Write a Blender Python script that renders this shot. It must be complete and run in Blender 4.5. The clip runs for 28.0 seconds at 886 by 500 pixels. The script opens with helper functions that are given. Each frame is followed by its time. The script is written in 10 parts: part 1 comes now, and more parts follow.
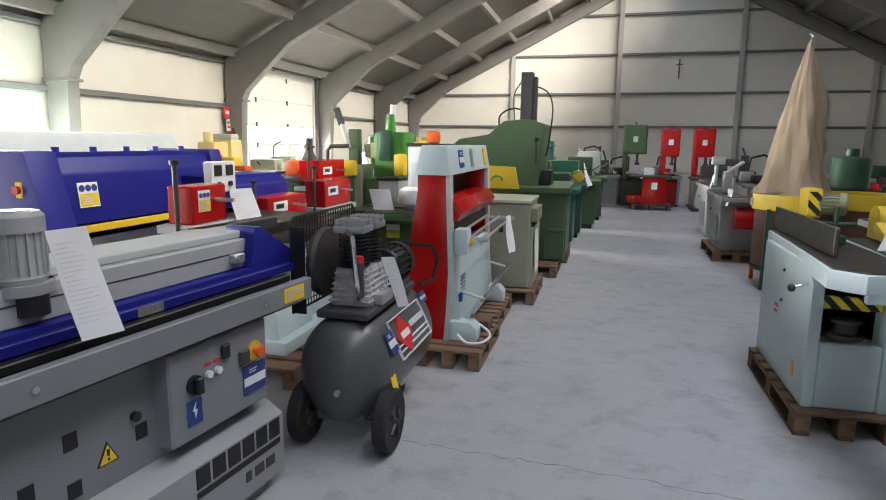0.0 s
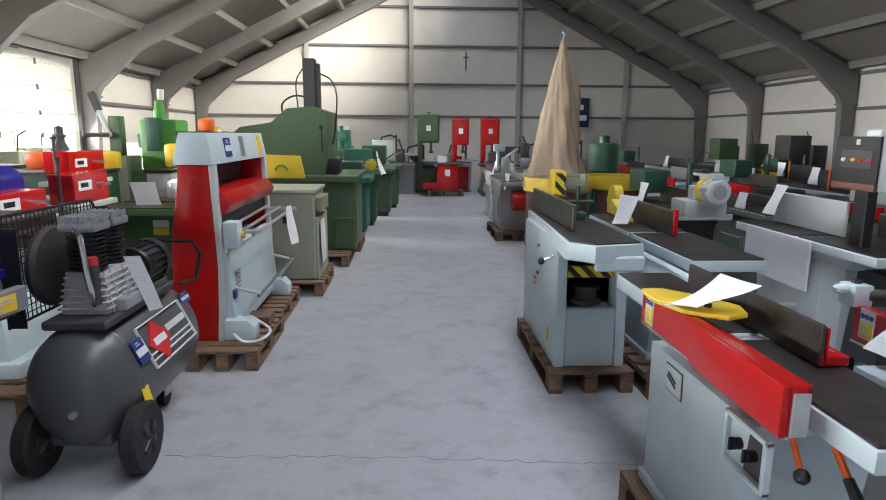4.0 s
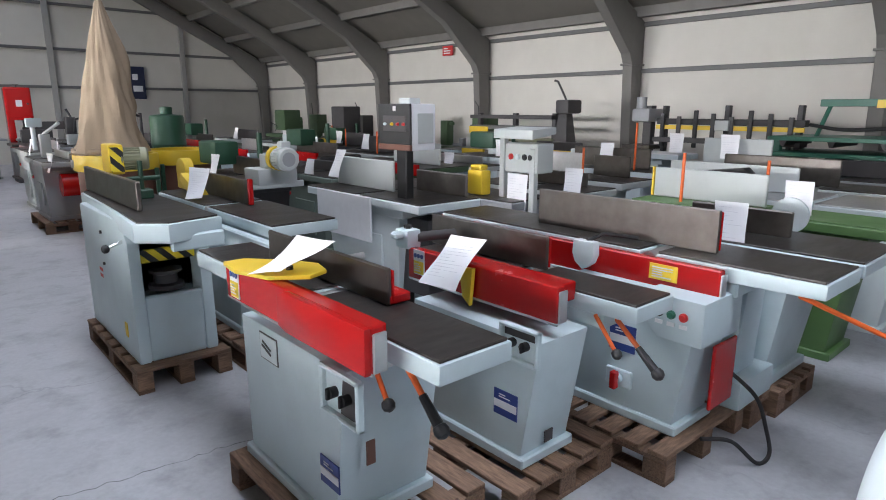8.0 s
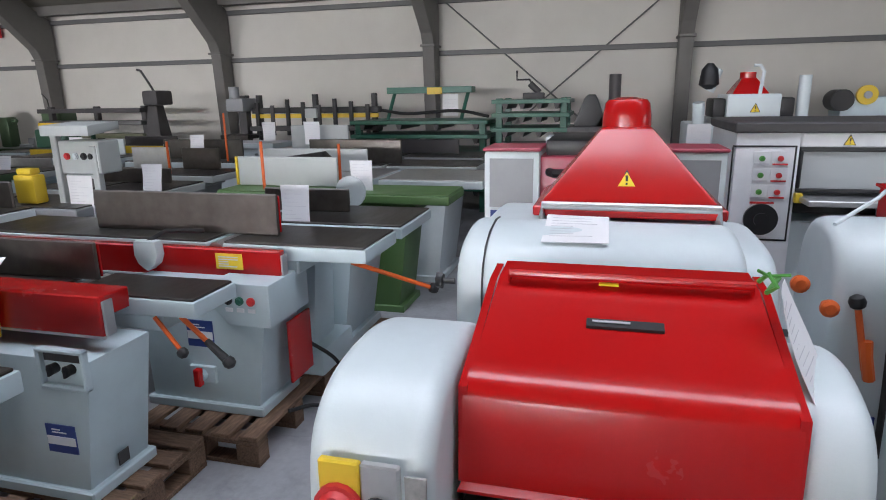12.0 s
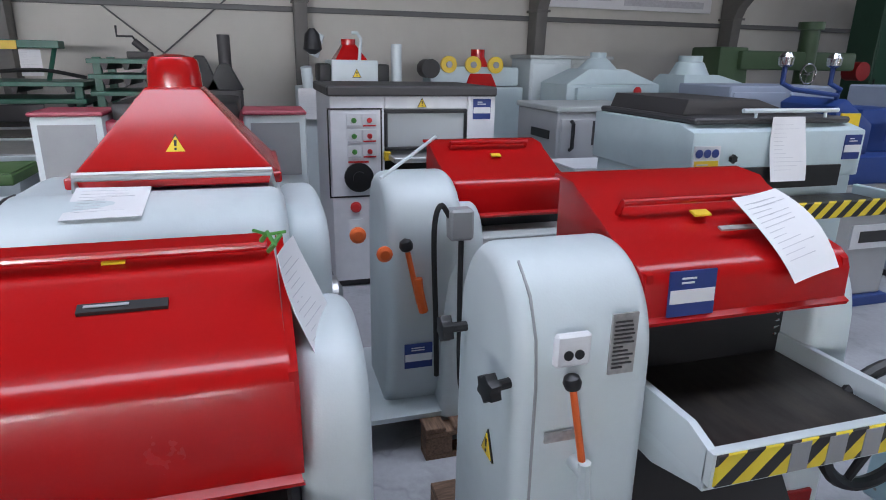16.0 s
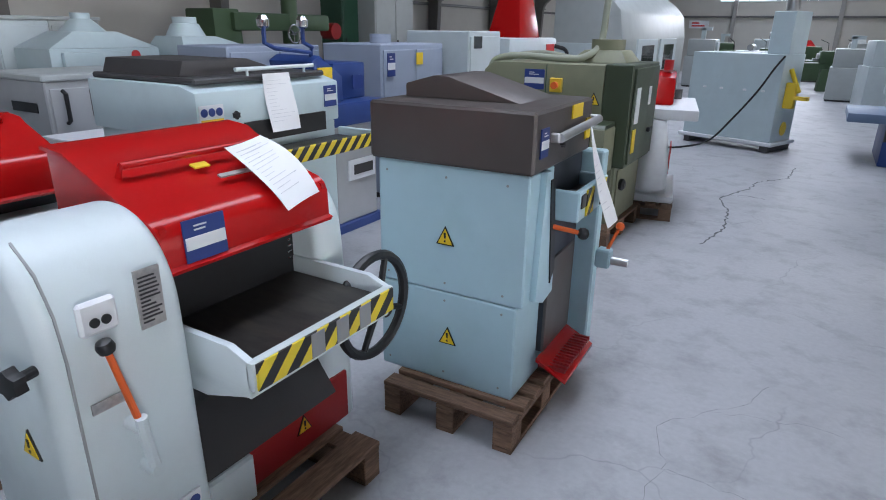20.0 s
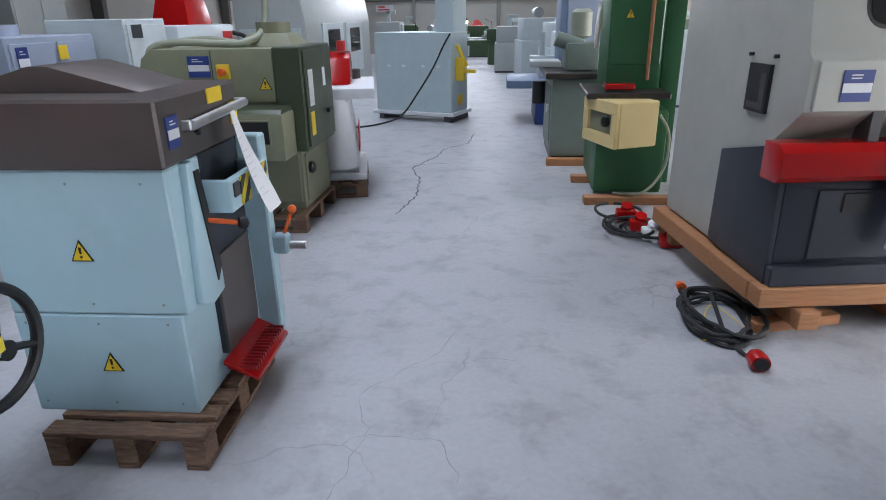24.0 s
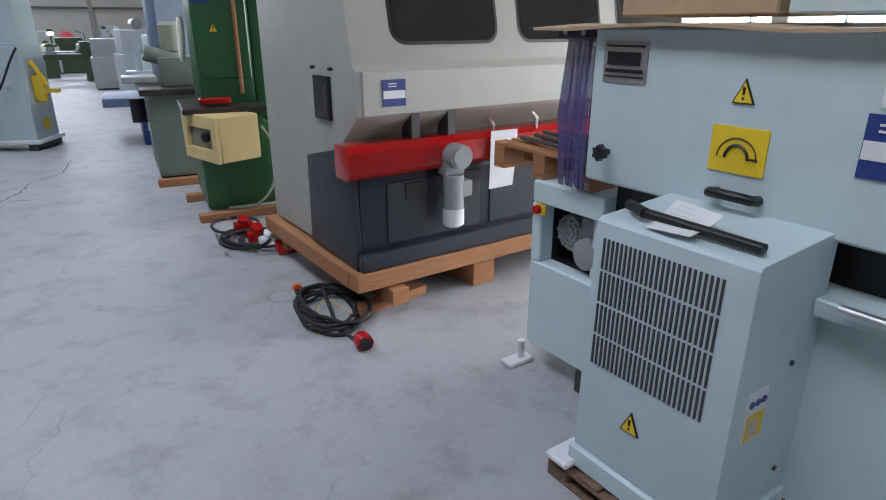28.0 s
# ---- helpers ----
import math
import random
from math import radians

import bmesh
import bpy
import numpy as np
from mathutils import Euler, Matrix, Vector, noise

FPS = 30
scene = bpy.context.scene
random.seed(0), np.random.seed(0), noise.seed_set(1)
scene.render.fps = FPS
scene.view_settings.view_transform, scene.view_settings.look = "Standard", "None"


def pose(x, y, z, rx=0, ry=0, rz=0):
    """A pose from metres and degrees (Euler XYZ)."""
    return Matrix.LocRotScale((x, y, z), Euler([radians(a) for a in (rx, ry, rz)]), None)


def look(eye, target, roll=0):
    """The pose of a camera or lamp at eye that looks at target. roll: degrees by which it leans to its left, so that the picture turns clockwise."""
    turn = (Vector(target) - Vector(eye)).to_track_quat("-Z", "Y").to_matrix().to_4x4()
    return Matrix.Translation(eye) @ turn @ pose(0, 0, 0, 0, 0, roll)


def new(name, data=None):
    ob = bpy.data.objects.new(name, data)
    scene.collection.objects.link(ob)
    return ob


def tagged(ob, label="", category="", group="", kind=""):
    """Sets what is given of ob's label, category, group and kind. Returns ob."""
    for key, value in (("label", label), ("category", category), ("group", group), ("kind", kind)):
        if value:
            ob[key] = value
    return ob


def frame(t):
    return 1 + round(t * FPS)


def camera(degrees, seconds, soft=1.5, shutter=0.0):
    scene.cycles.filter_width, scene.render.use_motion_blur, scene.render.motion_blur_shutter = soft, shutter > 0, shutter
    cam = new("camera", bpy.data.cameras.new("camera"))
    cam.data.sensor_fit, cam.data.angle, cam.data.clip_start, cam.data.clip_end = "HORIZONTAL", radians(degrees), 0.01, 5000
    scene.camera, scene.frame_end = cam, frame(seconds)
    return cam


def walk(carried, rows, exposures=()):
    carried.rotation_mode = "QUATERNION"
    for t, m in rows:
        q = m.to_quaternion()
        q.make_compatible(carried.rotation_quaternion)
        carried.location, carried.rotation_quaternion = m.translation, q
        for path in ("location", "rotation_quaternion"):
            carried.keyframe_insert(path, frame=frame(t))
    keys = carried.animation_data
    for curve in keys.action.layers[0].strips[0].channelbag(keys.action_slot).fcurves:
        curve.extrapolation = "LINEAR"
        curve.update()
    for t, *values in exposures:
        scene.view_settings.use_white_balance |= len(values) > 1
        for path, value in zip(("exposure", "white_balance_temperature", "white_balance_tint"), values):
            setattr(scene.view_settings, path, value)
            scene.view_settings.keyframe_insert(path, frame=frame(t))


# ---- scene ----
cam = camera(71.9, 28.0, soft=1.0)
PATH = [
    (0, (0.862, -0.206, 1.899), (0.366, 1.7, 1.551), 0.6),
    (0.5, (0.879, -0.216, 1.894), (0.464, 1.71, 1.548), 0.1),
    (1, (0.888, -0.204, 1.891), (0.588, 1.74, 1.529), -0.7),
    (1.5, (0.905, -0.19, 1.881), (0.713, 1.763, 1.493), -0.2),
    (2, (0.943, -0.174, 1.882), (0.81, 1.786, 1.507), 0.4),
    (2.5, (0.996, -0.154, 1.884), (0.908, 1.81, 1.518), 0.5),
    (4.5, (1.183, -0.094, 1.875), (1.386, 1.858, 1.492), 0.3),
    (5, (1.189, -0.078, 1.876), (1.504, 1.857, 1.48), -0.0),
    (5.5, (1.172, -0.059, 1.876), (1.62, 1.85, 1.481), -0.4),
    (6, (1.168, -0.027, 1.865), (1.804, 1.825, 1.456), -0.2),
    (6.5, (1.188, -0.013, 1.849), (1.997, 1.768, 1.434), -1.3),
    (7, (1.196, -0.014, 1.85), (2.175, 1.681, 1.442), -1.4),
    (7.5, (1.215, -0.015, 1.839), (2.382, 1.551, 1.408), -0.5),
    (8, (1.232, -0.017, 1.837), (2.518, 1.447, 1.387), 0.1),
    (8.5, (1.244, -0.037, 1.841), (2.656, 1.309, 1.402), 0.2),
    (9, (1.256, -0.066, 1.838), (2.784, 1.151, 1.407), 0.0),
    (9.5, (1.271, -0.161, 1.855), (2.871, 0.956, 1.417), -0.8),
    (10, (1.288, -0.172, 1.845), (2.966, 0.814, 1.385), -0.7),
    (10.5, (1.324, -0.207, 1.84), (3.065, 0.655, 1.364), -1.3),
    (11, (1.358, -0.249, 1.839), (3.161, 0.474, 1.363), -1.1),
    (11.5, (1.39, -0.302, 1.836), (3.236, 0.306, 1.364), -1.1),
    (12, (1.417, -0.356, 1.832), (3.291, 0.144, 1.343), -1.0),
    (12.5, (1.443, -0.405, 1.83), (3.343, -0.012, 1.346), -1.0),
    (14.5, (1.48, -0.64, 1.835), (3.406, -0.775, 1.312), 0.4),
    (15, (1.483, -0.67, 1.827), (3.39, -0.937, 1.288), 0.1),
    (15.5, (1.487, -0.691, 1.82), (3.368, -1.077, 1.259), 0.4),
    (16, (1.489, -0.723, 1.809), (3.316, -1.28, 1.217), 1.0),
    (16.5, (1.483, -0.729, 1.813), (3.25, -1.448, 1.214), 1.8),
    (17, (1.468, -0.724, 1.82), (3.135, -1.649, 1.216), 0.9),
    (17.5, (1.463, -0.692, 1.83), (3.021, -1.781, 1.209), 1.8),
    (18, (1.437, -0.662, 1.835), (2.871, -1.903, 1.198), 1.8),
    (18.5, (1.378, -0.657, 1.832), (2.701, -2.011, 1.188), 1.0),
    (19, (1.32, -0.665, 1.826), (2.51, -2.129, 1.162), 0.5),
    (19.5, (1.284, -0.68, 1.821), (2.362, -2.224, 1.147), 0.6),
    (20, (1.264, -0.7, 1.815), (2.232, -2.312, 1.136), 0.8),
    (20.5, (1.242, -0.728, 1.806), (2.123, -2.39, 1.126), 0.5),
    (21, (1.213, -0.762, 1.797), (1.995, -2.465, 1.097), 0.1),
    (21.5, (1.184, -0.793, 1.787), (1.856, -2.537, 1.075), 0.2),
    (23.5, (1.021, -0.857, 1.773), (1.323, -2.699, 1.056), -0.9),
    (24, (0.973, -0.861, 1.773), (1.155, -2.72, 1.059), -0.9),
    (24.5, (0.937, -0.862, 1.775), (1.011, -2.735, 1.076), -1.0),
    (25, (0.903, -0.862, 1.773), (0.849, -2.737, 1.078), -0.9),
    (25.5, (0.864, -0.861, 1.769), (0.68, -2.723, 1.061), -0.6),
    (26, (0.802, -0.852, 1.773), (0.486, -2.7, 1.078), -1.1),
    (26.5, (0.747, -0.828, 1.779), (0.287, -2.658, 1.115), -1.7),
    (27, (0.707, -0.807, 1.781), (0.113, -2.604, 1.134), -1.4),
    (27.5, (0.675, -0.783, 1.785), (-0.033, -2.536, 1.133), -0.9),
    (28, (0.641, -0.756, 1.788), (-0.219, -2.425, 1.1), 0.0),
]
EXPOSURES = [(0.0, 0.2, 6350, 12), (2.0, 0.32, 6250, 12), (5.0, 0.36, 6120, 13), (8.0, 0.5, 6100, 14), (10.0, 0.32, 6100, 15), (12.0, 0.06, 6100, 15), (14.0, 0.0, 5950, 15), (16.0, -0.1, 5850, 15), (20.0, 0.1, 5850, 13), (24.0, 0.15, 5900, 13), (26.0, 0.13, 5960, 14), (28.0, 0.06, 5960, 13)]
walk(cam, [(t, look(eye, target, roll)) for t, eye, target, roll in PATH], EXPOSURES)

# ---- world and light ----
world = bpy.data.worlds.new("day_sky")
scene.world = world
world.use_nodes = True
wn = world.node_tree
sky = wn.nodes.new("ShaderNodeTexSky")
sky.sky_type, sky.sun_disc = "NISHITA", False
sky.sun_elevation, sky.sun_rotation = radians(38), radians(-70)
wn.links.new(sky.outputs[0], wn.nodes["Background"].inputs[0])
wn.nodes["Background"].inputs[1].default_value = 0.12

# hall: long walls along y, gables at both ends
XL, XR, YN, YS = -7.2, 13.25, 25.0, -34.0
RIDGE_X, RIDGE_Z, EAVE_Z = 3.0, 8.9, 3.7
SLIT = 1.5   # half width of the ridge skylight
FRAMES_Y = [2.9 + 4.48 * k for k in range(-8, 5)]


def area(name, where, target, w, h, power, colour):
    lamp = bpy.data.lights.new(name, "AREA")
    lamp.shape, lamp.size, lamp.size_y, lamp.energy, lamp.color = "RECTANGLE", w, h, power, colour
    ob = new(name, lamp)
    ob.matrix_world = look(where, target)
    return ob


# sky light through the unseen ridge skylight, the windows of the left wall and the window of the south gable
for n, (y0, y1) in enumerate(((-33, -14), (-14, 5), (5, 24))):
    north = n == 2
    ym = (y0 + y1) / 2
    ridge = area("ridge_sky_light", (RIDGE_X, ym, RIDGE_Z - 0.45), (RIDGE_X, ym, 0), 2.4, y1 - y0 - 0.4, 250 if north else (500, 520)[n], (0.93, 0.96, 1.0))
    ridge.data.spread = radians(125)
    # added warm lamps under the ridge brighten the left wall and slope
    beam = area("ridge_beam_light", (RIDGE_X + 0.9, ym, RIDGE_Z - 0.8), (XL, ym, 3.0 if north else 4.3), y1 - y0 - 0.2, 1.0, 920 if north else 620, (1.0, 0.92, 0.78))
    beam.data.spread = radians(100 if north else 75)
# one more added lamp makes the sunlit patch on the north gable's left half
beam = area("ridge_beam_light", (RIDGE_X - 0.2, 17.0, RIDGE_Z - 0.7), (-4.2, YN, 5.2), 3.0, 1.0, 190, (1.0, 0.93, 0.8))
beam.data.spread = radians(50)
for y0, y1, watts, reach in ((3.2, 7.0, 900, 4.0), (12.2, 16.0, 1150, 4.0), (-12.0, 1.0, 500, 5.0)):
    side = area("wall_sky_light", (XL + 0.12, (y0 + y1) / 2, 2.1), (XL + reach, (y0 + y1) / 2, -0.4), y1 - y0, 1.0, watts, (1.0, 0.98, 0.94))
    side.data.spread = radians(115)
area("gable_sky_light", (3.0, YS + 0.2, 4.2), (3.0, 0, 1.0), 7.0, 1.4, 280, (0.95, 0.97, 1.0))


# ---- materials ----
def shader(name, colour, rough=0.5, metal=0.0, grain=0.06, scale=14.0, bump=0.05, stain=0.0, stain_colour=(0.1, 0.08, 0.06), stain_scale=2.0, spec=0.5, coat=0.0, bump_scale=None, stretch=None, rnd=0.04):
    m = bpy.data.materials.new(name)
    m.use_nodes = True
    nt = m.node_tree
    L, N = nt.links.new, nt.nodes.new
    b = nt.nodes["Principled BSDF"]
    b.inputs["Roughness"].default_value, b.inputs["Metallic"].default_value = rough, metal
    b.inputs["Specular IOR Level"].default_value = spec
    b.inputs["Coat Weight"].default_value = coat
    b.inputs["Coat Roughness"].default_value = 0.15
    tc = N("ShaderNodeTexCoord")
    mp = N("ShaderNodeMapping")
    L(tc.outputs["Object"], mp.inputs[0])
    if stretch:
        mp.inputs["Scale"].default_value = stretch
    n1 = N("ShaderNodeTexNoise")
    n1.inputs["Scale"].default_value, n1.inputs["Detail"].default_value = scale, 6
    L(mp.outputs[0], n1.inputs[0])
    n2 = N("ShaderNodeTexNoise")
    n2.inputs["Scale"].default_value, n2.inputs["Detail"].default_value, n2.inputs["Roughness"].default_value = stain_scale, 5, 0.65
    L(mp.outputs[0], n2.inputs[0])
    info = N("ShaderNodeObjectInfo")
    hsv = N("ShaderNodeHueSaturation")
    hsv.inputs["Color"].default_value = (*colour, 1)
    mr = N("ShaderNodeMapRange")
    mr.inputs[3].default_value, mr.inputs[4].default_value = 1 - rnd, 1 + rnd
    L(info.outputs["Random"], mr.inputs[0])
    m2 = N("ShaderNodeMapRange")
    m2.inputs[1].default_value, m2.inputs[2].default_value = 0.3, 0.7
    m2.inputs[3].default_value, m2.inputs[4].default_value = 1 - grain, 1 + grain
    L(n1.outputs[0], m2.inputs[0])
    mu = N("ShaderNodeMath")
    mu.operation = "MULTIPLY"
    L(mr.outputs[0], mu.inputs[0]), L(m2.outputs[0], mu.inputs[1])
    L(mu.outputs[0], hsv.inputs["Value"])
    out = hsv.outputs[0]
    if stain > 0:
        r = N("ShaderNodeMapRange")
        r.inputs[1].default_value, r.inputs[2].default_value = 0.52, 0.72
        r.inputs[3].default_value, r.inputs[4].default_value = 0.0, stain
        L(n2.outputs[0], r.inputs[0])
        mix = N("ShaderNodeMixRGB")
        mix.inputs[2].default_value = (*stain_colour, 1)
        L(r.outputs[0], mix.inputs[0]), L(out, mix.inputs[1])
        out = mix.outputs[0]
    L(out, b.inputs["Base Color"])
    rr = N("ShaderNodeMapRange")
    rr.inputs[1].default_value, rr.inputs[2].default_value = 0.3, 0.7
    rr.inputs[3].default_value, rr.inputs[4].default_value = max(0.02, rough - 0.04), min(1, rough + 0.06)
    L(n2.outputs[0], rr.inputs[0]), L(rr.outputs[0], b.inputs["Roughness"])
    if bump:
        bp = N("ShaderNodeBump")
        bp.inputs["Strength"].default_value, bp.inputs["Distance"].default_value = bump, 0.01
        if bump_scale:
            n3 = N("ShaderNodeTexNoise")
            n3.inputs["Scale"].default_value, n3.inputs["Detail"].default_value = bump_scale, 3
            L(mp.outputs[0], n3.inputs[0]), L(n3.outputs[0], bp.inputs["Height"])
        else:
            L(n1.outputs[0], bp.inputs["Height"])
        L(bp.outputs[0], b.inputs["Normal"])
    return m


def paint(name, colour, rough=0.38, stain=0.12, **k):
    return shader(name, colour, rough, grain=0.03, scale=5, bump=0.04, bump_scale=160, stain=stain, stain_colour=tuple(c * 0.55 for c in colour), stain_scale=3.5, **k)


def glow(name, colour, strength):
    m = bpy.data.materials.new(name)
    m.use_nodes = True
    b = m.node_tree.nodes["Principled BSDF"]
    b.inputs["Emission Color"].default_value = (*colour, 1)
    b.inputs["Emission Strength"].default_value = strength
    b.inputs["Base Color"].default_value = (*colour, 1)
    return m


def glass(name, colour=(0.9, 0.95, 0.95), rough=0.03, alpha=0.35):
    m = bpy.data.materials.new(name)
    m.use_nodes = True
    b = m.node_tree.nodes["Principled BSDF"]
    b.inputs["Base Color"].default_value = (*colour, 1)
    b.inputs["Roughness"].default_value, b.inputs["Alpha"].default_value = rough, alpha
    return m


M = dict(
    plaster=shader("wall_panel_white", (0.61, 0.59, 0.54), 0.6, grain=0.03, scale=2.0, bump=0.03, bump_scale=60, stain=0.12, stain_colour=(0.45, 0.42, 0.37), stain_scale=0.8),
    steelw=paint("frame_steel_grey", (0.165, 0.158, 0.147), 0.55, 0.2),
    rail=paint("rail_grey", (0.13, 0.13, 0.128), 0.5),
    postgrey=paint("gable_post_grey", (0.36, 0.35, 0.33), 0.55, 0.15),
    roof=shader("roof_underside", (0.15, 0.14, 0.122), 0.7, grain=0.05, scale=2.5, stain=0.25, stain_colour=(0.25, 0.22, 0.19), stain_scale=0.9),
    white=paint("white_paint", (0.60, 0.665, 0.68)),
    wgrey=paint("light_grey_paint", (0.47, 0.50, 0.49)),
    ice=paint("ice_blue_paint", (0.55, 0.66, 0.685)),
    ice2=paint("pale_blue_grey_paint", (0.52, 0.62, 0.65)),
    sky=paint("sky_blue_paint", (0.43, 0.60, 0.675)),
    grey=paint("mid_grey_paint", (0.30, 0.31, 0.32)),
    ebgrey=paint("stone_grey_paint", (0.20, 0.21, 0.225), 0.42, 0.15),
    silver=paint("silver_grey_paint", (0.40, 0.41, 0.42), 0.42, 0.1),
    dgrey=paint("dark_grey_paint", (0.052, 0.049, 0.05), 0.5),
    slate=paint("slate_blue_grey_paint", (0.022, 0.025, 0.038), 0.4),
    beigegrey=paint("warm_grey_paint", (0.43, 0.43, 0.385), 0.45),
    red=paint("signal_red_paint", (0.43, 0.005, 0.005), 0.22, 0.0, coat=0.25, spec=0.4),
    dred=paint("dark_red_paint", (0.30, 0.012, 0.014), 0.35),
    blue=paint("deep_blue_paint", (0.012, 0.013, 0.20), 0.42, spec=0.35),
    cobalt=paint("cobalt_blue_paint", (0.02, 0.05, 0.2), 0.4),
    steelblue=paint("steel_blue_paint", (0.16, 0.22, 0.33), 0.45),
    lav=paint("lavender_grey_paint", (0.33, 0.38, 0.48), 0.45),
    green=paint("machine_green_paint", (0.06, 0.105, 0.05), 0.45, 0.25),
    greygreen=paint("grey_green_paint", (0.17, 0.21, 0.18), 0.45, 0.2),
    resaw=paint("bottle_green_paint", (0.03, 0.12, 0.045), 0.4, 0.15),
    navy=paint("dark_navy_print", (0.012, 0.018, 0.05), 0.5),
    zinc=paint("cast_motor_grey", (0.3, 0.31, 0.32), 0.45, 0.2),
    dgreen=paint("dark_green_paint", (0.02, 0.068, 0.038), 0.4, 0.2),
    teal=paint("teal_green_paint", (0.022, 0.125, 0.08), 0.4),
    lime=paint("bright_green_paint", (0.07, 0.26, 0.045), 0.4),
    leaf=paint("leaf_green_paint", (0.085, 0.17, 0.055), 0.45, 0.2),
    olive=paint("olive_paint", (0.23, 0.235, 0.15), 0.5, 0.2),
    dolive=paint("dark_olive_paint", (0.055, 0.072, 0.040), 0.4, 0.2),
    sage=paint("sage_grey_paint", (0.33, 0.35, 0.27), 0.5, 0.2),
    cream=paint("cream_paint", (0.72, 0.56, 0.25), 0.45),
    yellow=paint("yellow_paint", (0.72, 0.50, 0.03), 0.4),
    orange=paint("orange_paint", (0.75, 0.13, 0.02), 0.4),
    brown=paint("rust_brown_paint", (0.14, 0.06, 0.04), 0.55, 0.3),
    magenta=paint("crimson_paint", (0.33, 0.03, 0.06), 0.35),
    cast=shader("cast_iron_table", (0.075, 0.067, 0.062), 0.38, 0.75, grain=0.22, scale=9, bump=0.04, bump_scale=200, stain=0.35, stain_colour=(0.16, 0.12, 0.08), stain_scale=2.2, stretch=(1, 3, 1)),
    fence=shader("fence_iron", (0.135, 0.122, 0.11), 0.34, 0.85, grain=0.15, scale=12, stain=0.4, stain_colour=(0.13, 0.10, 0.075), stain_scale=2.5),
    casting=shader("raw_aluminium_casting", (0.55, 0.55, 0.56), 0.45, 0.45, grain=0.12, scale=25, bump=0.15, bump_scale=60, stain=0.3, stain_colour=(0.25, 0.25, 0.25), stain_scale=6),
    lidsteel=shader("satin_brown_steel", (0.115, 0.100, 0.094), 0.4, 0.45, grain=0.08, scale=4, bump=0.03, bump_scale=150, stain=0.35, stain_colour=(0.16, 0.10, 0.085), stain_scale=2.5),
    alu=shader("aluminium", (0.62, 0.62, 0.62), 0.35, 0.9, grain=0.06, scale=20, stain=0.1),
    chrome=shader("chrome", (0.75, 0.75, 0.75), 0.16, 1.0, grain=0.02, scale=20),
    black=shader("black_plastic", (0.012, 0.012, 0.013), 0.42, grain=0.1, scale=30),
    rubber=shader("black_rubber", (0.016, 0.016, 0.016), 0.75, grain=0.15, scale=30, stain=0.3, stain_colour=(0.05, 0.05, 0.05)),
    tank=shader("hammered_grey_tank", (0.085, 0.088, 0.09), 0.36, grain=0.08, scale=40, bump=0.12, bump_scale=120, stain=0.1, coat=0.2),
    wood=shader("weathered_pallet_wood", (0.175, 0.105, 0.066), 0.8, grain=0.35, scale=7, bump=0.25, stain=0.5, stain_colour=(0.055, 0.04, 0.032), stain_scale=4, stretch=(2, 14, 14), rnd=0.22),
    timber=shader("new_timber", (0.37, 0.17, 0.072), 0.7, grain=0.18, scale=6, bump=0.15, stain=0.25, stain_colour=(0.28, 0.13, 0.06), stain_scale=3, stretch=(1.2, 14, 14), rnd=0.12),
    cardboard=shader("cardboard", (0.42, 0.31, 0.20), 0.85, grain=0.08, scale=12, stain=0.15),
    paper=shader("white_paper", (0.79, 0.79, 0.80), 0.6, grain=0.02, scale=6, bump=0.02),
    ink=shader("grey_print", (0.60, 0.60, 0.63), 0.7, grain=0.1, scale=20),
    cloth=shader("beige_canvas", (0.34, 0.26, 0.18), 0.9, grain=0.08, scale=90, bump=0.3, stain=0.3, stain_colour=(0.2, 0.15, 0.1), stain_scale=3),
    label=shader("blue_label", (0.025, 0.05, 0.22), 0.4, grain=0.05),
    lwhite=shader("white_label", (0.75, 0.76, 0.78), 0.45, grain=0.03),
    lyellow=shader("yellow_label", (0.80, 0.56, 0.02), 0.45, grain=0.05),
    lred=shader("red_label", (0.6, 0.03, 0.03), 0.45, grain=0.05),
    plate=shader("engraved_plate", (0.45, 0.44, 0.42), 0.4, 0.7, grain=0.15, scale=60),
    glassd=glass("dark_glass", (0.03, 0.03, 0.03), 0.05, 0.85),
    glassc=glass("clear_pane"),
    purple=glass("violet_curtain", (0.10, 0.09, 0.24), 0.25, 0.66),
    daylight=glow("day_pane", (1.0, 0.98, 0.94), 4.5),
    lampglow=glow("lamp_glass", (1.0, 0.75, 0.4), 6.0),
    crack=shader("crack_dirt", (0.12, 0.12, 0.123), 0.9, grain=0.3, scale=40),
)


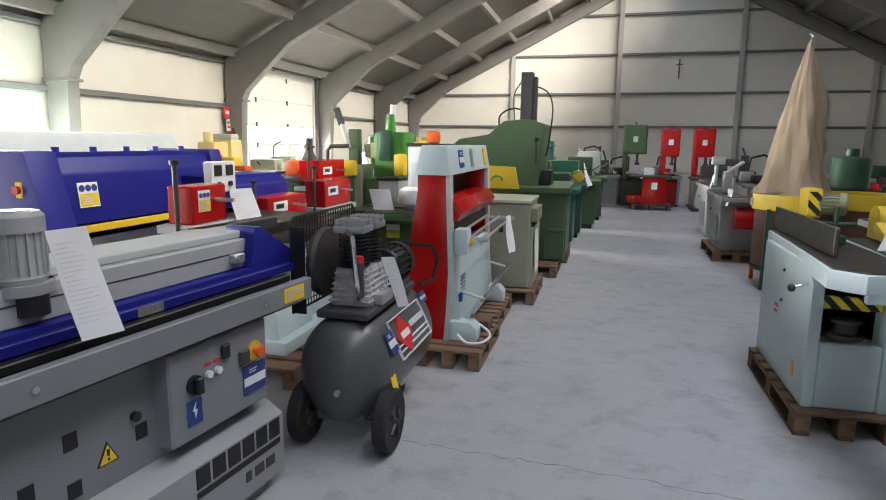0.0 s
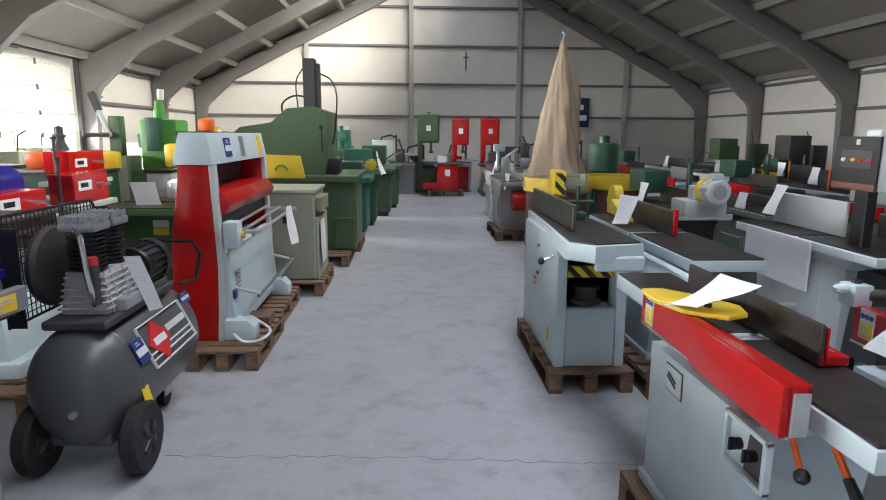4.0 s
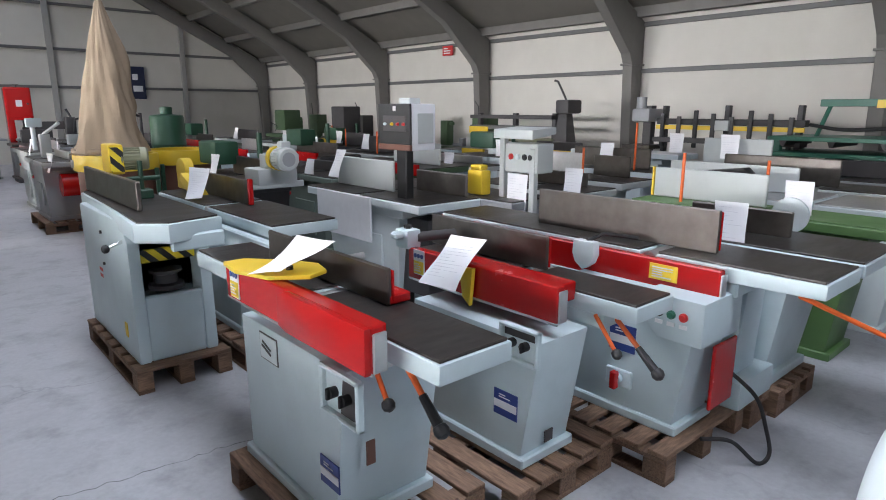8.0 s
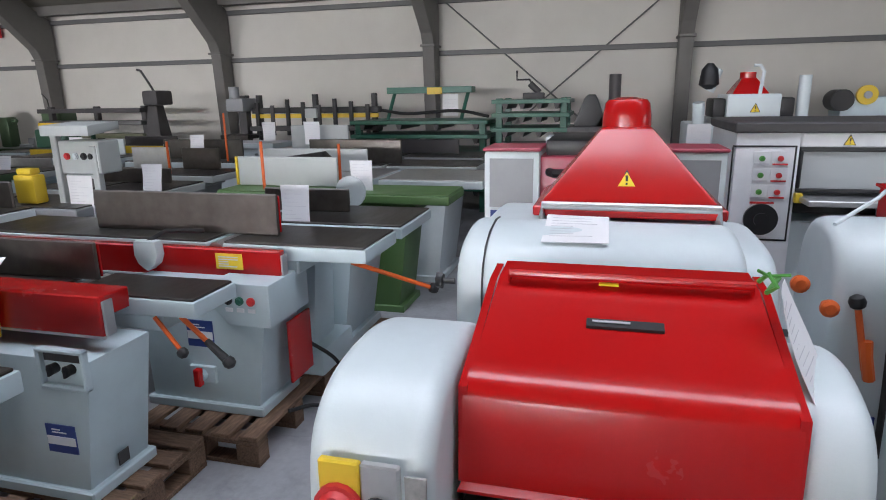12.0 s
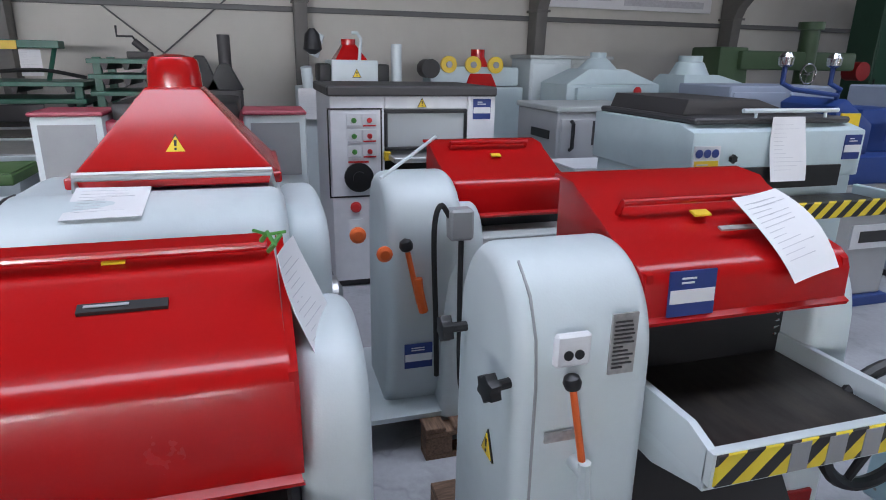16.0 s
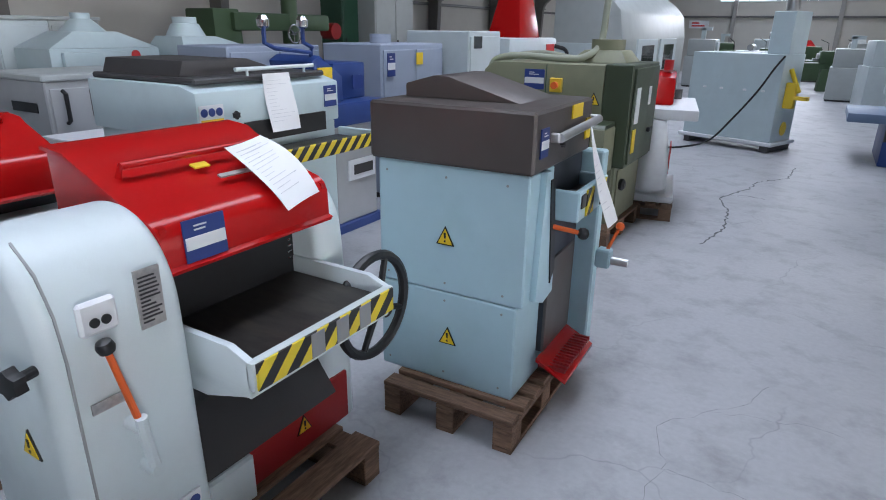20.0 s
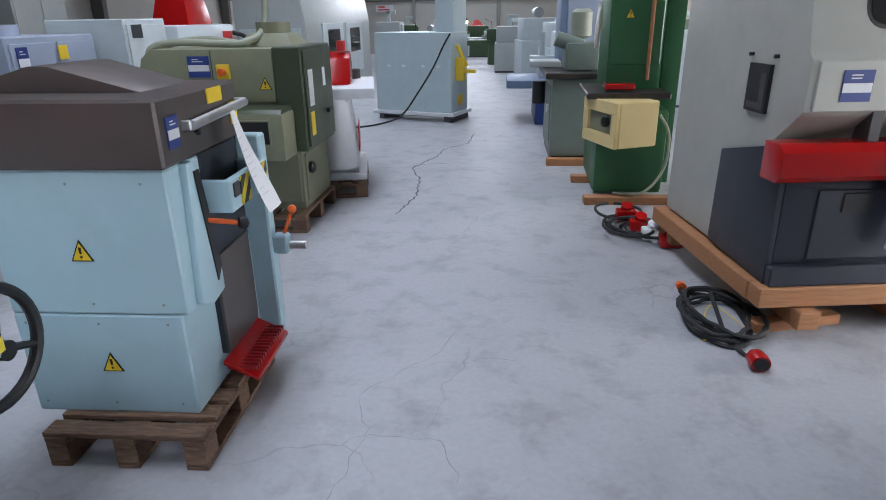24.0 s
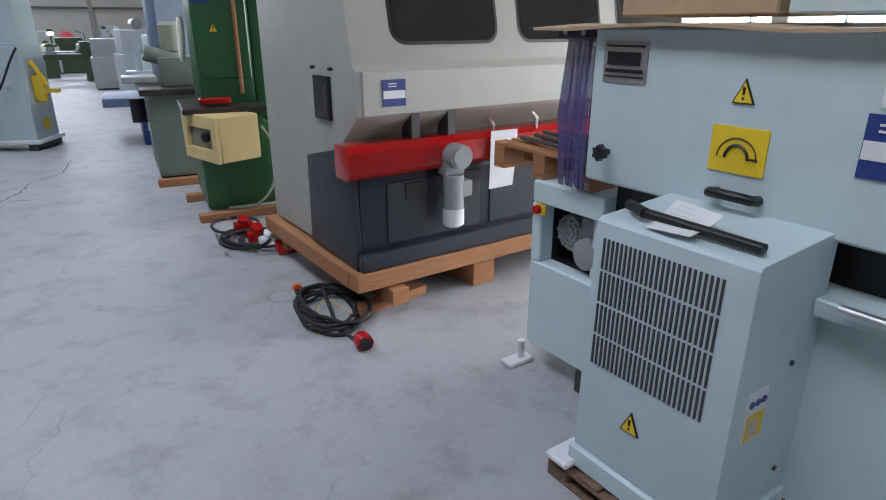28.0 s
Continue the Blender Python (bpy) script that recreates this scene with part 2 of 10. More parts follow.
def concrete():
    m = shader("worn_concrete", (0.375, 0.38, 0.398), 0.5, grain=0.05, scale=30, bump=0.06, bump_scale=45, stain=0.5, stain_colour=(0.27, 0.27, 0.283), stain_scale=1.3, rnd=0.01)
    nt = m.node_tree
    L, N = nt.links.new, nt.nodes.new
    b = nt.nodes["Principled BSDF"]
    base = b.inputs["Base Color"].links[0].from_socket
    tc = N("ShaderNodeTexCoord")
    # smudges, short scuffs and fine cracks
    ns = N("ShaderNodeTexNoise")
    ns.inputs["Scale"].default_value, ns.inputs["Detail"].default_value, ns.inputs["Roughness"].default_value = 3.2, 9, 0.66
    L(tc.outputs["Object"], ns.inputs[0])
    r1 = N("ShaderNodeMapRange")
    r1.inputs[1].default_value, r1.inputs[2].default_value, r1.inputs[3].default_value, r1.inputs[4].default_value = 0.5, 0.76, 0, 0.75
    L(ns.outputs[0], r1.inputs[0])
    mx = N("ShaderNodeMixRGB")
    mx.inputs[2].default_value = (0.19, 0.19, 0.195, 1)
    L(r1.outputs[0], mx.inputs[0]), L(base, mx.inputs[1])
    warp = N("ShaderNodeTexNoise")
    warp.inputs["Scale"].default_value, warp.inputs["Detail"].default_value = 1.6, 4
    L(tc.outputs["Object"], warp.inputs[0])
    add = N("ShaderNodeMixRGB")
    add.blend_type, add.inputs[0].default_value = "ADD", 0.8
    L(tc.outputs["Object"], add.inputs[1]), L(warp.outputs["Color"], add.inputs[2])
    vo = N("ShaderNodeTexVoronoi")
    vo.feature = "DISTANCE_TO_EDGE"
    vo.inputs["Scale"].default_value = 0.55
    L(add.outputs[0], vo.inputs["Vector"])
    r2 = N("ShaderNodeMapRange")
    r2.inputs[1].default_value, r2.inputs[2].default_value, r2.inputs[3].default_value, r2.inputs[4].default_value = 0.0, 0.006, 0.32, 0.0
    L(vo.outputs["Distance"], r2.inputs[0])
    gate = N("ShaderNodeTexNoise")
    gate.inputs["Scale"].default_value = 0.7
    L(tc.outputs["Object"], gate.inputs[0])
    r3 = N("ShaderNodeMapRange")
    r3.inputs[1].default_value, r3.inputs[2].default_value = 0.46, 0.58
    L(gate.outputs[0], r3.inputs[0])
    mu = N("ShaderNodeMath")
    mu.operation = "MULTIPLY"
    L(r2.outputs[0], mu.inputs[0]), L(r3.outputs[0], mu.inputs[1])
    mx2 = N("ShaderNodeMixRGB")
    mx2.inputs[2].default_value = (0.10, 0.10, 0.105, 1)
    L(mu.outputs[0], mx2.inputs[0]), L(mx.outputs[0], mx2.inputs[1])
    L(mx2.outputs[0], b.inputs["Base Color"])
    return m


M["floor"] = concrete()


def striped(name, scale=9.0, turn=0.0):
    """Black and yellow warning tape."""
    m = shader(name, (0.8, 0.6, 0.02), 0.45, grain=0.06)
    nt = m.node_tree
    L, N = nt.links.new, nt.nodes.new
    b = nt.nodes["Principled BSDF"]
    tc, sep, ad = N("ShaderNodeTexCoord"), N("ShaderNodeSeparateXYZ"), N("ShaderNodeMath")
    L(tc.outputs["Object"], sep.inputs[0])
    s1 = N("ShaderNodeMath")
    s1.operation = "ADD"
    L(sep.outputs[0], s1.inputs[0]), L(sep.outputs[1], s1.inputs[1])
    L(s1.outputs[0], ad.inputs[0]), L(sep.outputs[2], ad.inputs[1])
    fr, gt, mx = N("ShaderNodeMath"), N("ShaderNodeMath"), N("ShaderNodeMixRGB")
    mul = N("ShaderNodeMath")
    mul.operation, mul.inputs[1].default_value = "MULTIPLY", scale
    L(ad.outputs[0], mul.inputs[0])
    fr.operation, gt.operation, gt.inputs[1].default_value = "FRACT", "GREATER_THAN", 0.5
    L(mul.outputs[0], fr.inputs[0]), L(fr.outputs[0], gt.inputs[0]), L(gt.outputs[0], mx.inputs[0])
    mx.inputs[1].default_value, mx.inputs[2].default_value = (0.8, 0.62, 0.03, 1), (0.02, 0.02, 0.02, 1)
    L(mx.outputs[0], b.inputs["Base Color"])
    return m


M["stripe"] = striped("warning_stripes")


# ---- mesh helpers ----
class Shape:
    """A bmesh that grows by boxes, rods, prisms and tubes."""

    def __init__(self):
        self.bm = bmesh.new()

    def _add(self, verts, faces):
        vs = [self.bm.verts.new(v) for v in verts]
        for f in faces:
            try:
                self.bm.faces.new([vs[i] for i in f])
            except ValueError:
                pass
        return self

    def box(self, x0, x1, y0, y1, z0, z1, bevel=0.006):
        b = min(bevel, (x1 - x0) / 3, (y1 - y0) / 3, (z1 - z0) / 3)
        if b < 0.0015:
            v = [(x, y, z) for x in (x0, x1) for y in (y0, y1) for z in (z0, z1)]
            return self._add(v, [(0, 1, 3, 2), (4, 6, 7, 5), (0, 4, 5, 1), (2, 3, 7, 6), (0, 2, 6, 4), (1, 5, 7, 3)])
        t = bmesh.new()
        bmesh.ops.create_cube(t, size=1)
        t.transform(Matrix.Translation(((x0 + x1) / 2, (y0 + y1) / 2, (z0 + z1) / 2)) @ Matrix.Diagonal((x1 - x0, y1 - y0, z1 - z0, 1)))
        bmesh.ops.bevel(t, geom=t.edges[:], offset=b, segments=2 if b > 0.012 else 1, affect="EDGES", profile=0.6)
        return self.join(t)

    def join(self, t, m=None):
        if m:
            t.transform(m)
        me = bpy.data.meshes.new("tmp")
        t.to_mesh(me)
        t.free()
        self.bm.from_mesh(me)
        bpy.data.meshes.remove(me)
        return self

    def rod(self, a, b, r, r2=None, n=16, cap=True):
        a, b = Vector(a), Vector(b)
        r2 = r if r2 is None else r2
        q = (b - a).to_track_quat("Z", "Y")
        rings = []
        for p, rad in ((a, r), (b, r2)):
            rings.append([p + q @ Vector((rad * math.cos(2 * math.pi * k / n), rad * math.sin(2 * math.pi * k / n), 0)) for k in range(n)])
        vs = [*rings[0], *rings[1]]
        fs = [(k, (k + 1) % n, n + (k + 1) % n, n + k) for k in range(n)]
        if cap:
            fs += [tuple(range(n - 1, -1, -1)), tuple(range(n, 2 * n))]
        return self._add(vs, fs)

    def tube(self, pts, r, n=8, closed=False):
        pts = [Vector(p) for p in pts]
        c = len(pts)
        rings = []
        for i, p in enumerate(pts):
            d = (pts[(i + 1) % c] - pts[i - 1]) if closed or 0 < i < c - 1 else (pts[1] - pts[0] if i == 0 else pts[-1] - pts[-2])
            q = d.to_track_quat("Z", "Y")
            if rings:
                # keep the ring's start aligned with the previous one
                prev = rings[-1][0] - pts[i - 1]
                ax = q @ Vector((0, 0, 1))
                u = (prev - ax * prev.dot(ax)).normalized()
                w = ax.cross(u)
            else:
                u, w = q @ Vector((1, 0, 0)), q @ Vector((0, 1, 0))
            rings.append([p + r * (math.cos(2 * math.pi * k / n) * u + math.sin(2 * math.pi * k / n) * w) for k in range(n)])
        vs = [v for ring in rings for v in ring]
        fs = []
        for i in range(c if closed else c - 1):
            j = (i + 1) % c
            fs += [(i * n + k, i * n + (k + 1) % n, j * n + (k + 1) % n, j * n + k) for k in range(n)]
        if not closed:
            fs += [tuple(range(n - 1, -1, -1)), tuple(range((c - 1) * n, c * n))]
        return self._add(vs, fs)

    def cord(self, pts, r, n=8):
        """A tube that swings smoothly through its points."""
        p = [Vector(q) for q in pts]
        p = [p[0] * 2 - p[1], *p, p[-1] * 2 - p[-2]]
        out = []
        for k in range(1, len(p) - 2):
            for j in range(6):
                t = j / 6
                out.append(0.5 * (2 * p[k] + (p[k + 1] - p[k - 1]) * t + (2 * p[k - 1] - 5 * p[k] + 4 * p[k + 1] - p[k + 2]) * t * t + (3 * p[k] - p[k - 1] - 3 * p[k + 1] + p[k + 2]) * t ** 3))
        return self.tube([*out, p[-2]], r, n)

    def prism(self, pts, axis, a, b, bevel=0.0):
        """A polygon given in the two other axes (in order), pushed along the axis from a to b."""
        def at(p, s):
            q = list(p)
            q.insert("xyz".index(axis), s)
            return q
        t = bmesh.new()
        v0, v1 = [t.verts.new(at(p, a)) for p in pts], [t.verts.new(at(p, b)) for p in pts]
        n = len(pts)
        t.faces.new(v0)
        t.faces.new(v1[::-1])
        for k in range(n):
            t.faces.new((v0[k], v1[k], v1[(k + 1) % n], v0[(k + 1) % n]))
        bmesh.ops.recalc_face_normals(t, faces=t.faces[:])
        if bevel:
            bmesh.ops.bevel(t, geom=t.edges[:], offset=bevel, segments=2, affect="EDGES", profile=0.6)
        return self.join(t)

    def frustum(self, x0, x1, y0, y1, z0, X0, X1, Y0, Y1, z1, bevel=0.0):
        t = bmesh.new()
        lo = [t.verts.new(p) for p in ((x0, y0, z0), (x1, y0, z0), (x1, y1, z0), (x0, y1, z0))]
        hi = [t.verts.new(p) for p in ((X0, Y0, z1), (X1, Y0, z1), (X1, Y1, z1), (X0, Y1, z1))]
        t.faces.new(lo[::-1]), t.faces.new(hi)
        for k in range(4):
            t.faces.new((lo[k], lo[(k + 1) % 4], hi[(k + 1) % 4], hi[k]))
        if bevel:
            bmesh.ops.bevel(t, geom=t.edges[:], offset=bevel, segments=2, affect="EDGES", profile=0.6)
        return self.join(t)

    def lathe(self, prof, axis="z", at=(0, 0, 0), n=24, flip=1):
        """Turns (radius, height) pairs round an axis."""
        vs, fs = [], []
        for r, h in prof:
            for k in range(n):
                a = 2 * math.pi * k / n
                p = (r * math.cos(a), r * math.sin(a), h * flip)
                p = {"z": p, "x": (p[2], p[0], p[1]), "y": (p[1], p[2], p[0])}[axis]
                vs.append((p[0] + at[0], p[1] + at[1], p[2] + at[2]))
        for i in range(len(prof) - 1):
            fs += [(i * n + k, i * n + (k + 1) % n, (i + 1) * n + (k + 1) % n, (i + 1) * n + k) for k in range(n)]
        fs += [tuple(range(n - 1, -1, -1)), tuple(range((len(prof) - 1) * n, len(prof) * n))]
        return self._add(vs, fs)

    def sheet(self, rows, thick=0.0):
        """A grid of points as a skin; thick gives it a second side."""
        h, w = len(rows), len(rows[0])
        vs = [v for row in rows for v in row]
        fs = [(i * w + j, i * w + j + 1, (i + 1) * w + j + 1, (i + 1) * w + j) for i in range(h - 1) for j in range(w - 1)]
        t = bmesh.new()
        tv = [t.verts.new(v) for v in vs]
        for f in fs:
            t.faces.new([tv[i] for i in f])
        if thick:
            bmesh.ops.recalc_face_normals(t, faces=t.faces[:])
            bmesh.ops.solidify(t, geom=t.faces[:], thickness=thick)
        return self.join(t)

    def turn(self, m):
        self.bm.transform(m)
        return self


SMOOTH = radians(35)


def part(name, s, material, parent, label=""):
    me = bpy.data.meshes.new(name)
    bm = s.bm if isinstance(s, Shape) else s
    bmesh.ops.recalc_face_normals(bm, faces=bm.faces[:])
    for f in bm.faces:
        f.smooth = True
    for e in bm.edges:
        if len(e.link_faces) == 2 and e.calc_face_angle(0) > SMOOTH:
            e.smooth = False
    bm.to_mesh(me)
    bm.free()
    me.materials.append(material if not isinstance(material, str) else M[material])
    ob = new(name, me)
    ob.parent = parent
    if label:
        tagged(ob, label)
    return ob


def same_part(name, ob, parent, m):
    o = new(name, ob.data)
    o.parent, o.matrix_basis = parent, m
    return o


def standing():
    return {o.name for o in bpy.data.objects}


def settle(before, pivot, shift, rz, scale):
    """Moves what has been built since `before` as one group: turn and size about a point of the floor, then a shift."""
    m = Matrix.Translation((pivot[0] + shift[0], pivot[1] + shift[1], 0)) @ Matrix.Rotation(radians(rz), 4, "Z") @ Matrix.Diagonal((*scale, 1)) @ Matrix.Translation((-pivot[0], -pivot[1], 0))
    for o in bpy.data.objects:
        if o.parent is None and o.name not in before:
            o.matrix_basis = m @ o.matrix_basis


def thing(name, label, category, at=(0, 0, 0), rz=0, group="", rx=0, ry=0):
    e = new(name)
    e.empty_display_size = 0.1
    e.matrix_basis = pose(*at, rx, ry, rz)
    return tagged(e, label, category, group)


def S():
    return Shape()


def structure(name, s, material, label=""):
    return tagged(part(name, s, material, None), label, kind="structure")

# ---- the hall ----
ground = tagged(part("ground", S().box(-400, 400, -400, 400, -0.5, -0.16, 0), "grey", None), "plain ground under and around the hall", kind="structure")
floor = tagged(part("floor", S().box(XL - 0.3, XR + 0.3, YS - 0.3, YN + 0.3, -0.15, -0.012, 0), "dgrey", None), "pale worn concrete floor with cracks and smudges", kind="structure")
part("floor_slab", S().box(XL, XR, YS, YN, -0.03, 0.0, 0.002), "floor", floor)


def roof_z(x):
    k = (RIDGE_Z - EAVE_Z) / (RIDGE_X - XL if x < RIDGE_X else XR - RIDGE_X)
    return RIDGE_Z - k * abs(x - RIDGE_X)


# long walls, with real openings on the left
wall_east = structure("wall_east", S().box(XR, XR + 0.18, YS, YN, 0, EAVE_Z + 0.1, 0), "plaster", "off-white insulated panel wall")
DOOR = (11.95, 16.1, 3.75)
s = S()
wins = [(-12.0, 1.0, 1.55, 2.35), (3.0, 7.1, 1.55, 2.35)]
s.box(XL - 0.18, XL, YS, -12.0, 0, EAVE_Z + 0.1, 0)
for y0, y1, z0, z1 in wins:
    s.box(XL - 0.18, XL, y0, y1, 0, z0, 0).box(XL - 0.18, XL, y0, y1, z1, EAVE_Z + 0.1, 0)
s.box(XL - 0.18, XL, 1.0, 3.0, 0, EAVE_Z + 0.1, 0).box(XL - 0.18, XL, 7.1, DOOR[0], 0, EAVE_Z + 0.1, 0)
s.box(XL - 0.18, XL, DOOR[0], DOOR[1], DOOR[2], EAVE_Z + 0.1, 0).box(XL - 0.18, XL, DOOR[1], YN, 0, EAVE_Z + 0.1, 0)
wall_west = structure("wall_west", s, "plaster", "off-white insulated panel wall with windows and a sectional door")
for y0, y1, z0, z1 in wins:
    w = tagged(new("window_1"), "long bright daylight window with white frame", kind="structure")
    w.location = (XL, y0, z0)
    n = max(2, round((y1 - y0) / 1.3))
    d = (y1 - y0) / n
    part("window_frame", S().box(-0.14, 0.02, 0, y1 - y0, 0, 0.05).box(-0.14, 0.02, 0, y1 - y0, z1 - z0 - 0.05, z1 - z0), "white", w)
    for k in range(n):
        part("mullion", S().box(-0.14, 0.01, k * d, k * d + 0.05, 0.05, z1 - z0 - 0.05), "white", w)
        part("pane", S().box(-0.12, -0.1, k * d + 0.05, (k + 1) * d, 0.05, z1 - z0 - 0.05, 0), "daylight", w)

# north gable with its posts and rails, south gable with a high window
def gable(name, y, out, label, win=None):
    s = S()
    y0, y1 = (y, y + 0.2) if out > 0 else (y - 0.2, y)
    if win:
        x0, x1, z0, z1 = win
        s.prism([(XL, 0), (x0, 0), (x0, roof_z(x0)), (XL, EAVE_Z)], "y", y0, y1)
        s.prism([(x1, 0), (XR, 0), (XR, EAVE_Z), (x1, roof_z(x1))], "y", y0, y1)
        s.box(x0, x1, y0, y1, 0, z0, 0)
        s.prism([(x0, z1), (x1, z1), (x1, roof_z(x1)), (RIDGE_X, RIDGE_Z), (x0, roof_z(x0))], "y", y0, y1)
    else:
        s.prism([(XL, 0), (XR, 0), (XR, EAVE_Z), (RIDGE_X, RIDGE_Z), (XL, EAVE_Z)], "y", y0, y1)
    return structure(name, s, "plaster", label)


wall_north = gable("wall_north", YN, 1, "tall off-white panelled gable wall")
SWIN = (0.0, 6.2, 3.2, 4.6)
wall_south = gable("wall_south", YS, -1, "off-white gable wall with a high window", SWIN)
w = tagged(new("window_2"), "bright high window in the far gable", kind="structure")
part("window_frame", S().box(SWIN[0], SWIN[1], YS - 0.12, YS + 0.02, SWIN[2], SWIN[2] + 0.06).box(SWIN[0], SWIN[1], YS - 0.12, YS + 0.02, SWIN[3] - 0.06, SWIN[3]), "white", w)
for k in range(5):
    x0 = SWIN[0] + k * 1.24
    part("mullion", S().box(x0, x0 + 0.06, YS - 0.12, YS + 0.01, SWIN[2] + 0.06, SWIN[3] - 0.06), "white", w)
    part("pane", S().box(x0 + 0.06, x0 + 1.24, YS - 0.1, YS - 0.08, SWIN[2] + 0.06, SWIN[3] - 0.06, 0), "daylight", w)

posts = tagged(new("wall_posts"), "grey steel gable posts", kind="structure")
for x in (-2.85, 1.22, 5.5, 9.85):
    for y in (YN, YS):
        d = -1 if y == YN else 1
        part("post", S().box(x - 0.09, x + 0.09, min(y, y + d * 0.14), max(y, y + d * 0.14), 0, roof_z(x) - 0.1, 0.01), "postgrey", posts)
rails = tagged(new("wall_rails"), "grey steel wall rails", kind="structure")
for z in (2.55, 3.8, 5.25, 6.7):
    inset = 0 if z < EAVE_Z else (z - EAVE_Z) / (RIDGE_Z - EAVE_Z)
    x0, x1 = XL + inset * (RIDGE_X - XL), XR - inset * (XR - RIDGE_X)
    for y, d in ((YN, -1), (YS, 1)):
        part("rail", S().box(x0, x1, min(y, y + d * 0.09), max(y, y + d * 0.09), z - 0.045, z + 0.045, 0.008), "rail", rails)
for x, d in ((XR, -1), (XL, 1)):
    for z in (2.62, 3.55):
        if x == XL:
            for y0, y1 in ((YS, DOOR[0] - 0.1), (DOOR[1] + 0.1, YN)):
                part("rail", S().box(x, x + 0.09, y0, y1, z - 0.045, z + 0.045, 0.008), "rail", rails)
        else:
            part("rail", S().box(x - 0.09, x, YS, YN, z - 0.045, z + 0.045, 0.008), "rail", rails)

# portal frames: tapered posts, haunches and rafters
def rafter(side):
    xe = XL + 0.05 if side < 0 else XR - 0.05
    d = -side
    prof = [(xe, 0), (xe + d * 0.26, 0), (xe + d * 0.40, 2.75), (xe + d * 0.50, 2.95), (xe + d * 1.55, roof_z(xe + d * 1.55) - 0.62), (RIDGE_X + side * 0.01, RIDGE_Z - 0.62), (RIDGE_X + side * 0.01, RIDGE_Z - 0.22), (xe, roof_z(xe) - 0.14)]
    return S().prism(prof, "y", -0.11, 0.11, 0.01)


steel_frame = tagged(new("steel_frame"), "grey steel portal frames with haunched rafters", kind="structure")
rl, rr = part("rafter", rafter(-1), "steelw", steel_frame), part("rafter", rafter(1), "steelw", steel_frame)
rl.location.y = rr.location.y = FRAMES_Y[0]
for y in FRAMES_Y[1:] + [YN - 0.2]:
    for o in (rl, rr):
        same_part("rafter", o, steel_frame, Matrix.Translation((0, y, 0)))
    # stiffener plates under the knee
    part("knee_plate", S().box(XR - 0.50, XR - 0.02, y - 0.14, y + 0.14, 2.72, 2.76, 0.004), "steelw", steel_frame)
    part("knee_plate", S().box(XL + 0.02, XL + 0.50, y - 0.14, y + 0.14, 2.72, 2.76, 0.004), "steelw", steel_frame)

# ceiling: two slopes, open only at the ridge skylight
def slope(x0, x1):
    return [(x0, roof_z(x0)), (x1, roof_z(x1)), (x1, roof_z(x1) + 0.15), (x0, roof_z(x0) + 0.15)]


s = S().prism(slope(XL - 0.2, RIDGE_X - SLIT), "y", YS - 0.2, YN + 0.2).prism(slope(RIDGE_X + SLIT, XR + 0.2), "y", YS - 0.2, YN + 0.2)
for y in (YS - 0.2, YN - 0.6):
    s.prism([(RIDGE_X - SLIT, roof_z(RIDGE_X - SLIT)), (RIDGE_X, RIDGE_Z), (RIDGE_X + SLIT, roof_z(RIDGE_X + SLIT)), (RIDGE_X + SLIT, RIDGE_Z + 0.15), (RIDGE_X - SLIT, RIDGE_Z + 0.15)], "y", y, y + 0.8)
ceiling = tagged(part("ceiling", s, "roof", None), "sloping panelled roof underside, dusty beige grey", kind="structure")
purlins = tagged(new("purlins"), "grey steel roof purlins", kind="structure")
for k in range(1, 8):
    for side in (-1, 1):
        x = RIDGE_X + side * (SLIT + 0.15 + (k - 1) * 1.38)
        if XL < x < XR:
            z = roof_z(x)
            part("purlin", S().box(x - 0.06, x + 0.06, YS, YN, z - 0.20, z - 0.005, 0.006), "steelw", purlins)

# long cracks in the aisles: jagged dark ribbons let into the slabs
CRACKS = [
    (0.012, [(1.96, -6.43), (1.85, -7.06), (1.92, -7.82), (2.07, -8.3), (1.83, -9.02), (1.78, -9.48), (1.45, -9.97), (1.41, -10.83)]),
    (0.009, [(2.09, -8.42), (1.82, -8.61), (1.56, -8.54)]),
    (0.0012, [(1.55, -3.11), (1.66, -3.41), (1.46, -3.69), (1.28, -3.87), (1.21, -4.16)]),
    (0.0012, [(1.64, -2.68), (1.55, -3.11), (1.22, -3.09), (1.09, -2.78)]),
    (0.001, [(1.46, -3.69), (0.97, -3.82), (0.81, -3.76)]),
    (0.0035, [(-0.30, 3.275), (0.25, 3.25), (0.775, 3.231), (1.3, 3.19), (1.766, 3.143), (2.2, 3.10), (2.61, 3.057)]),
]
def crack(points, width, seed):
    rnd = random.Random(seed)
    s = S()
    left, right = [], []
    for (x0, y0), (x1, y1) in zip(points, points[1:]):
        d = Vector((x1 - x0, y1 - y0))
        n = Vector((-d.y, d.x)).normalized()
        steps = max(3, int(d.length / 0.05))
        for k in range(steps):
            t = k / steps
            o = rnd.uniform(-0.018, 0.018)
            w = width * rnd.uniform(0.35, 1.0)
            c = Vector((x0, y0)) + d * t + n * o
            left.append((c.x + n.x * w, c.y + n.y * w, 0.0012))
            right.append((c.x - n.x * w, c.y - n.y * w, 0.0012))
    s.sheet([left, right])
    return part("floor_crack", s, "crack", floor)


for n, (width, points) in enumerate(CRACKS):
    crack(points, width, n)

# ---- parts shared by many things ----
def W(name, s, material, e, label=""):
    """A part given in world places, under a thing or a part that already stands."""
    up = e
    m = Matrix.Identity(4)
    while up:
        m = up.matrix_basis @ m
        up = up.parent
    return part(name, s.turn(m.inverted()), material, e, label)


